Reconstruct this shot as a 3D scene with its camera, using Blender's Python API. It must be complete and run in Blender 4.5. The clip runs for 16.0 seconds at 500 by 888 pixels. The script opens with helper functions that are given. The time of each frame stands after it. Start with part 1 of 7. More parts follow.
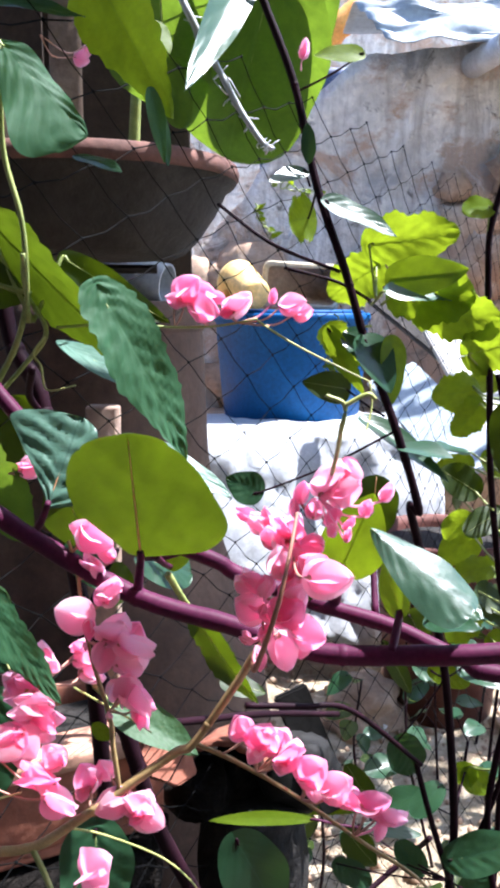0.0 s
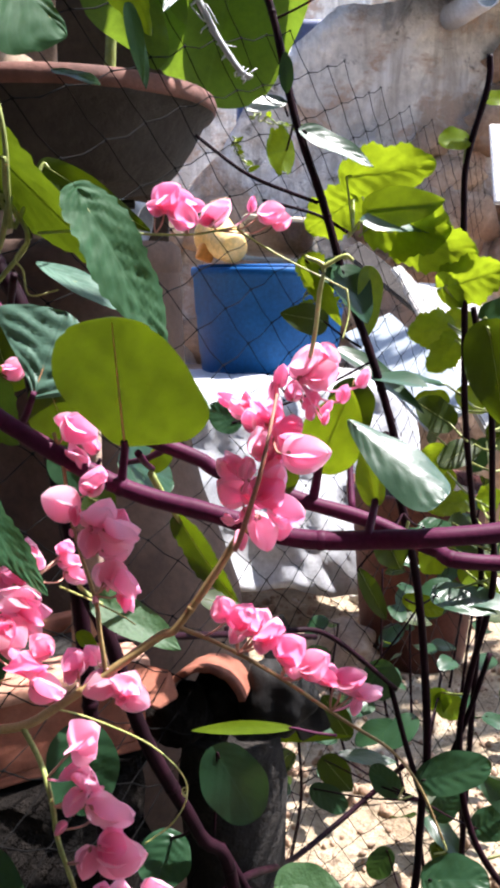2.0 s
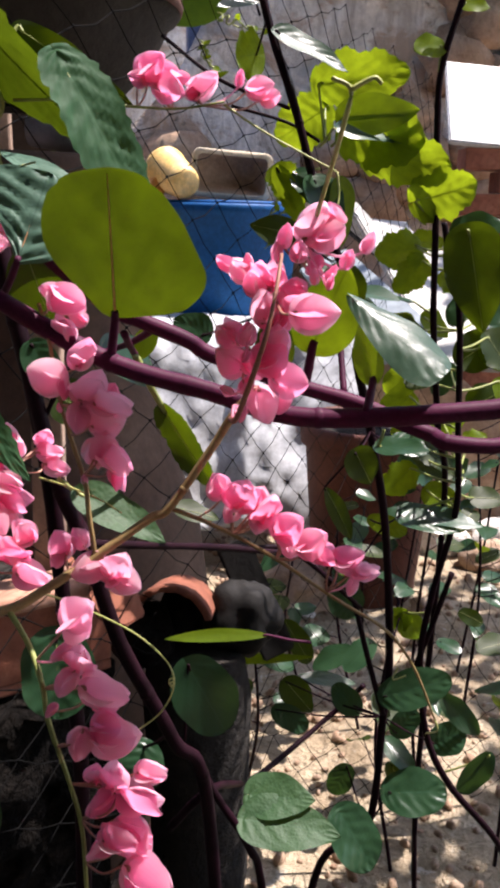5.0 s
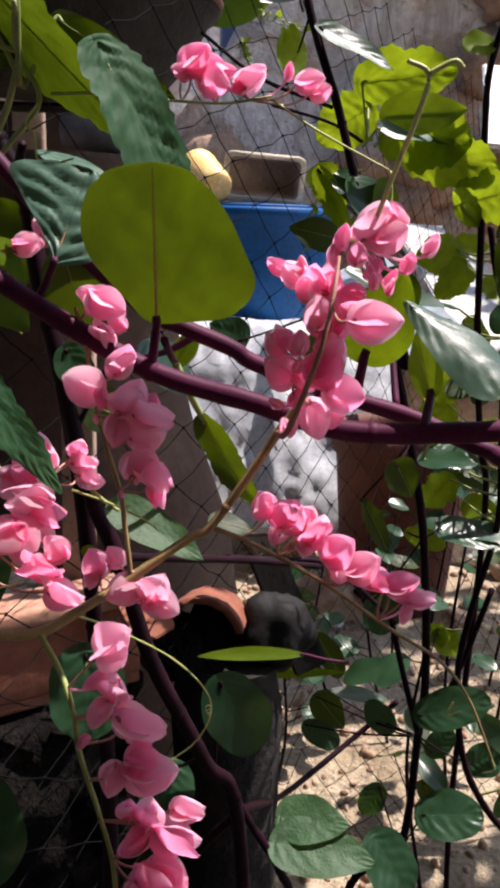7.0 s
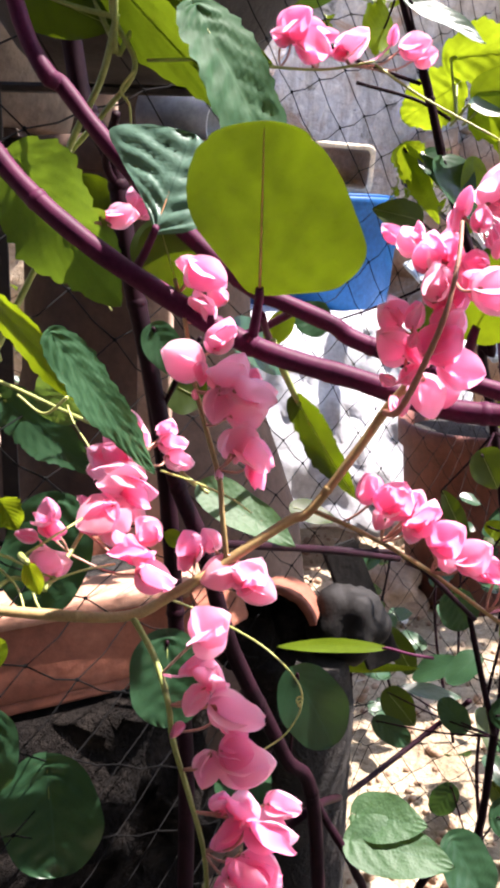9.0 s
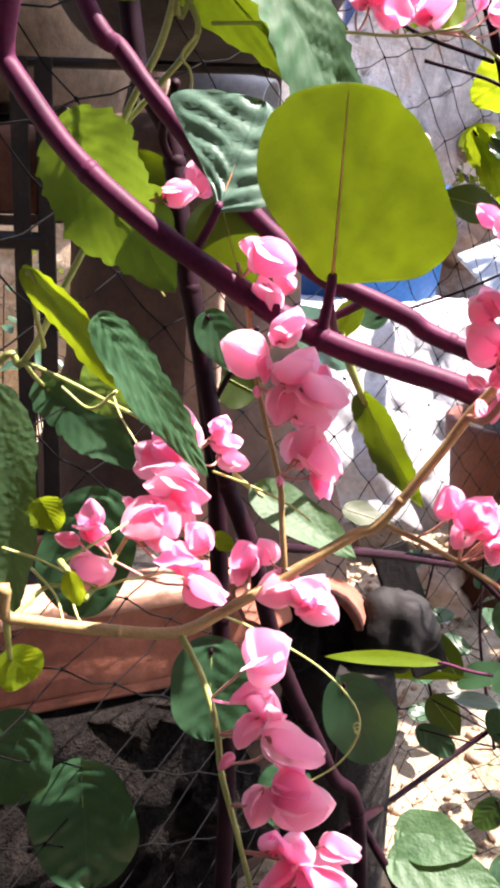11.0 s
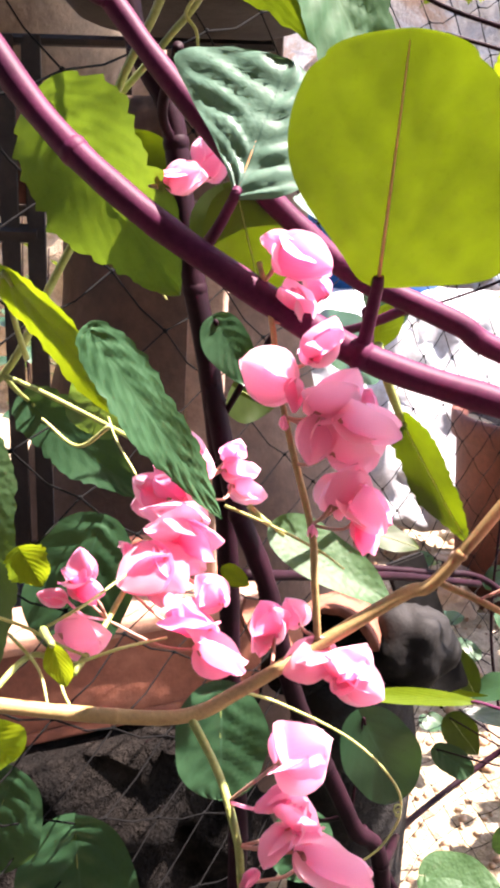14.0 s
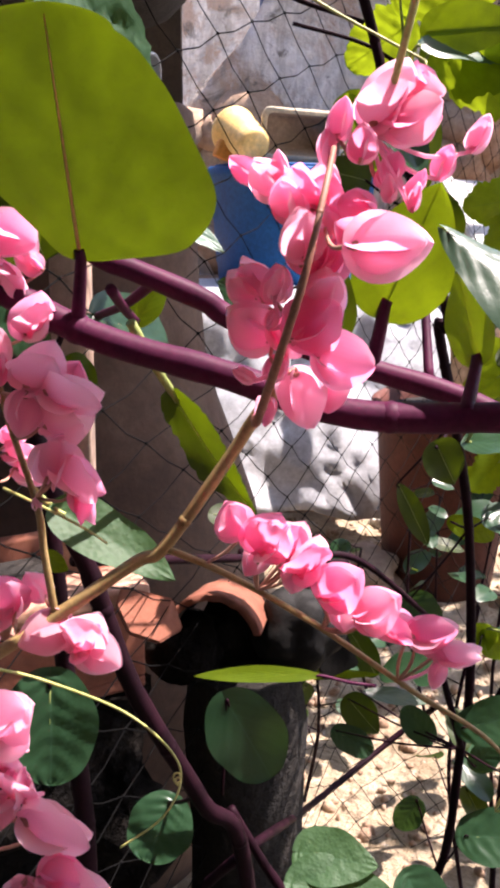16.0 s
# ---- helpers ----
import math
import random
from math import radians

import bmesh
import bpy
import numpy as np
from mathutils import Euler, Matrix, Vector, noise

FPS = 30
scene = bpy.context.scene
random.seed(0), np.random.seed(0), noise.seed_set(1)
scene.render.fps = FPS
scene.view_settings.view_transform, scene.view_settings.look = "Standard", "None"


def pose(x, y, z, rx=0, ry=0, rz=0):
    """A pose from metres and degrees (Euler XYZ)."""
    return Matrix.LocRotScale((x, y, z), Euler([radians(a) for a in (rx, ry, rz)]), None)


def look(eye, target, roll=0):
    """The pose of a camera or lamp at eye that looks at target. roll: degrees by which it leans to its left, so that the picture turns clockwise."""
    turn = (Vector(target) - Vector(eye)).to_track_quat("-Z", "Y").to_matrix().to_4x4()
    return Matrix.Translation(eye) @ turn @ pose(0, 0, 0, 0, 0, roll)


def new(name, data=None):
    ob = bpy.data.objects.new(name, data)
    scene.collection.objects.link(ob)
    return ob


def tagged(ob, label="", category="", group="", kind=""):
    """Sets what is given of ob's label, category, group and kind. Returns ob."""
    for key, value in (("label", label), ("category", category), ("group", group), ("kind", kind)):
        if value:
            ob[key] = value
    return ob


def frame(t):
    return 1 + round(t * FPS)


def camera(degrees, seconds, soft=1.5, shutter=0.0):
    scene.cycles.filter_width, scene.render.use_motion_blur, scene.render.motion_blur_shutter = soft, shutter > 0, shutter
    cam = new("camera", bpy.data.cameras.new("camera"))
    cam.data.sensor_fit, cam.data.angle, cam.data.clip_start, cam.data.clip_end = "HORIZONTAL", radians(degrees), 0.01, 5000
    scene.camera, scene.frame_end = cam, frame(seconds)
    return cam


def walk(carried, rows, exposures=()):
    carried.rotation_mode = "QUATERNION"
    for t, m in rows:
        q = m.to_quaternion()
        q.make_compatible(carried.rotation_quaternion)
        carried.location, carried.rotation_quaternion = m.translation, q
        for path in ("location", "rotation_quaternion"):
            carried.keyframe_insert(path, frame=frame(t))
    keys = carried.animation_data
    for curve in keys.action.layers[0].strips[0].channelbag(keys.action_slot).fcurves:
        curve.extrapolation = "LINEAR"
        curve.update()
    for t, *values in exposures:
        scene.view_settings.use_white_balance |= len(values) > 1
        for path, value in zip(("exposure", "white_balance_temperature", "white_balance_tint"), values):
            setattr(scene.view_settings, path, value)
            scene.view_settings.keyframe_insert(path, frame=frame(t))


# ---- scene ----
cam = camera(32.4, 16.0, soft=3.8)
METRES, EYE, TILT, LEAN, TURN = 0.42, 1.0, -9.0, 0.0, 0.0
ROWS = [
    (0.0, 0.0, 0.0, 0.0, -0.0, 0.0, -0.0),
    (0.5, -0.0128, -0.0051, 0.0282, 1.3, 0.75, -0.28),
    (1.0, 0.01, -0.0145, 0.0113, 0.28, 0.25, -0.12),
    (1.5, 0.0218, -0.0176, -0.0421, -0.83, -1.27, 0.27),
    (2.0, -0.0039, -0.0272, -0.0758, -1.52, -2.34, 0.15),
    (2.5, -0.0997, 0.0205, -0.1559, -0.31, -5.68, -0.6),
    (3.0, -0.0984, -0.0089, -0.1568, -2.26, -5.35, -0.0),
    (3.5, -0.0759, -0.0228, -0.1559, -5.28, -5.41, -0.18),
    (6.0, -0.0544, 0.033, -0.154, -4.8, -5.61, -0.76),
    (6.5, -0.0662, 0.0478, -0.1519, -4.25, -5.39, -0.91),
    (7.0, -0.0717, 0.0627, -0.1505, -3.39, -5.36, -0.97),
    (7.5, -0.0947, 0.0688, -0.1503, -1.82, -5.41, -1.52),
    (8.0, -0.1063, 0.0762, -0.1564, -1.0, -5.69, -1.38),
    (10.5, -0.1188, 0.1579, -0.1694, 2.83, -6.12, -2.67),
    (11.0, -0.134, 0.1781, -0.1655, 3.31, -6.72, -2.91),
    (11.5, -0.1457, 0.198, -0.1678, 3.58, -6.79, -2.98),
    (12.0, -0.1643, 0.2423, -0.1749, 2.94, -7.5, -2.98),
    (12.5, -0.1655, 0.2764, -0.16, 2.6, -7.66, -2.62),
    (13.0, -0.173, 0.3073, -0.1467, 3.13, -7.58, -2.86),
    (13.5, -0.1589, 0.3175, -0.1483, 2.93, -7.57, -2.62),
    (14.0, -0.1614, 0.3139, -0.1478, 3.09, -7.35, -2.61),
    (14.5, -0.1532, 0.3274, -0.15, 3.14, -7.15, -2.45),
    (15.0, -0.132, 0.3227, -0.1518, 2.18, -7.05, -2.27),
    (15.5, -0.0423, 0.3073, -0.1561, -0.05, -7.05, -0.91),
    (16.0, -0.0036, 0.3038, -0.1603, -0.35, -7.35, -0.7),
]
EXPOSURES = [(0.0, 2.35, 5850, 15), (1.5, 2.4, 6050, 16), (2.5, 1.95, 6650, 20), (3.0, 2.2, 6700, 20), (3.5, 1.75, 6700, 21), (6.0, 1.45, 6700, 21), (7.0, 1.3, 6700, 21), (7.5, 1.4, 6700, 21), (8.0, 2.1, 6700, 20), (10.5, 2.75, 6850, 27), (12.0, 3.15, 7050, 25), (14.0, 3.25, 7100, 27), (14.5, 3.05, 7100, 27), (15.0, 2.8, 7050, 26), (15.5, 2.1, 6950, 28), (16.0, 2.1, 6900, 26)]
walk(cam, [(t, pose(0, 0, EYE, TILT, LEAN, TURN) @ pose(METRES * x, METRES * y, METRES * z, 90 + pitch, roll, yaw)) for t, x, y, z, yaw, pitch, roll in ROWS], EXPOSURES)

# ---- world, sun, exposure ----
world = bpy.data.worlds.new("sky")
scene.world = world
world.use_nodes = True
_sky = world.node_tree.nodes.new("ShaderNodeTexSky")
_sky.sky_type = "NISHITA"
_sky.sun_disc = False
_sky.sun_elevation = radians(66)
_sky.sun_rotation = radians(76)
_bg = world.node_tree.nodes["Background"]
_bg.inputs["Strength"].default_value = 0.105
world.node_tree.links.new(_sky.outputs["Color"], _bg.inputs["Color"])
sun = new("sun", bpy.data.lights.new("sun", "SUN"))
sun.data.energy = 3.7
sun.data.angle = radians(0.5)
sun.data.color = (1.0, 0.965, 0.91)
SUN_WAY = Vector((math.sin(radians(76)) * math.cos(radians(66)), math.cos(radians(76)) * math.cos(radians(66)), math.sin(radians(66))))
sun.matrix_world = look(SUN_WAY * 20, (0, 0, 0))


# ---- materials ----
def material(name):
    m = bpy.data.materials.new(name)
    m.use_nodes = True
    nt = m.node_tree
    return m, nt, nt.nodes["Principled BSDF"], nt.nodes["Material Output"]


def node(nt, kind, **inputs):
    n = nt.nodes.new(kind)
    for k, v in inputs.items():
        n.inputs[k.replace("_", " ")].default_value = v
    return n


def ramp(nt, fac, stops):
    r = nt.nodes.new("ShaderNodeValToRGB")
    while len(r.color_ramp.elements) < len(stops):
        r.color_ramp.elements.new(0.5)
    for e, (p, c) in zip(r.color_ramp.elements, stops):
        e.position, e.color = p, (*c, 1)
    nt.links.new(fac, r.inputs["Fac"])
    return r.outputs["Color"]


def mixed(nt, a, b, fac, mode="MIX"):
    n = nt.nodes.new("ShaderNodeMix")
    n.data_type, n.blend_type = "RGBA", mode
    for sock, v in ((n.inputs[0], fac), (n.inputs[6], a), (n.inputs[7], b)):
        if isinstance(v, bpy.types.NodeSocket):
            nt.links.new(v, sock)
        else:
            sock.default_value = v if isinstance(v, (int, float)) else (*v, 1)
    return n.outputs[2]


def math_node(nt, op, a, b=None):
    n = nt.nodes.new("ShaderNodeMath")
    n.operation = op
    for sock, v in zip(n.inputs, (a, b)):
        if isinstance(v, bpy.types.NodeSocket):
            nt.links.new(v, sock)
        elif v is not None:
            sock.default_value = v
    return n.outputs[0]


def noise_tex(nt, scale, detail=6.0, rough=0.6, coords="Object"):
    tc = nt.nodes.new("ShaderNodeTexCoord")
    n = node(nt, "ShaderNodeTexNoise", Scale=scale, Detail=detail, Roughness=rough)
    nt.links.new(tc.outputs[coords], n.inputs["Vector"])
    return n.outputs["Fac"]


def bump(nt, bsdf, height, strength, distance):
    b = node(nt, "ShaderNodeBump", Strength=strength, Distance=distance)
    nt.links.new(height, b.inputs["Height"])
    nt.links.new(b.outputs["Normal"], bsdf.inputs["Normal"])
    return b.outputs["Normal"]


def surface(name, dark, mid, light, scale, rough=0.8, fine=None, relief=0.3, depth=0.004, metal=0.0, speck=None):
    """A weathered surface: broad stains over fine grain, with relief."""
    m, nt, p, out = material(name)
    big = noise_tex(nt, scale, 8, 0.65)
    small = noise_tex(nt, fine or scale * 9, 5, 0.7)
    col = ramp(nt, big, [(0.3, dark), (0.52, mid), (0.72, light)])
    grain = ramp(nt, small, [(0.25, (0.55, 0.55, 0.55)), (0.75, (1.25, 1.25, 1.25))])
    col = mixed(nt, col, grain, 0.8, "MULTIPLY")
    if speck:
        v = node(nt, "ShaderNodeTexVoronoi", Scale=scale * 12)
        tc = nt.nodes.new("ShaderNodeTexCoord")
        nt.links.new(tc.outputs["Object"], v.inputs["Vector"])
        col = mixed(nt, col, speck, ramp(nt, v.outputs["Distance"], [(0.08, (1, 1, 1)), (0.2, (0, 0, 0))]))
    nt.links.new(col, p.inputs["Base Color"])
    p.inputs["Roughness"].default_value = rough
    p.inputs["Metallic"].default_value = metal
    bump(nt, p, math_node(nt, "ADD", big, small), relief, depth)
    return m


def leaf_material(name, dark, light, glow, rough=0.38, thin=0.45, veins=9.0, vein_tint=(0.35, 0.5, 0.2), relief=0.35, cells=0, net=0.22):
    """A living leaf: blade colour in patches, a net of side veins from the UV map, and light that shines through the blade."""
    m, nt, p, out = material(name)
    uv = nt.nodes.new("ShaderNodeUVMap")
    sep = nt.nodes.new("ShaderNodeSeparateXYZ")
    nt.links.new(uv.outputs["UV"], sep.inputs[0])
    across = math_node(nt, "ABSOLUTE", math_node(nt, "SUBTRACT", sep.outputs[1], 0.5))
    slant = math_node(nt, "SUBTRACT", math_node(nt, "ADD", math_node(nt, "MULTIPLY", sep.outputs[0], veins), math_node(nt, "MULTIPLY", noise_tex(nt, 70, 3, 0.5), 0.7)), math_node(nt, "MULTIPLY", across, veins * 1.15))
    line = math_node(nt, "PINGPONG", slant, 0.5)
    side = ramp(nt, line, [(0.0, (1, 1, 1)), (0.16, (0, 0, 0))])
    mid = ramp(nt, across, [(0.0, (1, 1, 1)), (0.018, (0, 0, 0))])
    vein = math_node(nt, "MAXIMUM", math_node(nt, "MULTIPLY", side, net), mid)
    info = nt.nodes.new("ShaderNodeObjectInfo")
    patch = math_node(nt, "ADD", math_node(nt, "MULTIPLY", noise_tex(nt, 30, 5, 0.6), 0.6), math_node(nt, "MULTIPLY", noise_tex(nt, 130, 4, 0.65), 0.4))
    base = mixed(nt, dark, light, math_node(nt, "ADD", math_node(nt, "MULTIPLY", math_node(nt, "SUBTRACT", patch, 0.34), 2.3), math_node(nt, "MULTIPLY", info.outputs["Random"], 0.25)))
    fleck = noise_tex(nt, 420, 2, 0.5)
    base = mixed(nt, base, tuple(0.6 * c for c in dark), ramp(nt, fleck, [(0.6, (0, 0, 0)), (0.75, (0.5, 0.5, 0.5))]))
    col = mixed(nt, base, vein_tint, math_node(nt, "MULTIPLY", vein, 0.55))
    nt.links.new(col, p.inputs["Base Color"])
    p.inputs["Roughness"].default_value = rough
    height = math_node(nt, "ADD", math_node(nt, "MULTIPLY", line, 0.22), patch)
    if cells:
        vor = node(nt, "ShaderNodeTexVoronoi", Scale=cells)
        vor.feature = "SMOOTH_F1"
        nt.links.new(nt.nodes.new("ShaderNodeTexCoord").outputs["Object"], vor.inputs["Vector"])
        height = math_node(nt, "SUBTRACT", math_node(nt, "MULTIPLY", height, 0.5), math_node(nt, "MULTIPLY", vor.outputs["Distance"], 1.6))
    normal = bump(nt, p, height, relief, 0.0009 if cells else 0.0012)
    tr = nt.nodes.new("ShaderNodeBsdfTranslucent")
    through_col = mixed(nt, glow, tuple(0.38 * c for c in glow), math_node(nt, "SUBTRACT", math_node(nt, "ADD", math_node(nt, "MULTIPLY", vein, 0.3), math_node(nt, "MULTIPLY", patch, 2.6)), 0.75))
    nt.links.new(through_col, tr.inputs["Color"])
    nt.links.new(normal, tr.inputs["Normal"])
    mix = node(nt, "ShaderNodeMixShader", Fac=thin)
    nt.links.new(p.outputs[0], mix.inputs[1])
    nt.links.new(tr.outputs[0], mix.inputs[2])
    nt.links.new(mix.outputs[0], out.inputs["Surface"])
    return m


def petal_material(name, deep, pale, glow):
    m, nt, p, out = material(name)
    uv = nt.nodes.new("ShaderNodeUVMap")
    sep = nt.nodes.new("ShaderNodeSeparateXYZ")
    nt.links.new(uv.outputs["UV"], sep.inputs[0])
    across = math_node(nt, "ABSOLUTE", math_node(nt, "SUBTRACT", sep.outputs[1], 0.5))
    fine = noise_tex(nt, 260, 4, 0.6)
    info = nt.nodes.new("ShaderNodeObjectInfo")
    streak = math_node(nt, "PINGPONG", math_node(nt, "MULTIPLY", sep.outputs[1], 13.0), 0.5)
    fac = math_node(nt, "ADD", math_node(nt, "MULTIPLY", across, 1.15), math_node(nt, "MULTIPLY", fine, 0.25))
    fac = math_node(nt, "ADD", fac, math_node(nt, "MULTIPLY", info.outputs["Random"], 0.35))
    fac = math_node(nt, "SUBTRACT", fac, math_node(nt, "MULTIPLY", streak, 0.22))
    col = ramp(nt, fac, [(0.2, deep), (0.75, pale)])
    nt.links.new(col, p.inputs["Base Color"])
    p.inputs["Roughness"].default_value = 0.55
    normal = bump(nt, p, math_node(nt, "ADD", math_node(nt, "MULTIPLY", streak, 0.4), fine), 0.18, 0.0004)
    tr = nt.nodes.new("ShaderNodeBsdfTranslucent")
    tr.inputs["Color"].default_value = (*glow, 1)
    nt.links.new(normal, tr.inputs["Normal"])
    nt.links.new(mixed(nt, glow, pale, math_node(nt, "MULTIPLY", fine, 0.6)), tr.inputs["Color"])
    mix = node(nt, "ShaderNodeMixShader", Fac=0.72)
    nt.links.new(p.outputs[0], mix.inputs[1])
    nt.links.new(tr.outputs[0], mix.inputs[2])
    nt.links.new(mix.outputs[0], out.inputs["Surface"])
    return m


def stem_material(name, a, b, rough=0.4, scale=60):
    m, nt, p, out = material(name)
    n = noise_tex(nt, scale, 6, 0.6)
    f = noise_tex(nt, scale * 12, 3, 0.6)
    nt.links.new(mixed(nt, ramp(nt, n, [(0.3, a), (0.7, b)]), ramp(nt, f, [(0.3, (0.7, 0.7, 0.7)), (0.7, (1.15, 1.15, 1.15))]), 0.7, "MULTIPLY"), p.inputs["Base Color"])
    p.inputs["Roughness"].default_value = rough
    bump(nt, p, math_node(nt, "ADD", n, f), 0.15, 0.0005)
    return m


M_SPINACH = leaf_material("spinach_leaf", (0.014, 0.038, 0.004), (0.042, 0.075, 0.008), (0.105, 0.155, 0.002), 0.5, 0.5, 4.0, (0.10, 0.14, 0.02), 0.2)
M_SPINACH_DARK = leaf_material("spinach_leaf_dark", (0.011, 0.040, 0.018), (0.029, 0.078, 0.036), (0.12, 0.25, 0.04), 0.30, 0.22, 5.0, (0.05, 0.12, 0.07), 0.4)
M_SHINE = leaf_material("shiny_leaf", (0.015, 0.055, 0.030), (0.04, 0.11, 0.06), (0.12, 0.26, 0.05), 0.40, 0.2, 5.0, (0.05, 0.12, 0.07), 0.4)
M_SPINACH_DARK.node_tree.nodes["Principled BSDF"].inputs["Specular IOR Level"].default_value = 0.42
M_SHINE.node_tree.nodes["Principled BSDF"].inputs["Specular IOR Level"].default_value = 0.9
# bluish base raised to carry the sky's sheen on the blade
M_PUCKER = leaf_material("puckered_leaf", (0.045, 0.12, 0.085), (0.14, 0.25, 0.185), (0.16, 0.30, 0.10), 0.42, 0.22, 6.0, (0.02, 0.07, 0.05), 0.6)
M_NET_LEAF = leaf_material("net_veined_leaf", (0.014, 0.062, 0.026), (0.042, 0.125, 0.056), (0.20, 0.36, 0.06), 0.6, 0.28, 8.0, (0.09, 0.20, 0.10), 0.3, 0, 0.45)
M_NET_LEAF.node_tree.nodes["Principled BSDF"].inputs["Specular IOR Level"].default_value = 0.15
M_CORAL_LEAF = leaf_material("coral_leaf", (0.020, 0.070, 0.022), (0.052, 0.125, 0.046), (0.22, 0.38, 0.05), 0.6, 0.32, 7.0, (0.08, 0.18, 0.09), 0.25, 450)
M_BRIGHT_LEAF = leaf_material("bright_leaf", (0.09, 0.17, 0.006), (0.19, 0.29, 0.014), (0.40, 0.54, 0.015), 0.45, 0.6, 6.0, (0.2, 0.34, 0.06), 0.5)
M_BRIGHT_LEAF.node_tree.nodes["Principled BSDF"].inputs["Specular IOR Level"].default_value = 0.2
M_TOOTHED = leaf_material("toothed_leaf", (0.04, 0.095, 0.006), (0.10, 0.165, 0.012), (0.125, 0.19, 0.006), 0.45, 0.5, 6.0, (0.14, 0.25, 0.04), 0.5)
M_TOOTHED.node_tree.nodes["Principled BSDF"].inputs["Specular IOR Level"].default_value = 0.2
M_BROAD_LEAF = leaf_material("broad_leaf", (0.04, 0.10, 0.02), (0.075, 0.16, 0.03), (0.19, 0.31, 0.02), 0.42, 0.5, 9.0, (0.15, 0.3, 0.06), 0.3)
M_PETAL = petal_material("petal", (0.94, 0.15, 0.38), (0.98, 0.54, 0.72), (1.0, 0.31, 0.55))
M_PETAL_PALE = petal_material("petal_pale", (0.96, 0.34, 0.53), (0.98, 0.72, 0.82), (1.0, 0.46, 0.65))
# brighter copy of the spinach leaf, with sunlight put into its colour
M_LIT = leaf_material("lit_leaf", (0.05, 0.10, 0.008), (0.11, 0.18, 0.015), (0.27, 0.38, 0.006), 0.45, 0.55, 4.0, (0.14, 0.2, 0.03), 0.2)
M_RIB = stem_material("leaf_rib", (0.50, 0.22, 0.09), (0.62, 0.32, 0.15), 0.5, 90)
M_PURPLE = stem_material("purple_stem", (0.046, 0.007, 0.026), (0.10, 0.015, 0.050), 0.55, 45)
M_PURPLE.node_tree.nodes["Principled BSDF"].inputs["Specular IOR Level"].default_value = 0.14
M_DARKSTEM = stem_material("dark_stem", (0.007, 0.0015, 0.004), (0.022, 0.005, 0.011), 0.6, 50)
M_DARKSTEM.node_tree.nodes["Principled BSDF"].inputs["Specular IOR Level"].default_value = 0.10
M_TAN = stem_material("tan_stalk", (0.28, 0.185, 0.072), (0.42, 0.30, 0.12), 0.6, 70)
M_PINKSTALK = stem_material("pink_stalk", (0.25, 0.10, 0.06), (0.38, 0.17, 0.12), 0.6, 90)
M_GREENSTALK = stem_material("green_stalk", (0.20, 0.26, 0.06), (0.36, 0.40, 0.12), 0.5, 70)
M_TENDRIL = stem_material("tendril", (0.35, 0.40, 0.10), (0.55, 0.55, 0.2), 0.5, 70)
M_CORD = stem_material("net_cord", (0.002, 0.002, 0.002), (0.005, 0.005, 0.005), 0.9, 30)
M_CORD.node_tree.nodes["Principled BSDF"].inputs["Specular IOR Level"].default_value = 0.1
M_TERRACOTTA = surface("terracotta", (0.17, 0.052, 0.030), (0.31, 0.105, 0.060), (0.41, 0.17, 0.105), 7, 0.85, 60, 0.35, 0.003)
# paler terracotta: the sunlight on the trough's rim is put into the colour
M_TERRA_SUNLIT = surface("sunlit_terracotta", (0.36, 0.17, 0.11), (0.52, 0.28, 0.19), (0.66, 0.42, 0.30), 9, 0.9, 60, 0.35, 0.003)
M_RIM = surface("dull_terracotta", (0.09, 0.04, 0.03), (0.17, 0.075, 0.055), (0.25, 0.12, 0.09), 9, 0.85, 70, 0.4, 0.003)
M_POT_GREY = surface("clay_pot", (0.022, 0.019, 0.016), (0.042, 0.036, 0.031), (0.07, 0.06, 0.05), 8, 0.9, 70, 0.5, 0.004)
M_POT_BROWN = surface("brown_pot", (0.048, 0.026, 0.017), (0.100, 0.057, 0.038), (0.16, 0.100, 0.070), 6, 0.85, 60, 0.4, 0.003)
M_POT_BEIGE = surface("beige_pot", (0.17, 0.12, 0.08), (0.28, 0.21, 0.145), (0.37, 0.29, 0.21), 9, 0.9, 60, 0.6, 0.005)
M_POT_DARK = surface("dark_pot", (0.006, 0.006, 0.006), (0.014, 0.013, 0.012), (0.034, 0.03, 0.027), 9, 0.7, 80, 0.4, 0.003)
M_POT_DARK.node_tree.nodes["Principled BSDF"].inputs["Specular IOR Level"].default_value = 0.25
M_POT_RED = surface("red_pot", (0.07, 0.018, 0.012), (0.12, 0.032, 0.02), (0.18, 0.06, 0.04), 8, 0.7, 80, 0.3, 0.002)
M_CONCRETE = surface("concrete", (0.56, 0.53, 0.48), (0.82, 0.78, 0.71), (0.90, 0.87, 0.82), 3.2, 0.92, 22, 0.9, 0.03)


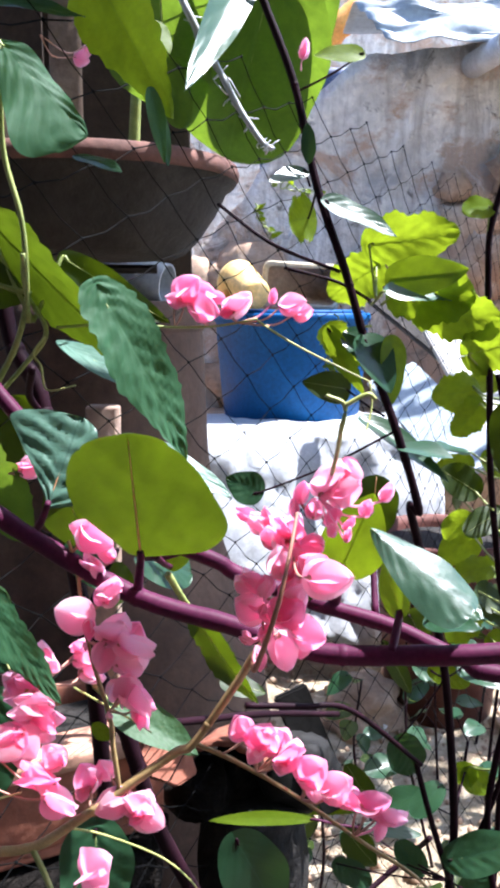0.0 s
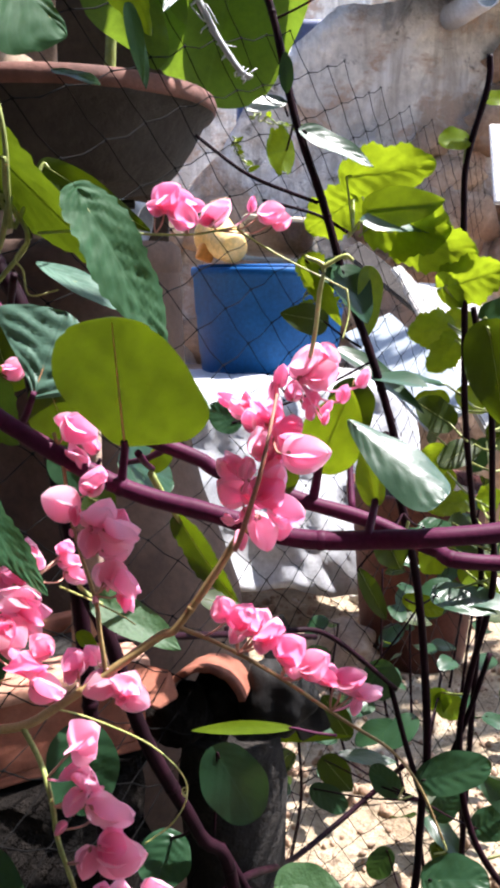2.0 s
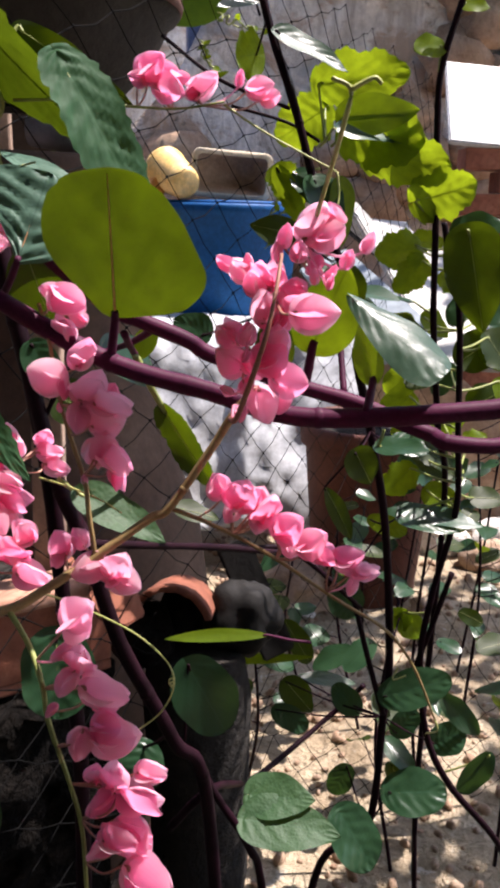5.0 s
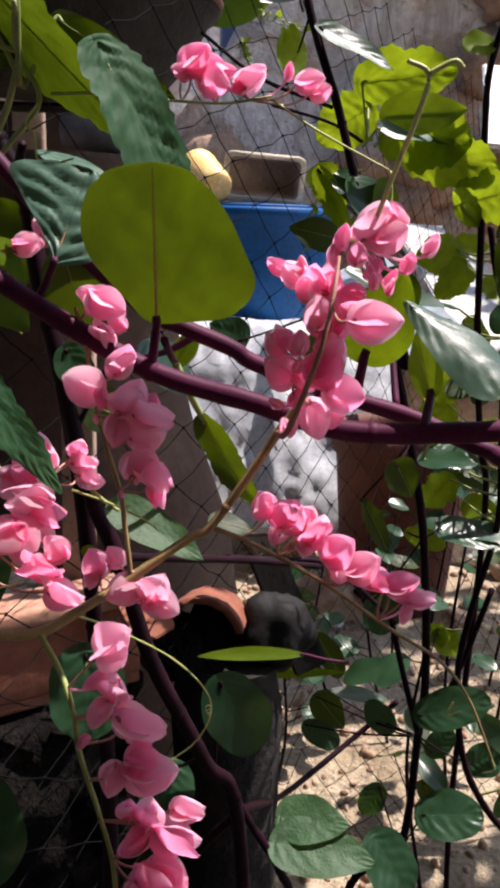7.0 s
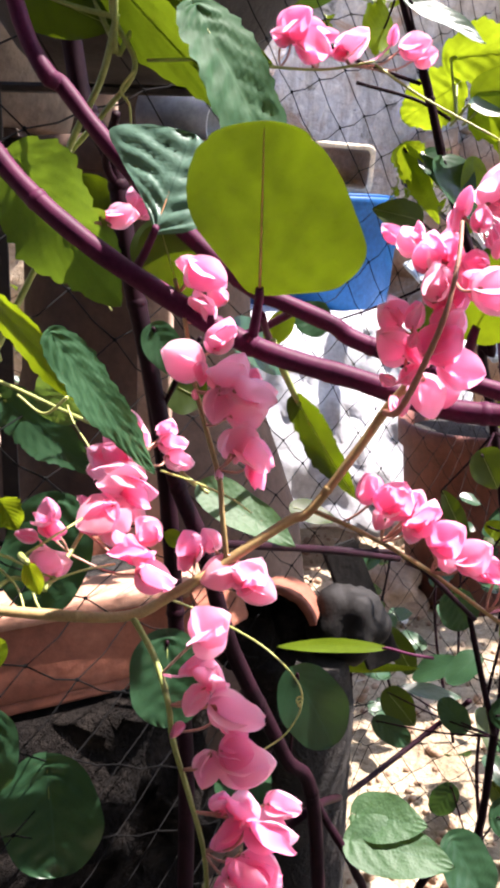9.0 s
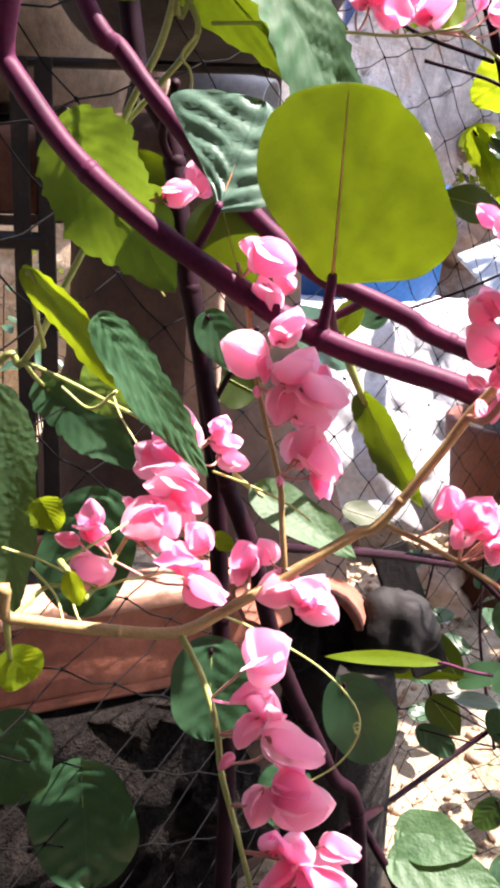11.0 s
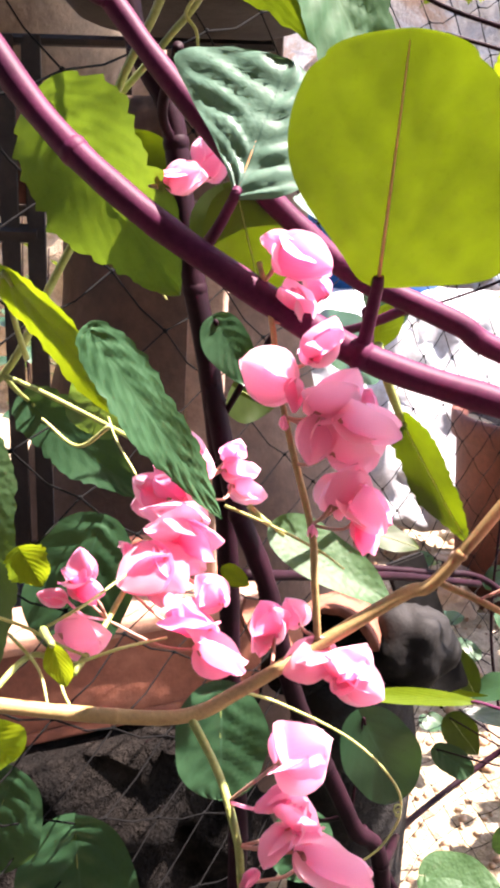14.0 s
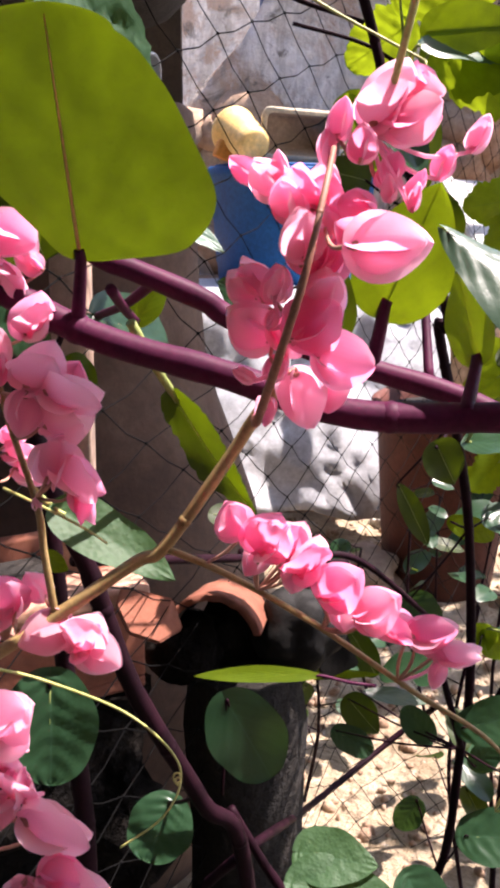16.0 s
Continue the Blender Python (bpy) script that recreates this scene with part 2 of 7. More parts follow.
def weather(m, patches):
    """Lay broken patches of other tones (scale, threshold, colour) over a surface."""
    nt = m.node_tree
    p = nt.nodes["Principled BSDF"]
    col = p.inputs["Base Color"].links[0].from_socket
    for k, (scale, edge, tone) in enumerate(patches):
        tc = nt.nodes.new("ShaderNodeTexCoord")
        mp = nt.nodes.new("ShaderNodeMapping")
        mp.inputs["Location"].default_value = (3.7 * k, 1.3 * k, 2.1)
        n = node(nt, "ShaderNodeTexNoise", Scale=scale, Detail=9.0, Roughness=0.68, Distortion=0.8)
        nt.links.new(tc.outputs["Object"], mp.inputs["Vector"])
        nt.links.new(mp.outputs[0], n.inputs["Vector"])
        col = mixed(nt, col, tone, ramp(nt, n.outputs["Fac"], [(edge, (0, 0, 0)), (edge + 0.07, (0.85, 0.85, 0.85))]))
    nt.links.new(col, p.inputs["Base Color"])


weather(M_CONCRETE, ((2.6, 0.51, (0.47, 0.31, 0.21)), (5.5, 0.59, (0.16, 0.14, 0.12)), (1.7, 0.58, (0.84, 0.83, 0.81)), (9, 0.61, (0.09, 0.075, 0.06)), (3.6, 0.57, (0.36, 0.36, 0.36))))
def streaks(m, tone):
    """Rain streaks that run down a face."""
    nt = m.node_tree
    p = nt.nodes["Principled BSDF"]
    col = p.inputs["Base Color"].links[0].from_socket
    mp = nt.nodes.new("ShaderNodeMapping")
    mp.inputs["Scale"].default_value = (9.0, 9.0, 0.9)
    n = node(nt, "ShaderNodeTexNoise", Scale=1.6, Detail=8.0, Roughness=0.7, Distortion=0.6)
    nt.links.new(nt.nodes.new("ShaderNodeTexCoord").outputs["Object"], mp.inputs["Vector"])
    nt.links.new(mp.outputs[0], n.inputs["Vector"])
    nt.links.new(mixed(nt, col, tone, ramp(nt, n.outputs["Fac"], [(0.46, (0, 0, 0)), (0.66, (0.7, 0.7, 0.7))])), p.inputs["Base Color"])


streaks(M_CONCRETE, (0.34, 0.30, 0.25))
M_STONE = surface("stone", (0.24, 0.14, 0.085), (0.40, 0.27, 0.18), (0.55, 0.43, 0.32), 7, 0.9, 50, 0.6, 0.01)
M_GROUND = surface("ground", (0.30, 0.22, 0.13), (0.54, 0.43, 0.29), (0.70, 0.60, 0.43), 5.5, 0.95, 45, 1.0, 0.03)
weather(M_GROUND, ((9, 0.60, (0.16, 0.11, 0.07)), (30, 0.62, (0.10, 0.08, 0.05)), (22, 0.6, (0.66, 0.60, 0.50))))
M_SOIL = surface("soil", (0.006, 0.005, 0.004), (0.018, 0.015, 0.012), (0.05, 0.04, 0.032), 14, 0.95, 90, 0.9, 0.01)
# near-black rock: the shade under trough and pot is put into the colour
M_SHADED_ROCK = surface("shaded_rock", (0.003, 0.003, 0.003), (0.012, 0.010, 0.0085), (0.045, 0.038, 0.032), 22, 0.95, 110, 1.0, 0.015)
M_SHADED_ROCK.node_tree.nodes["Principled BSDF"].inputs["Specular IOR Level"].default_value = 0.1
M_WOOD = surface("weathered_wood", (0.025, 0.016, 0.011), (0.055, 0.036, 0.026), (0.10, 0.068, 0.05), 5, 0.85, 60, 0.5, 0.004)
# dark so that the added unseen walls and roof bounce little light
M_LIGHT_BLOCK = surface("light_block_coat", (0.10, 0.09, 0.08), (0.15, 0.135, 0.12), (0.20, 0.18, 0.16), 2, 0.9, 40, 0.3, 0.004)
M_STAKE = surface("stake_wood", (0.22, 0.14, 0.10), (0.34, 0.23, 0.17), (0.44, 0.32, 0.25), 9, 0.85, 70, 0.5, 0.003)
M_BOARD = surface("pale_board", (0.30, 0.30, 0.28), (0.48, 0.47, 0.44), (0.62, 0.61, 0.57), 4, 0.6, 50, 0.4, 0.003)
M_BLUE = surface("blue_plastic", (0.001, 0.062, 0.20), (0.002, 0.082, 0.26), (0.004, 0.105, 0.31), 6, 0.55, 80, 0.15, 0.002)
M_BLUE.node_tree.nodes["Principled BSDF"].inputs["Specular IOR Level"].default_value = 0.2
M_CREAM = surface("cream_plastic", (0.55, 0.46, 0.33), (0.70, 0.60, 0.44), (0.80, 0.72, 0.56), 9, 0.5, 90, 0.15, 0.001)
M_TRAYIN = surface("tray_inside", (0.36, 0.24, 0.16), (0.50, 0.36, 0.25), (0.6, 0.46, 0.34), 9, 0.6, 90, 0.2, 0.001)
M_YELLOW = surface("yellow_plastic", (0.86, 0.52, 0.14), (0.92, 0.62, 0.22), (0.95, 0.72, 0.34), 12, 0.4, 90, 0.15, 0.001)
M_ORANGE = surface("orange_cloth", (0.55, 0.20, 0.03), (0.72, 0.30, 0.05), (0.82, 0.42, 0.10), 9, 0.7, 90, 0.3, 0.002)
M_SHEET = surface("white_sheet", (0.40, 0.42, 0.45), (0.52, 0.54, 0.56), (0.64, 0.65, 0.67), 5, 0.35, 60, 0.2, 0.003)
M_TARP = surface("pale_tarp", (0.24, 0.29, 0.32), (0.34, 0.39, 0.42), (0.46, 0.50, 0.52), 3, 0.45, 40, 0.2, 0.004)
M_PIPE = surface("grey_pipe", (0.20, 0.22, 0.24), (0.30, 0.32, 0.34), (0.40, 0.42, 0.44), 8, 0.35, 90, 0.1, 0.001)
M_IRON = surface("dark_iron", (0.008, 0.007, 0.007), (0.022, 0.018, 0.016), (0.06, 0.035, 0.025), 20, 0.6, 150, 0.4, 0.002)
M_NAVY = surface("navy_plastic", (0.03, 0.05, 0.12), (0.05, 0.08, 0.18), (0.08, 0.12, 0.25), 6, 0.5, 80, 0.2, 0.002)


# ---- mesh helpers ----
WORLD = {}


def thing(name, loc, label, category, group="", kind=""):
    ob = new(name)
    ob.empty_display_size = 0.02
    ob.location = loc
    WORLD[ob] = Matrix.Translation(loc)
    return tagged(ob, label, category, group, kind)


def put(name, data, parent=None, at=Matrix(), label=""):
    ob = new(name, data)
    ob.matrix_basis = at
    WORLD[ob] = at
    if parent is not None:
        ob.parent = parent
        ob.matrix_parent_inverse = WORLD[parent].inverted()
    if label:
        ob["label"] = label
    return ob


def mesh_of(name, bm, mat, smooth=True):
    data = bpy.data.meshes.new(name)
    bmesh.ops.recalc_face_normals(bm, faces=bm.faces)
    bm.to_mesh(data)
    bm.free()
    data.materials.append(mat)
    if smooth:
        data.polygons.foreach_set("use_smooth", [True] * len(data.polygons))
    return data


def part(name, bm, mat, parent=None, label="", smooth=True):
    return put(name, mesh_of(name, bm, mat, smooth), parent, Matrix(), label)


def glide(pts, n=6):
    """A smooth line through a few points."""
    p = [Vector(q) for q in pts]
    p = [2 * p[0] - p[1]] + p + [2 * p[-1] - p[-2]]
    out = []
    for i in range(1, len(p) - 2):
        for k in range(n):
            t = k / n
            a, b, c, d = p[i - 1], p[i], p[i + 1], p[i + 2]
            out.append(0.5 * ((2 * b) + (c - a) * t + (2 * a - 5 * b + 4 * c - d) * t * t + (3 * b - a - 3 * c + d) * t ** 3))
    out.append(p[-2])
    return out


def tube(bm, line, r0, r1=None, sides=8, wobble=0.0, caps=True):
    """A tapered tube along a line of points."""
    r1 = r0 if r1 is None else r1
    rings = []
    up = Vector((0.13, 0.2, 1)).normalized()
    for i, q in enumerate(line):
        way = (line[min(i + 1, len(line) - 1)] - line[max(i - 1, 0)]).normalized()
        x = way.cross(up)
        if x.length < 1e-4:
            x = way.cross(Vector((1, 0, 0)))
        x.normalize()
        y = way.cross(x)
        r = r0 + (r1 - r0) * i / max(1, len(line) - 1)
        if wobble:
            r *= 1 + wobble * noise.noise(q * 90)
        rings.append([bm.verts.new(q + r * (math.cos(a) * x + math.sin(a) * y)) for a in (2 * math.pi * k / sides for k in range(sides))])
    for a, b in zip(rings, rings[1:]):
        for k in range(sides):
            bm.faces.new((a[k], a[(k + 1) % sides], b[(k + 1) % sides], b[k]))
    if caps:
        bm.faces.new(rings[0][::-1])
        bm.faces.new(rings[-1])
    return bm


def stem(name, pts, r0, r1, mat, parent, label="", nodes=0, sides=10, n=8):
    """A stem with slightly swollen nodes."""
    bm = bmesh.new()
    line = glide(pts, n)
    tube(bm, line, r0, r1, sides, 0.10)
    for k in range(1, nodes + 1):
        c = line[int(k * (len(line) - 1) / (nodes + 1))]
        r = 1.12 * (r0 + (r1 - r0) * k / (nodes + 1))
        bmesh.ops.create_icosphere(bm, subdivisions=2, radius=r, matrix=Matrix.Translation(c))
    return part(name, bm, mat, parent, label)


def lathe(bm, profile, sides=40, at=(0, 0, 0), squash=1.0, wob=0.0, caps=True):
    rings = []
    at = Vector(at)
    for r, z in profile:
        ring = []
        for k in range(sides):
            a = 2 * math.pi * k / sides
            rr = r * (1 + wob * noise.noise(Vector((math.cos(a) * 2, math.sin(a) * 2, z * 8)) + at))
            ring.append(bm.verts.new(at + Vector((rr * math.cos(a), rr * math.sin(a) * squash, z))))
        rings.append(ring)
    for a, b in zip(rings, rings[1:]):
        for k in range(sides):
            bm.faces.new((a[k], a[(k + 1) % sides], b[(k + 1) % sides], b[k]))
    if caps:
        bm.faces.new(rings[0][::-1])
        bm.faces.new(rings[-1])
    return bm


def box(bm, size, at, turn=(0, 0, 0), bevel=0.004):
    m = pose(*at, *turn)
    made = bmesh.ops.create_cube(bm, size=1, matrix=m @ Matrix.Diagonal((*size, 1)))
    if bevel:
        edges = list({e for v in made["verts"] for e in v.link_edges})
        bmesh.ops.bevel(bm, geom=edges, offset=bevel, segments=2, affect="EDGES", profile=0.6)
    return bm


# ---- leaves ----
# half widths along the midrib as shares of the leaf's length: the two sides of leaves that are not even
UNEVEN = {
    "lopsided": (((0, 0.02), (0.04, 0.08), (0.14, 0.15), (0.3, 0.25), (0.52, 0.36), (0.68, 0.395), (0.82, 0.36), (0.92, 0.27), (1, 0)),
                 ((0, 0.10), (0.05, 0.38), (0.12, 0.47), (0.25, 0.525), (0.38, 0.53), (0.6, 0.455), (0.8, 0.33), (0.92, 0.22), (1, 0))),
    "wing": (((0, 0), (0.1, 0.07), (0.2, 0.15), (0.4, 0.33), (0.6, 0.56), (0.78, 0.72), (0.88, 0.66), (0.96, 0.42), (1, 0)),
             ((0, 0.04), (0.1, 0.25), (0.23, 0.36), (0.5, 0.38), (0.8, 0.24), (1, 0))),
    "drape": (((0, 0.03), (0.15, 0.16), (0.5, 0.17), (0.8, 0.08), (1, 0)),
              ((0, 0.05), (0.1, 0.13), (0.3, 0.26), (0.55, 0.42), (0.76, 0.55), (0.88, 0.50), (0.95, 0.3), (1, 0))),
}


def uneven(kind, u, v):
    row = UNEVEN[kind][1 if v > 0 else 0]
    k = max(i for i in range(len(row) - 1) if row[i][0] <= u)
    (a, p), (b, q) = row[k], row[k + 1]
    s = min(1.0, (u - a) / (b - a))
    if k == len(row) - 2:
        return p * math.sqrt(max(0.0, 1 - s * s)) if q == 0 else p + (q - p) * s
    before, after = row[max(0, k - 1)], row[k + 2]
    m0 = (q - before[1]) / (b - before[0]) * (b - a) if k else q - p
    m1 = (after[1] - p) / (after[0] - a) * (b - a)
    return (2 * s ** 3 - 3 * s * s + 1) * p + (s ** 3 - 2 * s * s + s) * m0 + (3 * s * s - 2 * s ** 3) * q + (s ** 3 - s * s) * m1


def blade(kind, length, width, bend, cup, ruffle, crinkle, seed):
    """A leaf blade: y along the midrib from the base, x across, z off the upper side."""
    rnd = random.Random(seed)
    nu, nv = (52, 16) if kind == "toothed" else (44, 16) if kind == "lobed" or kind in UNEVEN else (32, 16) if crinkle else (20, 12)
    bm = bmesh.new()
    uvs = bm.loops.layers.uv.new("UVMap")
    ph = rnd.uniform(0, 6)
    skew = rnd.uniform(-0.06, 0.06)

    def half(u, v):
        if kind in UNEVEN:
            return uneven(kind, u, v) * 2 * length / width
        if kind == "round":
            return (max(0, u) ** 0.42) * (max(0, 1 - u) ** 0.5) * 1.88
        if kind == "spade":
            return (max(0, u) ** 0.75) * (max(0, 1 - u) ** 0.32) * 2.05
        if kind == "narrow":
            return (max(0, u) ** 0.7) * (max(0, 1 - u) ** 0.8) * 2.8
        if kind == "lobed":
            return (max(0, u) ** 0.4) * (max(0, 1 - u) ** 0.6) * 1.96
        return (max(0, u) ** 0.42) * (max(0, 1 - u) ** 0.85) * 2.3

    grid, coord = [], {}
    for i in range(nu + 1):
        u = i / nu
        u2 = 0.5 - 0.5 * math.cos(math.pi * u)
        row = []
        for j in range(nv + 1):
            v = 2 * j / nv - 1
            w = 0.5 * width * half(u2, v)
            edge = abs(v) ** 3
            if kind == "toothed":
                w *= 1 + edge * (0.13 * ((u2 * (13 if v > 0 else 14) + ph) % 1 - 0.5) + 0.04 * math.sin(u2 * 60) + 0.08 * math.sin(u2 * 13 + v))
            elif kind == "lobed":
                w *= 1 + edge * (0.10 * math.sin(u2 * 17 + ph) + 0.16 * ((u2 * (9 if v > 0 else 10) + ph) % 1 - 0.5))
            else:
                w *= 1 + edge * 0.03 * math.sin(u2 * 11 + ph + v)
            x = v * w + skew * length * u2 * (1 - u2)
            y = u2 * length - 0.16 * width * abs(v) ** 1.5 * (1 - u2) ** 3 * (0 if kind == "narrow" or kind in UNEVEN else 1)
            z = cup * abs(v) ** 1.4 * w - bend * length * u2 ** 2
            z += ruffle * width * abs(v) ** 2 * math.sin(u2 * 10 + ph + (1.3 if v > 0 else 0))
            if crinkle:
                slant = u2 * (9.0 if kind == "toothed" else 5.5) - abs(v) * 1.7 + 0.35 * noise.noise(Vector((x, y, seed)) * (3 / width))
                z += crinkle * width * (abs(math.sin(math.pi * slant)) - 0.5) * (1 - abs(v) ** 4) * min(1, abs(v) * 5)
                z += crinkle * 0.5 * width * noise.noise(Vector((x, y, seed)) * (7 / width))
            vert = bm.verts.new((x, y, z))
            coord[vert] = (u2, 0.5 + 0.5 * v)
            row.append(vert)
        grid.append(row)
    for i in range(nu):
        for j in range(nv):
            f = bm.faces.new((grid[i][j], grid[i][j + 1], grid[i + 1][j + 1], grid[i + 1][j]))
            for loop in f.loops:
                loop[uvs].uv = coord[loop.vert]
    bmesh.ops.remove_doubles(bm, verts=bm.verts, dist=width * 0.002)
    return bm


def frame_at(base, tip, face):
    b, t = Vector(base), Vector(tip)
    y = (t - b).normalized()
    z = Vector(face)
    z = (z - z.dot(y) * y).normalized()
    x = y.cross(z)
    m = Matrix((x, y, z)).transposed().to_4x4()
    return Matrix.Translation(b) @ m, (t - b).length


LEAVES = [0]


def leaf(parent, base, tip, width, mat, kind="round", face=(0, -1, 0.4), bend=0.08, cup=0.15, ruffle=0.02, crinkle=0.0, stalk=None, stalk_mat=None, stalk_r=0.0016, label=""):
    """A leaf with its midrib and, where given, the stalk that carries it."""
    LEAVES[0] += 1
    m, length = frame_at(base, tip, face)
    bm = blade(kind, length, width, bend, cup, ruffle, crinkle, LEAVES[0])
    data = mesh_of("leaf", bm, mat)
    ob = put("leaf", data, parent, m, label)
    rib = bmesh.new()
    line = [Vector((0, length * t, -bend * length * t * t + (0.0003 if mat is M_SPINACH else -0.0004))) for t in (0, 0.2, 0.4, 0.6, 0.8, 0.96)]
    tube(rib, line, max(0.0003, width * (0.0085 if stalk_mat is M_PURPLE else 0.0042)), 0.00015, 6)
    put("midrib", mesh_of("midrib", rib, M_RIB if stalk_mat is M_PURPLE else M_GREENSTALK), ob, m)
    if stalk is not None:
        bs = bmesh.new()
        a, b = Vector(stalk), Vector(base)
        away = m.to_3x3() @ Vector((0, 1, 0))
        tube(bs, glide([a, a.lerp(b, 0.5) + Vector((0, 0, -0.1)) * (b - a).length * 0.3, b, b + away * length * 0.06], 5), stalk_r * 1.2, stalk_r * 0.8, 8)
        put("leaf_stalk", mesh_of("leaf_stalk", bs, stalk_mat or M_GREENSTALK), ob)
    return ob


# ---- flowers ----
def petal_mesh(name, width, curl, seed, mat):
    """One tepal: y from its notched base to its pointed tip, domed towards +z with a faint keel, in units of its length."""
    rnd = random.Random(seed)
    bm = bmesh.new()
    uvs = bm.loops.layers.uv.new("UVMap")
    nu, nv = 14, 10
    ph = rnd.uniform(0, 6)
    lean = rnd.uniform(-0.05, 0.05)
    grid, coord = [], {}
    for i in range(nu + 1):
        u = 0.5 - 0.5 * math.cos(math.pi * i / nu)
        w = 0.5 * width * (u ** 0.45) * ((1 - u) ** 0.76) * 2.20
        row = []
        for j in range(nv + 1):
            v = 2 * j / nv - 1
            x = v * w + lean * math.sin(math.pi * u)
            y = u - 0.13 * abs(v) ** 1.5 * (1 - u) ** 2
            z = 0.10 * curl * math.sin(math.pi * u ** 0.8) - 0.34 * abs(v) ** 2.0 * w + 0.045 * (1 - abs(v)) ** 3 * math.sin(math.pi * u)
            z += 0.045 * math.sin(7 * u + ph + 2.5 * v) * v * v + 0.014 * math.sin(19 * u + 4 * v + ph) * abs(v)
            vert = bm.verts.new((x, y, z))
            coord[vert] = (u, 0.5 + 0.5 * v)
            row.append(vert)
        grid.append(row)
    for i in range(nu):
        for j in range(nv):
            f = bm.faces.new((grid[i][j], grid[i][j + 1], grid[i + 1][j + 1], grid[i + 1][j]))
            for loop in f.loops:
                loop[uvs].uv = coord[loop.vert]
    bmesh.ops.remove_doubles(bm, verts=bm.verts, dist=0.004)
    return mesh_of(name, bm, mat)


PETALS = [petal_mesh("petal", 0.88 + 0.06 * k, 0.85 + 0.12 * k, 11 + k, M_PETAL) for k in range(4)]
PETALS_PALE = [petal_mesh("petal", 0.86 + 0.06 * k, 0.85 + 0.12 * k, 31 + k, M_PETAL_PALE) for k in range(3)]
PETALS_SLIM = [petal_mesh("petal", 0.55 + 0.06 * k, 1.1, 51 + k, M_PETAL) for k in range(2)]
FLOWER = [0]


def flower(parent, at, size, angle, kind, line, lean=0.35):
    """A flower of three broad and two slim tepals, tip towards angle (degrees above the x axis). kind: 0 shut, 1 half open, 2 open, 3 bud."""
    FLOWER[0] += 1
    rnd = random.Random(FLOWER[0] * 7 + 3)
    size *= 0.97
    a = radians(angle)
    way = Vector((math.cos(a), -lean + rnd.uniform(-0.15, 0.15), math.sin(a))).normalized()
    c = Vector(at)
    base = c - way * size * (0.5 if kind != 2 else 0.4)
    near = min(line[::7], key=lambda q: (q - base).length)
    bm = bmesh.new()
    mid = near.lerp(base, 0.55) + Vector((rnd.uniform(-1, 1), rnd.uniform(-1, 1), -1)) * 0.12 * (base - near).length
    tube(bm, glide([near, mid, base - way * 0.08 * size, base + way * 0.1 * size], 4), 0.0005, 0.0006, 6)
    bmesh.ops.create_icosphere(bm, subdivisions=2, radius=0.08 * size, matrix=Matrix.Translation(base + way * 0.05 * size))
    body = put("flower", mesh_of("flower", bm, M_PETAL_PALE if kind == 3 else M_TAN_PINK), parent, Matrix.Translation((0, 0, 0)))
    side = Vector((0, -1, 0))
    side = (side - side.dot(way) * way).normalized()
    spread = (5, 10, 40, 1)[kind] + rnd.uniform(-2, 4)
    roll0 = rnd.uniform(-40, 40)
    # a broad pair that shut like a shell, the third tepal behind, two slim ones between
    turns = (0, 178, 105, 62, -75) if kind in (1, 2) else (0, 180, 100)
    for k, about in enumerate(turns):
        slim = k >= 3
        out = Matrix.Rotation(radians(roll0 + about + rnd.uniform(-10, 10)), 3, way) @ side
        tilt = radians(spread * (0.6 if slim else 1) + rnd.uniform(-3, 5))
        y = (way * math.cos(tilt) + out * math.sin(tilt)).normalized()
        z = (out - out.dot(y) * y).normalized()
        x = y.cross(z)
        s = size * (0.8 if slim else rnd.uniform(0.95, 1.05) if k < 2 else rnd.uniform(0.78, 0.88))
        m = Matrix.Translation(base) @ (Matrix((x, y, z)).transposed().to_4x4()) @ Matrix.Diagonal((s * (0.72 if kind == 3 else 1), s, s * (0.9 if kind == 3 else 1), 1))
        pool = PETALS_SLIM if slim else (PETALS_PALE if rnd.random() < (0.75 if kind in (0, 3) else 0.5) else PETALS)
        put("petal", pool[rnd.randrange(len(pool))], body, m)
    return body


M_TAN_PINK = stem_material("flower_stalk", (0.42, 0.20, 0.14), (0.60, 0.34, 0.26), 0.6, 120)


# ---- ground ----
def ground_height(x, y):
    return 0.02 * noise.noise(Vector((x * 1.6, y * 1.6, 0.3))) + 0.008 * noise.noise(Vector((x * 9, y * 9, 2.0)))


def ground_sheet():
    bm = bmesh.new()
    xs = [-60, -20, -6, -3] + [-1.6 + 0.045 * k for k in range(81)] + [3.2, 6, 20, 60]
    ys = [-60, -20, -5, -1] + [0.3 + 0.05 * k for k in range(70)] + [5, 8, 20, 60]
    grid = [[bm.verts.new((x, y, ground_height(x, y) if -2 < x < 3 and 0 < y < 5 else 0)) for x in xs] for y in ys]
    for a, b in zip(grid, grid[1:]):
        for k in range(len(xs) - 1):
            bm.faces.new((a[k], a[k + 1], b[k + 1], b[k]))
    ob = part("ground", bm, M_GROUND)
    return tagged(ob, "pale sunlit stony earth ground with gravel", "ground", kind="structure")


ground_sheet()


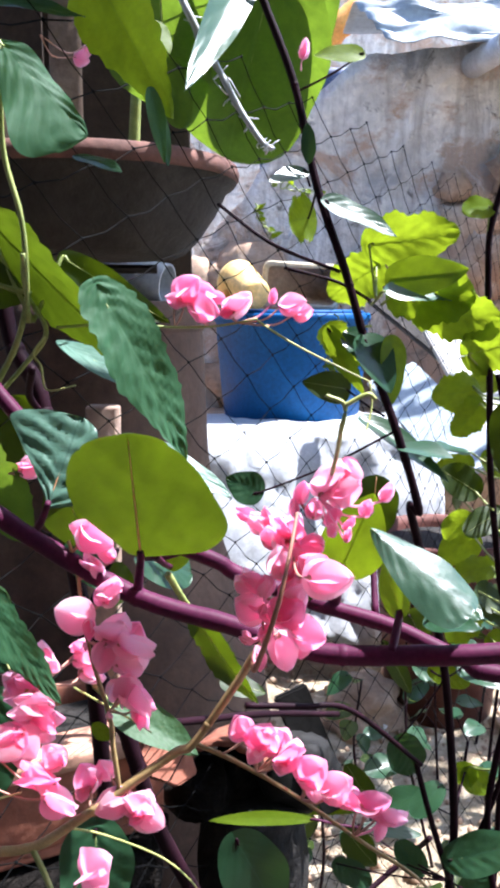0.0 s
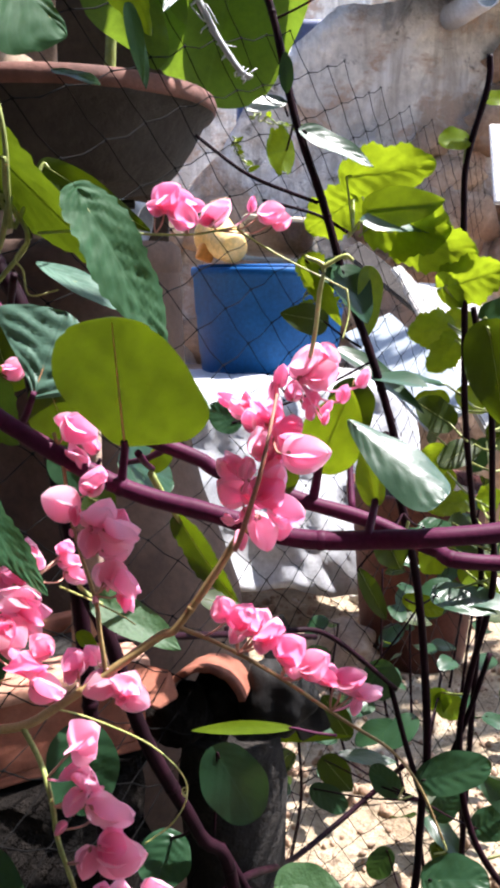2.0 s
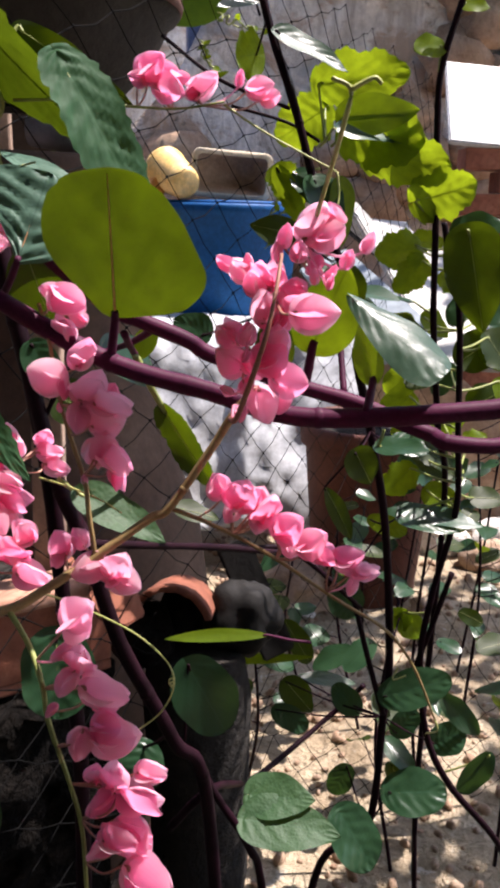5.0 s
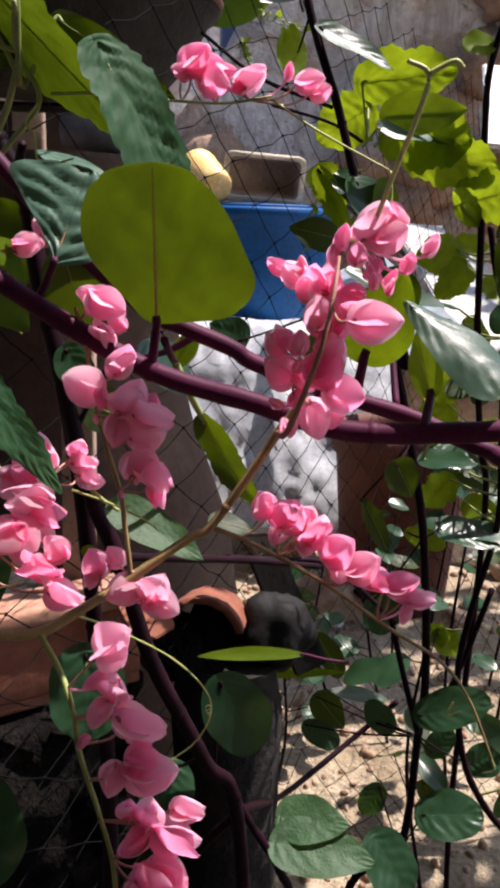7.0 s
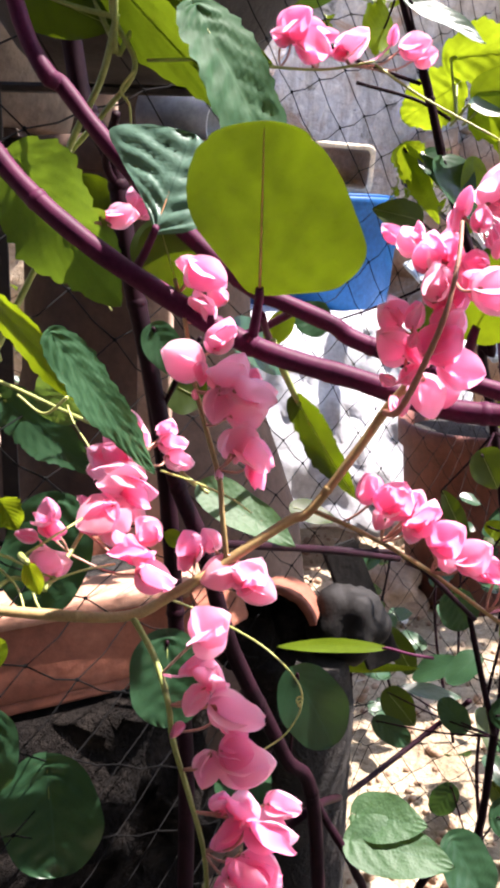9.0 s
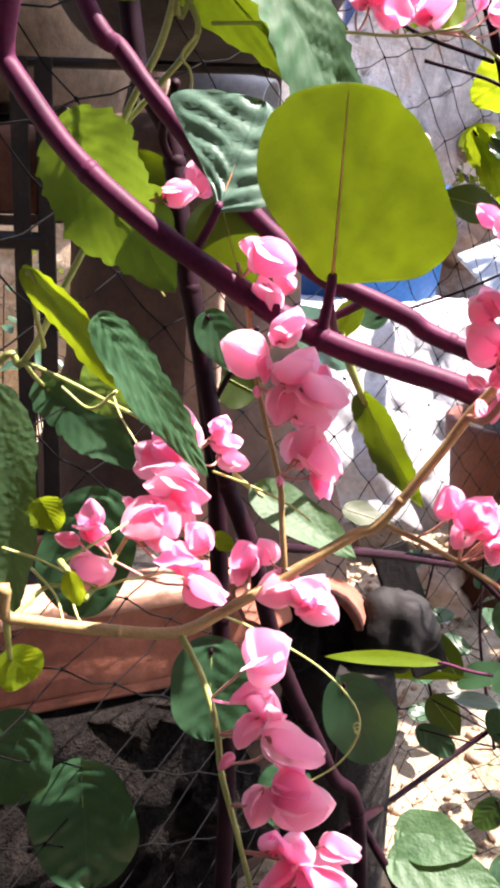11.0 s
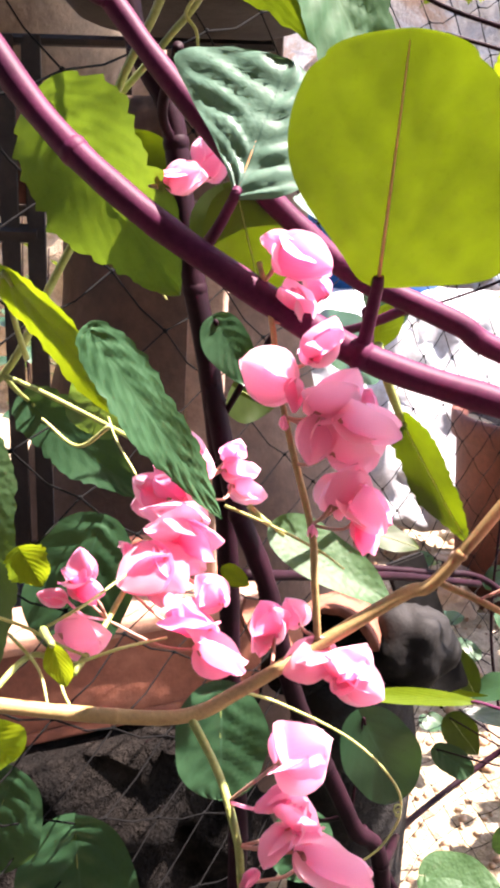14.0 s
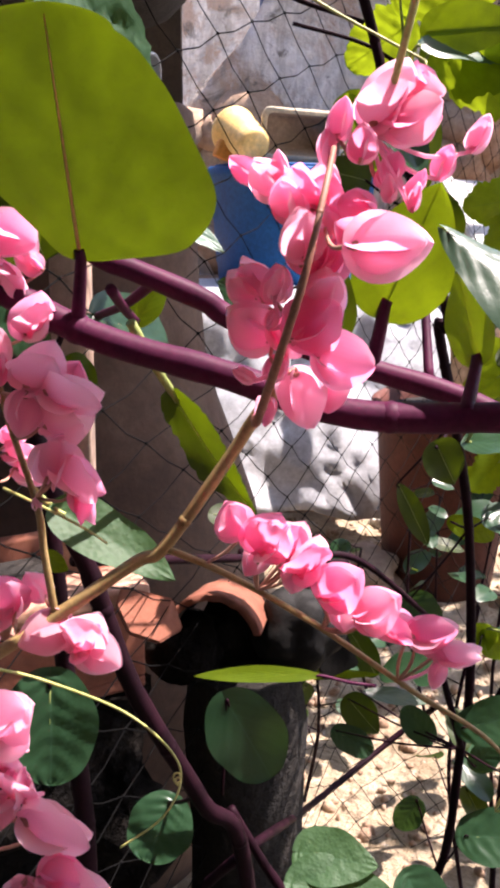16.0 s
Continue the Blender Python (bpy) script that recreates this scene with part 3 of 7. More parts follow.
def gravel():
    rnd = random.Random(5)
    bm = bmesh.new()
    for _ in range(2600):
        x, y = rnd.uniform(-0.5, 1.2), rnd.uniform(0.75, 2.5)
        r = rnd.choice((0.003, 0.004, 0.005, 0.007, 0.009, 0.013))
        m = Matrix.Translation((x, y, ground_height(x, y) + r * 0.25)) @ Euler((rnd.uniform(0, 3), rnd.uniform(0, 3), rnd.uniform(0, 3))).to_matrix().to_4x4() @ Matrix.Diagonal((r * rnd.uniform(0.8, 1.5), r, r * rnd.uniform(0.5, 0.8), 1))
        bmesh.ops.create_icosphere(bm, subdivisions=1, radius=1, matrix=m)
    ob = part("gravel", bm, M_STONE)
    return tagged(ob, "loose tan and grey gravel stones on earth", "gravel", kind="stuff")


gravel()
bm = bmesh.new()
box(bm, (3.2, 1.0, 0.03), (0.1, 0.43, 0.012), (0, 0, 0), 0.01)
tagged(part("planting_bed", bm, M_SOIL), "bed of dark soil under the climbing vines", "soil bed", kind="structure")


# ---- back wall ----
def rough_slab(name, outline, y, thick, mat, step=0.06, amp=0.03, parent=None):
    """A thick wall slab whose top follows outline (x, z), with an uneven face."""
    bm = bmesh.new()
    xs = [o[0] for o in outline]
    n = max(2, int((xs[-1] - xs[0]) / step))
    rows = 26

    def top(x):
        for (x0, z0), (x1, z1) in zip(outline, outline[1:]):
            if x0 <= x <= x1:
                return z0 + (z1 - z0) * (x - x0) / (x1 - x0)
        return outline[-1][1]

    faces = []
    for back in (0, 1):
        grid = []
        for i in range(n + 1):
            x = xs[0] + (xs[-1] - xs[0]) * i / n
            t = top(x) + 0.03 * noise.noise(Vector((x * 6, 1, 0)))
            col = []
            for k in range(rows + 1):
                z = -0.05 + (t + 0.05) * k / rows
                d = amp * noise.noise(Vector((x * 3, z * 3, 7))) + amp * 0.5 * noise.noise(Vector((x * 11, z * 11, 3)))
                col.append(bm.verts.new((x, y + (thick if back else 0) + d, z)))
            grid.append(col)
        for a, b in zip(grid, grid[1:]):
            for k in range(rows):
                bm.faces.new((a[k], b[k], b[k + 1], a[k + 1]))
        faces.append(grid)
    f, g = faces
    for i in range(n):
        bm.faces.new((f[i][-1], f[i + 1][-1], g[i + 1][-1], g[i][-1]))
        bm.faces.new((f[i][0], g[i][0], g[i + 1][0], f[i + 1][0]))
    for i in (0, n):
        for k in range(rows):
            bm.faces.new((f[i][k], f[i][k + 1], g[i][k + 1], g[i][k]))
    return part(name, bm, mat, parent)


W0, W1, W2, W3 = (-0.0032, 3.3000, 1.4220), (0.1625, 3.3000, 1.7225), (0.4074, 3.3000, 1.8986), (0.9035, 3.3000, 1.9566)
tagged(rough_slab("wall_back", [(W0[0] - 0.5, 0.9), (W0[0], W0[2]), (W1[0], W1[2]), (W2[0], W2[2]), (W3[0], W3[2]), (3.4, 2.2)], 3.3, 0.3, M_CONCRETE),
       "broken grey concrete wall with a sloping edge", "wall", kind="structure")
# unseen wall and roof added behind the camera to cut the front light
bm = bmesh.new()
box(bm, (7.0, 0.2, 3.0), (0.2, -1.6, 1.5), (0, 0, 0), 0.01)
tagged(part("wall_house", bm, M_LIGHT_BLOCK, smooth=False), "plain dark grey brown unseen wall, added to cut the front light", "wall", kind="structure")
bm = bmesh.new()
box(bm, (7.0, 1.8, 0.12), (0.2, -0.8, 3.07), (0, 0, 0), 0.01)
tagged(part("ceiling", bm, M_LIGHT_BLOCK, smooth=False), "plain dark grey brown unseen roof, added to cut the front light", "roof", kind="structure")
# unseen side wall added to block low sky
bm = bmesh.new()
box(bm, (0.2, 7.0, 2.4), (-3.4, 1.0, 1.2), (0, 0, 0), 0.01)
tagged(part("wall_side", bm, M_LIGHT_BLOCK, smooth=False), "plain dark grey brown unseen side wall, added to block low sky", "wall", kind="structure")
tagged(rough_slab("wall_far", [(-5, 3.5), (0, 3.6), (6, 3.5)], 6.0, 0.3, M_CONCRETE, 0.3), "plain grey rendered wall far behind", "wall", kind="structure")
tagged(rough_slab("wall_bank", [(-3.0, 1.3), (-1.8, 1.15), (-1.0, 0.95), (-0.75, 0.6)], 3.6, 0.4, M_GROUND, 0.08, 0.09), "bank of dry tan earth behind the fence", "bank", kind="structure")
tagged(rough_slab("wall_ledge", [(-0.75, 0.59), (-0.2, 0.625), (0.7, 0.61), (1.1, 0.3), (1.6, 0.28)], 2.55, 0.72, M_STONE, 0.05, 0.05), "low ledge of rough tan stone", "wall", kind="structure")


# ---- things far behind the net ----
def blue_barrel():
    c = Vector((0.138, 2.86, 0))
    t = thing("barrel", (c.x, c.y, 0.64), "cobalt blue plastic barrel standing on the stone ledge", "barrel")
    bm = bmesh.new()
    lathe(bm, [(0.212, 0.64), (0.222, 0.645), (0.228, 0.70), (0.231, 0.704), (0.240, 0.83), (0.243, 0.836), (0.250, 0.952), (0.257, 0.957), (0.258, 0.977), (0.252, 0.984), (0.236, 0.984)], 56, (c.x, c.y, 0))
    part("body", bm, M_BLUE, t)
    lid = bmesh.new()
    lathe(lid, [(0.234, 0.984), (0.234, 0.990), (0.20, 0.994), (0.02, 0.994)], 48, (c.x, c.y, 0))
    part("lid", lid, M_BLUE, t)
    return t


blue_barrel()


def open_tray(at, w, h, d, tilt):
    """A shallow tub set on its long side, its mouth towards the path."""
    t = thing("storage_tub", at, "small cream plastic tub lying on its side, brown inside", "tub")
    m = pose(*at, tilt, 3, 8)

    def ring(bm, sx, sz, y, r, n=6):
        out = []
        for cx, cz, a0 in ((sx - r, sz - r, 0), (-sx + r, sz - r, 90), (-sx + r, -sz + r, 180), (sx - r, -sz + r, 270)):
            for k in range(n + 1):
                a = radians(a0 + 90 * k / n)
                out.append(bm.verts.new(m @ Vector((cx + r * math.cos(a), y, cz + h / 2 + r * math.sin(a)))))
        return out

    def skin(bm, rings, close=False):
        for a, b in zip(rings, rings[1:]):
            for k in range(len(a)):
                bm.faces.new((a[k], a[(k + 1) % len(a)], b[(k + 1) % len(a)], b[k]))
        if close:
            bm.faces.new(rings[-1])

    x, z = w / 2, h / 2
    bm = bmesh.new()
    skin(bm, [ring(bm, x - 0.015, z - 0.015, 0.002, 0.016), ring(bm, x, z, 0, 0.024), ring(bm, x, z, 0.012, 0.024), ring(bm, x - 0.006, z - 0.006, 0.014, 0.02), ring(bm, x - 0.018, z - 0.018, d, 0.018)], True)
    part("shell", bm, M_CREAM, t)
    inner = bmesh.new()
    skin(inner, [ring(inner, x - 0.015, z - 0.015, 0.002, 0.016), ring(inner, x - 0.028, z - 0.028, d - 0.006, 0.012)], True)
    part("inside", inner, M_TRAYIN, t)
    return t


open_tray((0.155, 2.70, 0.997), 0.245, 0.140, 0.11, 8)


def yellow_cup():
    at = Vector((-0.012, 2.72, 1.062))
    t = thing("cup", at, "pale yellow plastic cup lying on the barrel lid", "cup")
    bm = bmesh.new()
    lathe(bm, [(0.036, -0.085), (0.044, -0.08), (0.050, -0.060), (0.064, 0.055), (0.069, 0.061), (0.069, 0.070), (0.062, 0.070), (0.058, 0.055), (0.042, -0.055)], 32)
    bmesh.ops.transform(bm, matrix=pose(*at, -70, 25, 35), verts=bm.verts)
    part("body", bm, M_YELLOW, t)
    bm = bmesh.new()
    box(bm, (0.05, 0.06, 0.05), (-0.067, 2.73, 1.026), (0, 20, 10), 0.008)
    tagged(part("block", bm, M_ORANGE), "rust orange lump beside the yellow cup", "lump")
    return t


yellow_cup()


def crumpled_sheet(name, x0, x1, top, drop, y, mat, label, seed, lean=0.0, amp=1.0, slope=0.10):
    """A plastic sheet laid over an edge and hanging in folds."""
    bm = bmesh.new()
    nx, nz = 44, 36
    grid = []
    for i in range(nx + 1):
        s = i / nx
        x = x0 + (x1 - x0) * s
        row = []
        for k in range(nz + 1):
            v = k / nz
            q = Vector((x * 5, v * 4, seed))
            fold = 0.05 * noise.noise(q) + 0.03 * abs(noise.noise(q * 2.3)) + 0.012 * noise.noise(q * 6)
            fold *= amp
            if v < 0.3:
                p = Vector((x, y + 0.35 * (0.3 - v) / 0.3, top + 0.3 * abs(fold) + 0.01))
            else:
                w = (v - 0.3) / 0.7
                p = Vector((x + lean * w, y - 0.03 - slope * w + fold, top - drop * w + 0.03 * noise.noise(q * 1.7)))
            row.append(bm.verts.new(p))
        grid.append(row)
    for a, b in zip(grid, grid[1:]):
        for k in range(nz):
            bm.faces.new((a[k], b[k], b[k + 1], a[k + 1]))
    ob = part(name, bm, mat)
    sol = ob.modifiers.new("thickness", "SOLIDIFY")
    sol.thickness = 0.002
    return tagged(ob, label, "sheet")


crumpled_sheet("plastic_sheet", -0.16, 0.55, 0.64, 0.54, 2.50, M_SHEET, "crumpled white plastic sheet draped over the stone ledge", 4.0, slope=0.26)
crumpled_sheet("tarpaulin", 0.36, 1.7, 2.04, 0.15, 3.2, M_TARP, "pale blue grey tarpaulin folded over the wall top", 9.0, 0.1, 0.42)


def plank(name, a, b, width, thick, mat, label, roll=0.0):
    a, b = Vector(a), Vector(b)
    m, length = frame_at(a, b, (math.sin(radians(roll)), -1, 0.5))
    bm = bmesh.new()
    made = bmesh.ops.create_cube(bm, size=1)
    bmesh.ops.transform(bm, matrix=Matrix.Translation((0, length / 2, 0)) @ Matrix.Diagonal((width, length, thick, 1)), verts=made["verts"])
    bmesh.ops.bevel(bm, geom=bm.edges[:], offset=thick * 0.2, segments=2, affect="EDGES")
    ob = put(name, mesh_of(name, bm, mat, False), None, m)
    return tagged(ob, label, name.replace("_", " "))


plank("board", (0.4819, 2.1000, 0.9376), (0.5405, 1.5500, 0.6739), 0.13, 0.018, M_BOARD, "long pale weathered board leaning on the rubble", 10)
plank("board", (0.6041, 2.2000, 0.8851), (0.6631, 1.7000, 0.6785), 0.10, 0.018, M_BOARD, "long pale weathered board leaning on the rubble", 10)
plank("board", (0.4275, 2.2000, 0.9764), (0.5351, 1.8000, 0.7741), 0.03, 0.02, M_BOARD, "narrow pale batten lying across the rubble", 0)
plank("board", (0.3269, 2.0000, 0.8484), (0.4102, 1.5000, 0.7157), 0.12, 0.012, M_TARP, "grey blue sheet offcut leaning on the rubble", -10)
plank("board", (0.3542, 2.5000, 1.0373), (0.6124, 2.1000, 0.7854), 0.06, 0.02, M_POT_GREY, "dark weathered board lying across the rubble", 0)
plank("panel", (0.9483, 2.6200, 1.1601), (0.9728, 2.8000, 1.4104), 0.30, 0.02, M_SHEET, "white board leaning on a stack of bricks", 0)


def brick_stack():
    base = Vector((0.9631, 2.6600, 1.1635))
    t = thing("brick_stack", (base.x, base.y, 0.25), "stack of old orange bricks on the ledge", "bricks")
    bm = bmesh.new()
    box(bm, (0.205, 0.098, 0.062), (0, 0, 0), (0, 0, 0), 0.005)
    data = mesh_of("brick", bm, M_TERRACOTTA, False)
    rnd = random.Random(8)
    z, row = base.z - 0.035, 0
    while z > 0.25:
        for k in (0, 1, 2):
            put("brick", data, t, pose(base.x + k * 0.215 + (0.1 if row % 2 else 0) + rnd.uniform(-0.008, 0.008), base.y + rnd.uniform(-0.01, 0.01), z, 0, 0, rnd.uniform(-4, 4)))
        z -= 0.066
        row += 1


brick_stack()


def pvc_pipe(name, a, b, r, mat, label):
    a, b = Vector(a), Vector(b)
    t = thing(name, a, label, "pipe")
    bm = bmesh.new()
    m, length = frame_at(a, b, (0, 0.3, 1))
    rings = []
    for rr, y in ((r * 0.86, length - 0.03), (r * 0.86, length), (r, length), (r, 0), (r * 0.86, 0), (r * 0.86, 0.03)):
        rings.append([bm.verts.new(m @ Vector((rr * math.cos(2 * math.pi * k / 32), y, rr * math.sin(2 * math.pi * k / 32)))) for k in range(32)])
    for p, q in zip(rings, rings[1:]):
        for k in range(32):
            bm.faces.new((p[k], p[(k + 1) % 32], q[(k + 1) % 32], q[k]))
    bm.faces.new(rings[0])
    bm.faces.new(rings[-1])
    part("tube", bm, mat, t)
    return t


pvc_pipe("drain_pipe", (0.8077, 3.3200, 1.8689), (0.8534, 3.0000, 1.8609), 0.045, M_SHEET, "short white plastic pipe poking from the wall top")
pvc_pipe("water_pipe", (-0.1923, 1.1500, 1.0451), (-0.1058, 1.1200, 1.0298), 0.026, M_PIPE, "grey plastic pipe end lying between clay pots")


def rubble():
    """Loose stones at the foot of the wall."""
    rnd = random.Random(12)
    for k in range(34):
        x, y = rnd.uniform(0.25, 1.7), rnd.uniform(1.9, 3.1)
        r = rnd.uniform(0.03, 0.11)
        bm = bmesh.new()
        bmesh.ops.create_icosphere(bm, subdivisions=3, radius=r)
        for v in bm.verts:
            v.co *= 1 + 0.6 * noise.noise(v.co * (1.6 / r) + Vector((k, 0, 0))) + 0.08 * noise.noise(v.co * (6 / r))
            v.co.z *= 0.7
        z = r * 0.4 + (0.28 if 1.1 < x and y > 2.55 else 0) + (0.58 if x <= 1.05 and y > 2.55 else 0)
        if x <= 1.05 and y > 2.55 and x < 0.4:
            bm.free()
            continue
        bmesh.ops.transform(bm, matrix=Matrix.Translation((x, y, z)), verts=bm.verts)
        tagged(part("stone", bm, rnd.choice((M_STONE, M_CONCRETE))), "rough broken stone lying in rubble", "stone", "rubble stones")


rubble()


# stones set in the face of the wall
def wall_stones():
    rnd = random.Random(3)
    for k in range(46):
        x, z = rnd.uniform(0.70, 1.35), rnd.uniform(1.0, 1.72)
        if k % 3 == 0:
            x, z = rnd.uniform(-0.3, 0.6), rnd.uniform(0.7, 1.2)
        r = rnd.uniform(0.05, 0.11)
        bm = bmesh.new()
        bmesh.ops.create_icosphere(bm, subdivisions=2, radius=r)
        for v in bm.verts:
            v.co *= 1 + 0.6 * noise.noise(v.co * (1.7 / r) + Vector((k, 5, 0)))
            v.co.y *= 0.6
            v.co.x *= 1.3
        bmesh.ops.transform(bm, matrix=Matrix.Translation((x, 3.28, z)), verts=bm.verts)
        put("stone", mesh_of("stone", bm, M_STONE), bpy.data.objects["wall_back"])


wall_stones()


def navy_crate():
    bm = bmesh.new()
    c = (0.2962, 4.0000, 1.9711)
    box(bm, (0.5, 0.4, 2.0), (c[0], c[1], 1.0), (0, 0, 0), 0.03)
    tagged(part("water_tank", bm, M_NAVY), "tall dark blue plastic water tank behind the wall", "tank")
    bm = bmesh.new()
    tube(bm, glide([(0.4589, 3.7500, 2.2178), (0.3334, 3.7500, 2.1090), (0.2070, 3.7500, 1.9548), (0.1143, 3.7500, 1.7873)], 6), 0.05, 0.06, 10, 0.3)
    tagged(part("cloth_roll", bm, M_ORANGE), "orange cloth hanging beside the blue crate", "cloth")


navy_crate()


# ---- broad-leaved plant behind the pots ----
def broad_plant():
    root = (-0.25, 1.6, 0.0)
    t = thing("broad_leaf_plant", root, "tall plant with large bright green backlit leaves", "plant")
    top = Vector((-0.16, 1.55, 1.75))
    stem("stem", [root, (-0.23, 1.6, 0.8), (-0.2, 1.58, 1.35), top], 0.014, 0.008, M_GREENSTALK, t, nodes=4)
    F = (-0.1, -1, -0.5)
    leaf(t, (-0.1839, 1.4200, 1.5182), (-0.1143, 1.5600, 1.3182), 0.17, M_BROAD_LEAF, "round", F, 0.1, 0.1, 0.07, stalk=top)
    leaf(t, (0.0335, 1.4200, 1.5020), (-0.0421, 1.6000, 1.2536), 0.26, M_BROAD_LEAF, "round", F, 0.05, 0.1, 0.06, stalk=top)
    leaf(t, (0.0878, 1.4600, 1.5577), (0.0138, 1.6200, 1.3304), 0.17, M_BROAD_LEAF, "round", F, 0.05, 0.12, 0.06, stalk=top)
    leaf(t, (-0.1320, 1.4000, 1.3730), (-0.1071, 1.4000, 1.2771), 0.06, M_BROAD_LEAF, "round", F, 0.1, 0.1, 0.07, stalk=top)


broad_plant()


def canopy():
    """An unseen tree, added so that its leafy boughs shade and dapple the yard."""
    rnd = random.Random(17)
    t = thing("shade_tree", (2.3, 2.2, 0), "unseen tree with leafy boughs, added to dapple the yard with shade", "tree")
    stem("trunk", [(2.3, 2.2, 0), (2.25, 2.2, 1.2), (2.1, 2.15, 2.2), (1.8, 2.1, 2.6)], 0.09, 0.05, M_WOOD, t, sides=12)
    for e in ((0.7, 1.5, 2.5), (0.9, 2.3, 2.5), (0.5, 2.0, 2.6), (1.6, 1.4, 2.5), (2.5, 1.5, 2.6)):
        stem("limb", [(2.1, 2.15, 2.2), Vector((2.1, 2.15, 2.3)).lerp(Vector(e), 0.5) + Vector((0, 0, 0.15)), e], 0.035, 0.008, M_WOOD, t)
    verts, faces = [], []
    for _ in range(1500):
        x, y, z = rnd.uniform(0.45, 2.9), rnd.uniform(1.2, 2.35), rnd.uniform(2.25, 2.9)
        if noise.noise(Vector((x * 2.1, y * 2.1, 4.0))) + 0.35 * noise.noise(Vector((x * 6, y * 6, 1.0))) < (-0.35 if x > 1.42 else -0.08) or (1.02 < x < 1.40 and (y < 1.8 or rnd.random() < 0.8)) or (0.3 < x < 0.95 and 1.42 < y < 1.9):
            continue
        r = rnd.uniform(0.03, 0.06)
        m = Euler((rnd.uniform(-0.7, 0.7), rnd.uniform(-0.7, 0.7), rnd.uniform(0, 6.3))).to_matrix()
        c = Vector((x, y, z))
        n = len(verts)
        for p in ((0, -1.3, 0), (0.55, -0.4, 0.08), (0.5, 0.5, 0.06), (0, 1.4, -0.1), (-0.5, 0.5, 0.06), (-0.55, -0.4, 0.08)):
            verts.append(c + m @ (Vector(p) * r))
        faces += [(n, n + 1, n + 2, n + 3), (n, n + 3, n + 4, n + 5)]
    # extra bough and leaves added to shade the jar and rocks
    stem("limb", [(0.7, 1.5, 2.5), (0.62, 1.3, 2.5), (0.75, 1.15, 2.42)], 0.010, 0.004, M_WOOD, t)
    for _ in range(330):
        c = Vector((rnd.uniform(0.40, 1.0), rnd.uniform(1.10, 1.45), rnd.uniform(2.25, 2.6)))
        r = rnd.uniform(0.035, 0.06)
        m = Euler((rnd.uniform(-0.6, 0.6), rnd.uniform(-0.6, 0.6), rnd.uniform(0, 6.3))).to_matrix()
        n = len(verts)
        for p in ((0, -1.3, 0), (0.55, -0.4, 0.08), (0.5, 0.5, 0.06), (0, 1.4, -0.1), (-0.5, 0.5, 0.06), (-0.55, -0.4, 0.08)):
            verts.append(c + m @ (Vector(p) * r))
        faces += [(n, n + 1, n + 2, n + 3), (n, n + 3, n + 4, n + 5)]
    data = bpy.data.meshes.new("leaves")
    data.from_pydata(verts, [], faces)
    data.materials.append(M_BROAD_LEAF)
    tagged(put("leaves", data, t), kind="stuff")


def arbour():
    """An unseen dense climber on poles, added to shade the pots."""
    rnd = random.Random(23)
    t = thing("shade_climber_roof", (-1.2, 0.9, 0), "unseen climber on poles, added to shade the pots", "vine")
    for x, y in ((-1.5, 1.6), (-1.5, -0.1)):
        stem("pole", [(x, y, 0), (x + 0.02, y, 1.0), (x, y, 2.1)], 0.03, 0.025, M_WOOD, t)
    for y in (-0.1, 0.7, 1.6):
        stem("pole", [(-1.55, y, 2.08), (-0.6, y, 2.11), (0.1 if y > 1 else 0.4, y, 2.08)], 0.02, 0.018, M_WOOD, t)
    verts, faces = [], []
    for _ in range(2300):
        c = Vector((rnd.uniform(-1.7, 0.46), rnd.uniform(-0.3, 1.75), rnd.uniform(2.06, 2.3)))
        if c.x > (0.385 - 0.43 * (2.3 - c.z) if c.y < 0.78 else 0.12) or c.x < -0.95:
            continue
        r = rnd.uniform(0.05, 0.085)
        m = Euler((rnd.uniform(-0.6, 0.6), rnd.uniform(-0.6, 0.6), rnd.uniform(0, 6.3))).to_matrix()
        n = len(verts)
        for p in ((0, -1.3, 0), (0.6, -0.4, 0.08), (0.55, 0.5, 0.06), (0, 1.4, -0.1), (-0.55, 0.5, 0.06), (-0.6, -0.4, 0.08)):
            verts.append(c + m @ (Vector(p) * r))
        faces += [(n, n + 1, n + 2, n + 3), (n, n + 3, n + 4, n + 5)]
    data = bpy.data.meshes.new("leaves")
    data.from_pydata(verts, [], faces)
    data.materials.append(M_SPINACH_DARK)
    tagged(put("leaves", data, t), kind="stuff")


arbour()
canopy()


# ---- wooden fence behind the rack ----
def fence():
    t = thing("fence", (-0.6, 1.75, 0), "dark weathered wooden fence of upright boards", "fence")
    x = -1.9
    rnd = random.Random(4)
    while x < -0.16:
        w = rnd.uniform(0.07, 0.11)
        bm = bmesh.new()
        low = 0.90 if -0.98 < x < -0.54 else 0.0
        box(bm, (w + 0.012, 0.018, 1.9 - low), (x + w / 2, 1.75 + 0.011 * (-1) ** len(t.children) + rnd.uniform(-0.001, 0.001), 0.95 + low / 2), (0, rnd.uniform(-0.5, 0.5), 0), 0.003)
        part("board", bm, M_WOOD, t, smooth=False)
        x += w
    for z in (0.96, 1.5):
        bm = bmesh.new()
        box(bm, (1.75, 0.04, 0.06), (-1.02, 1.785, z), (0, 0, 0), 0.004)
        part("rail", bm, M_WOOD, t, smooth=False)


fence()


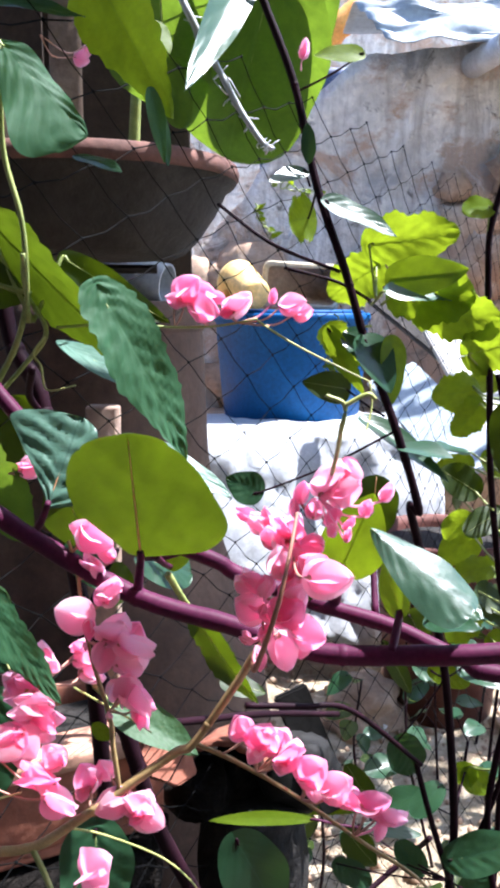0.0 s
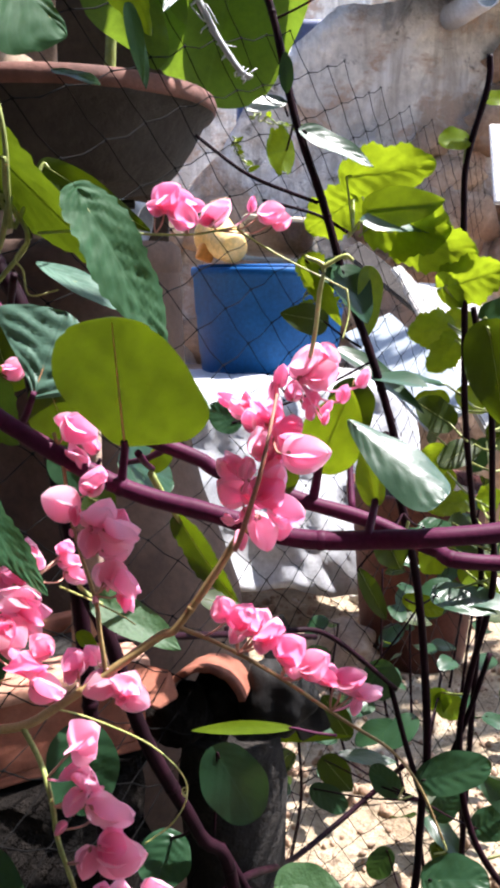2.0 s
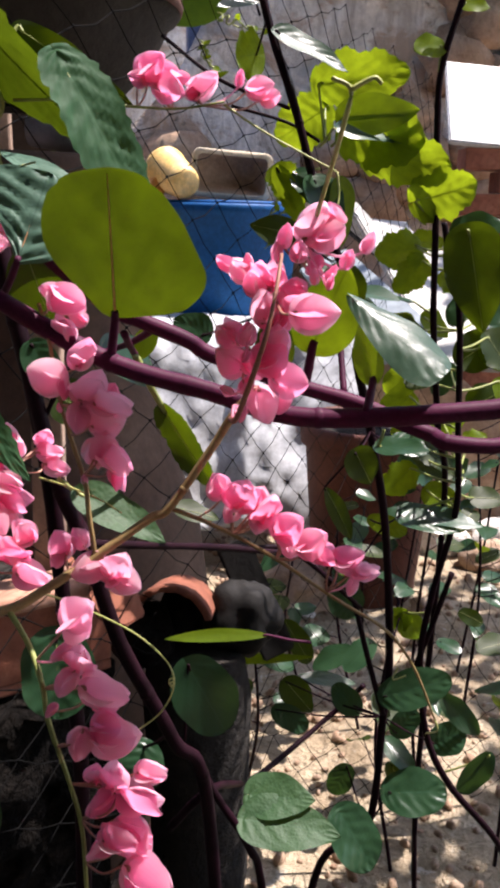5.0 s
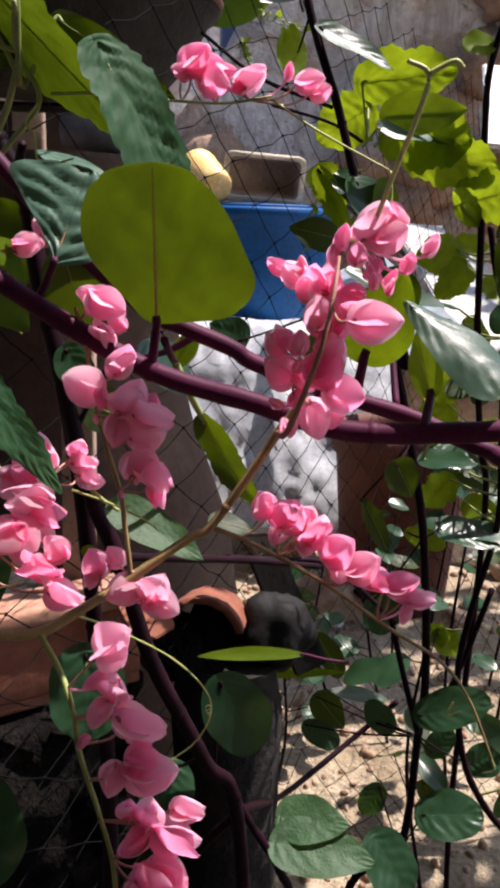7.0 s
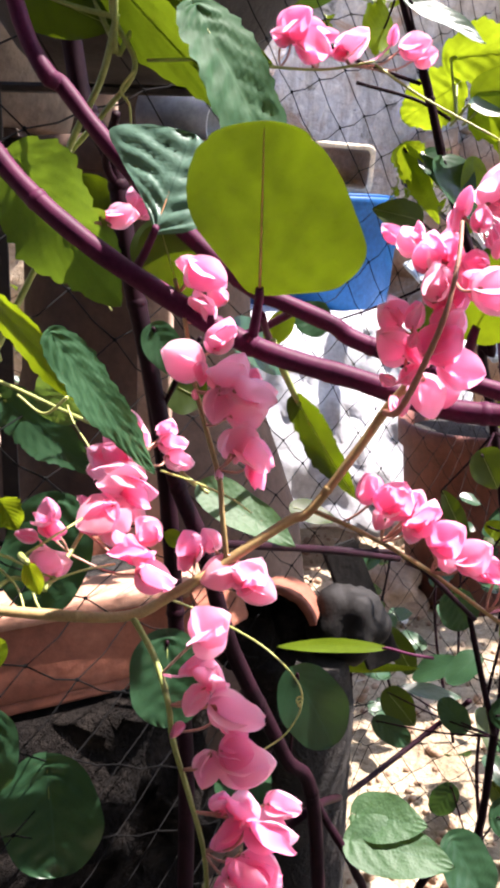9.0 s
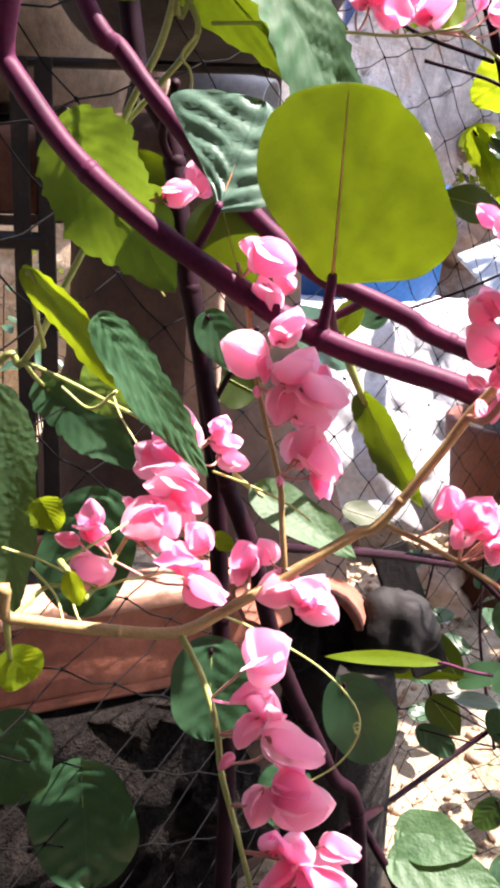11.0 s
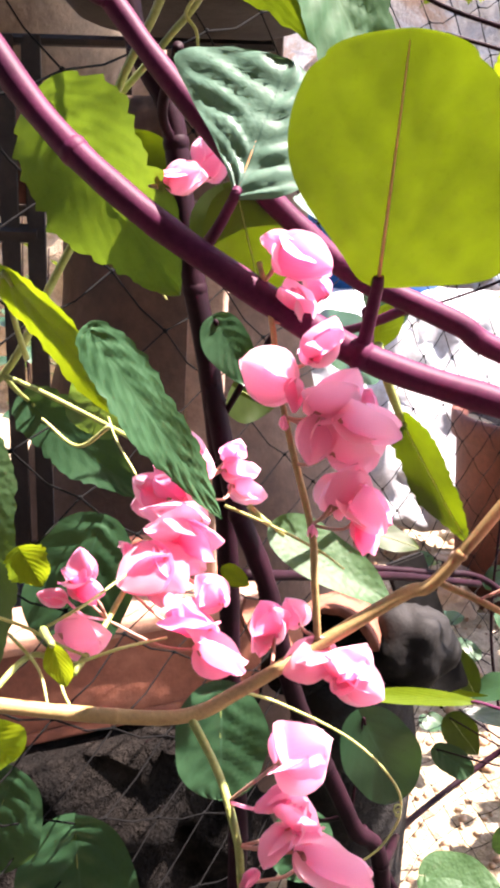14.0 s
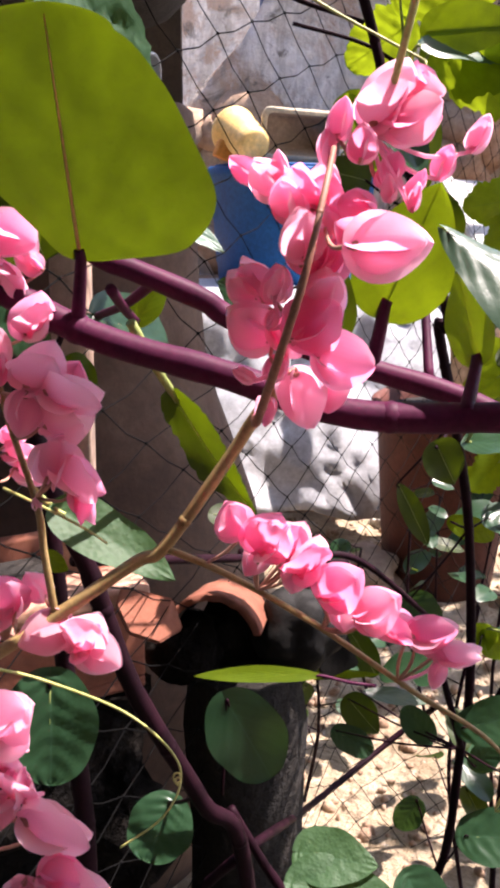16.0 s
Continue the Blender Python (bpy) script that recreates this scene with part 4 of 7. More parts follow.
# ---- iron rack with clay pots ----
def rack():
    t = thing("plant_rack", (-0.45, 0.97, 0), "dark rusty iron rack of angle bars carrying clay pots", "rack")
    for x, y in ((-0.316, 0.94), (-0.48, 1.18), (-0.62, 1.18), (-0.62, 0.94), (-0.341, 0.94)):
        bm = bmesh.new()
        box(bm, (0.016, 0.004, 1.045), (x, y, 0.522), (0, 0, 0), 0.001)
        box(bm, (0.004, 0.016, 1.045), (x - 0.009, y + 0.010, 0.522), (0, 0, 0), 0.001)
        part("post", bm, M_IRON, t, smooth=False)
    for z, r in ((1.041, 0.005), (0.872, 0.010), (0.55, 0.009)):
        for x0, y0, x1, y1 in ((-0.62, 0.945, -0.10, 0.945), (-0.62, 1.17, -0.48, 1.17), (-0.62, 0.945, -0.62, 1.17)):
            bm = bmesh.new()
            tube(bm, [Vector((x0, y0, z)), Vector((min(x1, -0.316) if z < 0.9 else x1, y1, z))], r, r, 6)
            part("bar", bm, M_IRON, t, smooth=False)
    bm = bmesh.new()
    tube(bm, [Vector((-0.62, 1.19, 1.004)), Vector((-0.345, 1.19, 1.004))], 0.008, 0.008, 6)
    part("bar", bm, M_IRON, t, smooth=False)
    for y in (1.12, 1.26):
        bm = bmesh.new()
        box(bm, (0.24, 0.10, 0.012), (-0.50, y, 0.888), (0, 0, 0), 0.002)
        part("shelf_board", bm, M_WOOD, t, smooth=False)
    bm = bmesh.new()
    box(bm, (0.27, 0.20, 0.010), (-0.49, 1.27, 1.017), (0, 0, 0), 0.002)
    part("shelf_board", bm, M_WOOD, t, smooth=False)


rack()


def pot(name, at, profile, mat, label, tilt=(0, 0, 0), soil=True, wob=0.02):
    """A thrown pot with wall thickness, rim and earth inside."""
    t = thing(name, at, label, "pot", "clay pots")
    bm = bmesh.new()
    r_top, z_top = profile[-1]
    inside = [(r_top - 0.012, z_top - 0.002), (r_top - 0.018, z_top - 0.02), (profile[0][0] * 0.8, profile[0][1] + 0.03)]
    lathe(bm, list(profile) + inside, 48, (0, 0, 0), 1.0, wob)
    m = pose(*at, *tilt)
    bmesh.ops.transform(bm, matrix=m, verts=bm.verts)
    part("body", bm, mat, t)
    if soil:
        bm = bmesh.new()
        lathe(bm, [(r_top - 0.020, z_top - 0.035), (r_top - 0.022, z_top - 0.03), (0.01, z_top - 0.02)], 32, (0, 0, 0), 1.0, 0.05)
        bmesh.ops.transform(bm, matrix=m, verts=bm.verts)
        part("soil", bm, M_SOIL, t)
    return t


bm = bmesh.new()
box(bm, (0.055, 0.05, 1.62), (-0.336, 1.66, 0.81), (0, 0, 6), 0.006)
tagged(part("wooden_post", bm, M_STAKE), "reddish brown squared wooden post before the fence", "post")
pot("clay_bowl", (-0.165, 0.90, 1.050), [(0.088, 0), (0.098, 0.004), (0.112, 0.018), (0.128, 0.042), (0.140, 0.066), (0.147, 0.070), (0.151, 0.076), (0.150, 0.088), (0.143, 0.090)], M_POT_GREY,
    "wide grey clay bowl with a reddish rim under netting", wob=0.03)
rim = bmesh.new()
lathe(rim, [(0.1515, 0.074), (0.1535, 0.076), (0.1545, 0.082), (0.1525, 0.089), (0.1495, 0.091)], 48, (-0.165, 0.90, 1.050), caps=False)
put("rim", mesh_of("rim", rim, M_RIM), bpy.data.objects["clay_bowl"])
PIPE_Z = (-0.1480, 1.1300, 1.0368)[2] - 0.028
pot("clay_jar", (-0.208, 1.19, 0.0), [(0.16, 0), (0.17, 0.004), (0.215, 0.12), (0.240, 0.28), (0.240, 0.40), (0.225, 0.51), (0.195, 0.60), (0.172, 0.66), (0.157, 0.72), (0.149, 0.80), (0.145, PIPE_Z - 0.05), (0.139, PIPE_Z - 0.01), (0.132, PIPE_Z - 0.002)], M_POT_BROWN,
    "tall brown clay jar with a wide belly and narrow neck", soil=False)
rim = bmesh.new()
lathe(rim, [(0.1445, PIPE_Z - 0.040), (0.1465, PIPE_Z - 0.032), (0.1430, PIPE_Z - 0.007), (0.1340, PIPE_Z)], 48, (-0.208, 1.19, 0.0), caps=False)
put("rim", mesh_of("rim", rim, M_POT_BROWN), bpy.data.objects["clay_jar"])
bm = bmesh.new()
STAKE = (-0.1452, 0.8000, 0.6865)
box(bm, (0.030, 0.024, 0.92), (STAKE[0], STAKE[1], 0.45), (0, 1.0, 0), 0.003)
tagged(part("wooden_stake", bm, M_STAKE), "pinkish weathered wooden stake", "stake")


def broken_pot():
    """The upper half of a broken pot lying on its side: an orange shell with a grey lining and a ragged mouth."""
    t = thing("broken_pot", (-0.0275, 0.785, 0.537), "broken orange clay pot lying on its side, grey inside", "pot")
    m = frame_at((-0.0275, 0.780, 0.537), (-0.012, 0.850, 0.526), (0, 0, 1))[0]

    def shell(r, lip):
        """A vault of radius r: x across, y from the mouth inwards, z up."""
        grid = []
        for i in range(19):
            a = radians(18 + 142 * i / 18)
            ragged = 0.006 * noise.noise(Vector((i * 0.9, 3, 0))) + 0.003 * noise.noise(Vector((i * 2.3, 7, 0)))
            grid.append([m @ Vector((r * (1 - 0.12 * k / 6) * math.cos(a), lip + ragged + 0.068 * k / 6, r * (1 - 0.12 * k / 6) * math.sin(a) + 0.0012 * noise.noise(Vector((i * 0.7, k, 1))))) for k in range(7)])
        return grid

    outer, inner = shell(0.0455, 0.0), shell(0.0385, 0.002)
    bm = bmesh.new()
    o = [[bm.verts.new(p) for p in row] for row in outer]
    n = [[bm.verts.new(p) for p in (row[0], row[-1])] for row in inner]
    for i in range(18):
        for k in range(6):
            bm.faces.new((o[i][k], o[i + 1][k], o[i + 1][k + 1], o[i][k + 1]))
        bm.faces.new((o[i][0], n[i][0], n[i + 1][0], o[i + 1][0]))
        bm.faces.new((o[i][-1], o[i + 1][-1], n[i + 1][1], n[i][1]))
    part("shell", bm, M_TERRACOTTA, t)
    bm = bmesh.new()
    g = [[bm.verts.new(p) for p in row] for row in inner]
    for i in range(18):
        for k in range(6):
            bm.faces.new((g[i][k], g[i][k + 1], g[i + 1][k + 1], g[i + 1][k]))
    part("lining", bm, M_POT_GREY, t, "grey lining")


broken_pot()


def dark_stone(at, size, seed, mat, label):
    bm = bmesh.new()
    bmesh.ops.create_icosphere(bm, subdivisions=4, radius=1)
    for v in bm.verts:
        v.co *= 1 + 0.22 * noise.noise(v.co * 1.5 + Vector((seed, 0, 0))) + 0.07 * noise.noise(v.co * 5 + Vector((seed, 4, 0)))
        v.co = Vector((v.co.x * size[0], v.co.y * size[1], v.co.z * size[2])) + Vector(at)
    tagged(part("stone", bm, mat), label, "stone", "dark stones")


dark_stone((0.050, 0.830, 0.527), (0.040, 0.035, 0.042), 2, M_POT_DARK, "rounded dark grey stone beside the broken pot")
# black lumps stand for the shaded hollow under the broken pot
dark_stone((-0.052, 0.815, 0.517), (0.034, 0.032, 0.034), 5, M_SHADED_ROCK, "black lump filling the shaded hollow under the broken pot")
dark_stone((-0.004, 0.845, 0.522), (0.038, 0.030, 0.036), 9, M_SHADED_ROCK, "black lump filling the shaded hollow under the broken pot")


def sherd():
    """A broken curved piece of a terracotta pot."""
    bm = bmesh.new()
    outline = ((0, 0), (0.042, -0.010), (0.050, -0.034), (0.030, -0.046), (0.006, -0.038), (-0.004, -0.016))
    front = [bm.verts.new((x, 0.6 * (x - 0.02) ** 2 * 12, z)) for x, z in outline]
    back = [bm.verts.new((x, 0.6 * (x - 0.02) ** 2 * 12 + 0.008, z)) for x, z in outline]
    bm.faces.new(front)
    bm.faces.new(back[::-1])
    for k in range(len(front)):
        j = (k + 1) % len(front)
        bm.faces.new((front[k], back[k], back[j], front[j]))
    bmesh.ops.bevel(bm, geom=bm.edges[:], offset=0.0015, segments=2, affect="EDGES")
    bmesh.ops.transform(bm, matrix=pose(-0.097, 0.742, 0.612, -38, 6, 12), verts=bm.verts)
    tagged(part("pot_sherd", bm, M_TERRACOTTA, smooth=False), "broken orange terracotta sherd resting on the trough rim", "sherd")


sherd()
# post added to carry the pot, in soil black for the shade there
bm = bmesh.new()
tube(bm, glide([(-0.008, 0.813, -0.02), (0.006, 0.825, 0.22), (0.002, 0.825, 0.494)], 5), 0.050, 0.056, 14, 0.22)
tagged(part("post", bm, M_SOIL), "added post carrying broken pots, blackened for shade", "post")
plank("slate", (0.0420, 0.8700, 0.5950), (0.0950, 0.8500, 0.4700), 0.038, 0.010, M_POT_DARK, "dark grey slate tile leaning behind the broken pot", 0)
pot("clay_pot", (-0.455, 1.27, 1.022), [(0.13, 0), (0.14, 0.004), (0.165, 0.10), (0.180, 0.20), (0.186, 0.205), (0.188, 0.235), (0.180, 0.238)], M_POT_BEIGE, "mottled beige brown clay pot on the iron rack", wob=0.03)
pot("clay_pot", (-0.475, 1.20, 0.894), [(0.085, 0), (0.092, 0.004), (0.112, 0.075), (0.118, 0.080), (0.119, 0.100), (0.112, 0.103)], M_RIM, "dull reddish terracotta pot on the lower rack shelf", wob=0.02)
pot("red_pot", (0.475, 2.05, 0.0), [(0.12, 0), (0.13, 0.004), (0.165, 0.40), (0.178, 0.405), (0.182, 0.455), (0.175, 0.46)], M_POT_RED, "dark red brown plastic plant pot on the ground")


def trough():
    """A terracotta trough on a rough dark block."""
    a, b = Vector((-0.2987, 0.6600, 0.5356)), Vector((-0.1074, 0.7600, 0.5447))
    t = thing("planter_trough", a.lerp(b, 0.5), "orange terracotta trough with a rim coloured pale as if sunlit", "planter")
    way = (b - a)
    turn = math.degrees(math.atan2(way.y, way.x))
    z0 = min(a.z, b.z) - 0.035
    c = a.lerp(b, 0.5)
    L = way.length * 1.25
    dirn = Vector((math.cos(radians(turn)), math.sin(radians(turn)), 0))
    back = Vector((-dirn.y, dirn.x, 0))
    mid = c + back * 0.09

    def panel(name, size, q, z):
        bm = bmesh.new()
        box(bm, size, (q.x, q.y, z), (0, 0, turn), 0.003)
        part(name, bm, M_TERRACOTTA, t)

    panel("base", (L, 0.18, 0.012), mid, z0 + 0.006)
    for off in (-0.083, 0.083):
        panel("side_wall", (L, 0.016, 0.075), mid + back * off, z0 + 0.0495)
    for e in (-1, 1):
        panel("end_wall", (0.016, 0.149, 0.075), mid + dirn * e * (L / 2 - 0.009), z0 + 0.0495)
    # rim top coloured pale for the sun that falls on it
    lip = bmesh.new()
    q = mid - back * 0.078
    box(lip, (L * 1.01, 0.05, 0.016), (q.x, q.y, z0 + 0.0945), (0, 0, turn), 0.004)
    part("rim", lip, M_TERRA_SUNLIT, t, "pale rim with sunlight in its colour")
    earth = bmesh.new()
    box(earth, (L - 0.04, 0.14, 0.05), (mid.x, mid.y, z0 + 0.045), (0, 0, turn), 0.004)
    part("soil", earth, M_SOIL, t)
    # block under the trough, its shade put into the near-black colour
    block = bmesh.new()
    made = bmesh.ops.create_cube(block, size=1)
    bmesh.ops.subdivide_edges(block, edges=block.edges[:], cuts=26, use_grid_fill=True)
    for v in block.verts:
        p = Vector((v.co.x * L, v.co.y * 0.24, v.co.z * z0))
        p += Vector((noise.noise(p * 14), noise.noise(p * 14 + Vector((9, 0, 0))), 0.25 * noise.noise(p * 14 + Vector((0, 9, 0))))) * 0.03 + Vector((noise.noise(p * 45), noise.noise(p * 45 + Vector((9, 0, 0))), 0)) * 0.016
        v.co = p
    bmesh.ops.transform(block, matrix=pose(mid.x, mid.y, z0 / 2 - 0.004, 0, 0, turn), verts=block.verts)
    tagged(part("rock_block", block, M_SHADED_ROCK), "rough rock block under the terracotta trough, blackened for shade", "rock")


trough()


# ---- netting ----
def net_point(u, v):
    """Where the cord crossing at u along and v up the fence hangs."""
    x = 0.447 * u
    y = 0.86 + 0.894 * u
    z = v
    if z < 0.55:
        s = min(1.0, (0.55 - z) / 0.35)
        y2 = min(y, 1.12 + 0.25 * max(0.0, x - 0.12))
        y = y + (y2 - y) * s * s * (3 - 2 * s)
    q = Vector((u * 3.1, v * 3.1, 0.5))
    return Vector((x + 0.012 * noise.noise(q), y + 0.03 * noise.noise(q + Vector((4, 0, 0))), z + 0.014 * noise.noise(q + Vector((0, 7, 0)))))


def net():
    E1, E2 = Vector((0.050, -0.035)), Vector((0.060, 0.018))
    bm, kb = bmesh.new(), bmesh.new()
    knots = {}
    for i in range(-30, 31):
        for j in range(-24, 25):
            u, v = -0.05 + i * E1.x + j * E2.x, 0.72 + i * E1.y + j * E2.y
            if -1.0 < u < 1.4 and 0.0 < v < 1.24:
                knots[i, j] = net_point(u, v)
    for (i, j), a in knots.items():
        for di, dj in ((1, 0), (0, 1)):
            b = knots.get((i + di, j + dj))
            if b is not None:
                mid = a.lerp(b, 0.5) + Vector((0, 0, -0.0035)) + 0.002 * noise.noise_vector(a * 40)
                tube(bm, [a, mid, b], 0.00055, 0.00055, 4, caps=False)
        bmesh.ops.create_icosphere(kb, subdivisions=1, radius=0.0016, matrix=Matrix.Translation(a))
    t = thing("garden_net", (0, 0.86, 0), "black knotted garden netting stretched as a fence", "netting")
    tagged(part("cord", bm, M_CORD, t), kind="stuff")
    tagged(part("knot", kb, M_CORD, t), kind="stuff")
    return t


net()


# ---- purple-stemmed climbing spinach ----
FRONT = (0, -1, 0.35)


def spinach_vine():
    t = thing("spinach_vine", (0.55, 0.45, 0), "climbing spinach vine with thick purple stems and glossy leaves", "vine")
    main = [(-0.62, 0.75, 0.02), (-0.40, 0.55, 0.75), (-0.1789, 0.3850, 0.9794), (-0.1637, 0.3800, 0.9627), (-0.1448, 0.3750, 0.9389), (-0.1239, 0.3700, 0.9199), (-0.0952, 0.3660, 0.9002), (-0.0495, 0.3620, 0.8751), (-0.0068, 0.3580, 0.8630), (0.0284, 0.3520, 0.8536), (0.0684, 0.3470, 0.8541), (0.1129, 0.3400, 0.8588), (0.30, 0.35, 0.87), (0.46, 0.40, 0.6), (0.55, 0.45, 0.0)]
    stem("stem", main, 0.0040, 0.0046, M_PURPLE, t, "thick glossy purple stem", nodes=5, sides=14, n=10)
    back = [(-0.55, 0.80, 0.02), (-0.34, 0.6, 0.95), (-0.20, 0.45, 1.10), (-0.1431, 0.4100, 0.9892), (-0.1293, 0.4100, 0.9722), (-0.1100, 0.4050, 0.9494), (-0.0784, 0.4000, 0.9164), (-0.0513, 0.4000, 0.8944), (-0.0379, 0.4000, 0.8886), (-0.0154, 0.4000, 0.8793), (-0.0043, 0.4000, 0.8726), (0.0348, 0.3950, 0.8594), (0.0683, 0.3900, 0.8501), (0.0977, 0.3800, 0.8389), (0.1266, 0.3700, 0.8347), (0.3, 0.38, 0.83), (0.48, 0.45, 0.4), (0.56, 0.5, 0.0)]
    stem("stem", back, 0.0036, 0.0040, M_PURPLE, t, "thick glossy purple stem", nodes=4, sides=14, n=10)
    leaf(t, (-0.0468, 0.3570, 0.8945), (-0.0466, 0.3220, 0.9521), 0.0655, M_SPINACH, "lopsided", (0.06, -1, -0.40), 0.03, 0.10, 0.010, stalk=(-0.0495, 0.3620, 0.8751), stalk_mat=M_PURPLE, stalk_r=0.0018, label="broad rounded backlit yellow green leaf")
    leaf(t, (-0.0862, 0.3560, 0.9164), (-0.0740, 0.3720, 0.9535), 0.036, M_PUCKER, "wing", (0.10, -1, 0.75), 0.04, -0.10, 0.015, 0.045, stalk=(-0.0954, 0.3750, 0.9026), stalk_mat=M_PURPLE, stalk_r=0.0016, label="blue green puckered leaf")
    leaf(t, (-0.0881, 0.4000, 0.9154), (-0.0800, 0.4100, 0.8839), 0.03, M_SPINACH, "round", (0, -1, 0.1), 0.05, 0.1)
    leaf(t, (0.047, 0.558, 0.6434), (-0.029, 0.5575, 0.6435), 0.010, M_BRIGHT_LEAF, "narrow", (0.05, -0.8, 0.7), 0.05, 0.1, stalk=(0.078, 0.56, 0.636), stalk_mat=M_PURPLE, stalk_r=0.001)
    leaf(t, (0.0555, 0.3620, 0.9030), (0.0925, 0.3400, 0.8755), 0.026, M_SHINE, "spade", (0.09, -0.70, 0.75), 0.05, -0.26, 0.03, 0.026, label="glossy leaf shining in the sun")
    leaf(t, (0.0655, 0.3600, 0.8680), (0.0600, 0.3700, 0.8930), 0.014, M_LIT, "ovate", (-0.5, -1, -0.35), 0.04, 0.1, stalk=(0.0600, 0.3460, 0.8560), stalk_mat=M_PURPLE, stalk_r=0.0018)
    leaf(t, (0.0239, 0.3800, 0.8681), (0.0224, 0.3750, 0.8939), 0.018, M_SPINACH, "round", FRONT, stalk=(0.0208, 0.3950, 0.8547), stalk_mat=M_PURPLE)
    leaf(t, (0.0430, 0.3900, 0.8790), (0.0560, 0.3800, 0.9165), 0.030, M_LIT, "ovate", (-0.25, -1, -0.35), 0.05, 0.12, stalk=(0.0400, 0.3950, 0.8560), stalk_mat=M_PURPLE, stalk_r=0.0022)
    leaf(t, (-0.0413, 0.4300, 0.8677), (-0.0319, 0.4300, 0.8815), 0.012, M_BRIGHT_LEAF, "round", FRONT, stalk=(-0.0456, 0.4000, 0.8825), stalk_mat=M_PURPLE)
    leaf(t, (-0.0281, 0.4300, 0.8406), (0.0026, 0.4300, 0.7864), 0.016, M_SPINACH, "toothed", (-0.4, -1, 0.2), 0.15, 0.3, 0.08, stalk=(-0.0406, 0.4100, 0.8700))
    leaf(t, (0.0625, 0.4300, 0.8888), (0.0647, 0.4300, 0.9158), 0.026, M_SPINACH, "round", FRONT, stalk=(0.0610, 0.4000, 0.8531), stalk_mat=M_PURPLE)
    leaf(t, (-0.0586, 0.4500, 0.8664), (-0.0309, 0.4700, 0.8522), 0.03, M_SPINACH_DARK, "round", (0, -1, 0.8), 0.1, 0.2, 0.03, 0.02, stalk=(-0.0303, 0.4000, 0.8855), stalk_mat=M_PURPLE)
    return t


spinach_vine()


def dark_vines():
    """Dark upright vine stems at the fence, with their leaves."""
    t = thing("dark_vine", (0.12, 0.85, 0), "thin black stemmed vine climbing the net, small leaves", "vine")
    c = [(0.0068, 0.8200, 1.2899), (0.0119, 0.8200, 1.2710), (0.0400, 0.8150, 1.1979), (0.0611, 0.8100, 1.1086), (0.0871, 0.8000, 1.0323), (0.1086, 0.7950, 0.9606), (0.1340, 0.7800, 0.8891), (0.1570, 0.7800, 0.8147), (0.1507, 0.7900, 0.8139), (0.1719, 0.8000, 0.7366), (0.1947, 0.8100, 0.6357), (0.2097, 0.8150, 0.4897), (0.2088, 0.8200, 0.4063), (0.2013, 0.8300, 0.2557), (0.15, 0.84, 0.2), (0.12, 0.85, 0)]
    stem("stem", c, 0.0036, 0.0046, M_DARKSTEM, t, nodes=6, n=6)
    stem("stem", [(0.1650, 0.8000, 0.5548), (0.1821, 0.8000, 0.4917), (0.2071, 0.8150, 0.4130)], 0.0028, 0.0034, M_DARKSTEM, t)
    stem("stem", [(0.0328, 0.8400, 1.0378), (0.0834, 0.8300, 1.0239), (0.1124, 0.8150, 1.0067)], 0.0016, 0.0016, M_DARKSTEM, t)
    stem("stem", [(-0.0310, 0.8600, 1.0993), (0.0208, 0.8400, 1.0604), (0.0819, 0.8000, 1.0323)], 0.0018, 0.0018, M_DARKSTEM, t)
    stem("stem", [(-0.0040, 0.7200, 0.6502), (0.0479, 0.7400, 0.6396), (0.0954, 0.7600, 0.6259), (0.1712, 0.8000, 0.5486)], 0.003, 0.0025, M_DARKSTEM, t)
    stem("stem", [(-0.0261, 0.6200, 0.4340), (0.0103, 0.6200, 0.4711), (0.0791, 0.9000, 0.2793), (0.1882, 1.0000, 0.2974), (0.2170, 0.9500, 0.3687)], 0.0036, 0.0036, M_DARKSTEM, t)
    stem("stem", [(-0.0072, 0.6000, 0.5173), (0.0137, 0.6000, 0.4760), (0.0401, 0.6000, 0.4277), (0.0566, 0.6200, 0.3530), (0.1, 0.66, 0)], 0.003, 0.004, M_DARKSTEM, t)
    K = dict(stalk_mat=M_DARKSTEM, stalk_r=0.001)
    # white-lit folded leaves beside the stem
    leaf(t, (0.0500, 0.8100, 1.1230), (0.0165, 0.7846, 1.1110), 0.018, M_SHINE, "ovate", (0.22, -0.71, 0.67), 0.05, 0.1, stalk=(0.0549, 0.8100, 1.1086), **K)
    leaf(t, (0.0680, 0.8000, 1.0940), (0.1340, 0.7955, 1.0660), 0.028, M_SHINE, "ovate", (0.22, -0.71, 0.67), 0.05, 0.3, 0.04, 0.03, stalk=(0.0886, 0.8000, 1.0323), **K)
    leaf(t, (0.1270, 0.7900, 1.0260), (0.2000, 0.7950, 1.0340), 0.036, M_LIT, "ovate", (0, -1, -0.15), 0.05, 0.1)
    leaf(t, (0.1051, 0.7900, 0.9711), (0.1288, 0.7700, 0.9264), 0.04, M_SPINACH_DARK, "ovate", (0.5, -1, 0.4), 0.1, 0.2, stalk=(0.1085, 0.7950, 0.9657), **K)
    leaf(t, (0.0723, 0.8000, 0.9811), (0.1036, 0.7900, 0.9193), 0.02, M_BRIGHT_LEAF, "toothed", (-0.6, -1, 0.2), 0.1, 0.1, stalk=(0.1088, 0.7950, 0.9502), **K)
    leaf(t, (0.1283, 0.7900, 0.9711), (0.1351, 0.7900, 0.9114), 0.03, M_BRIGHT_LEAF, "ovate", (0.6, -1, 0.2), 0.1, 0.1)
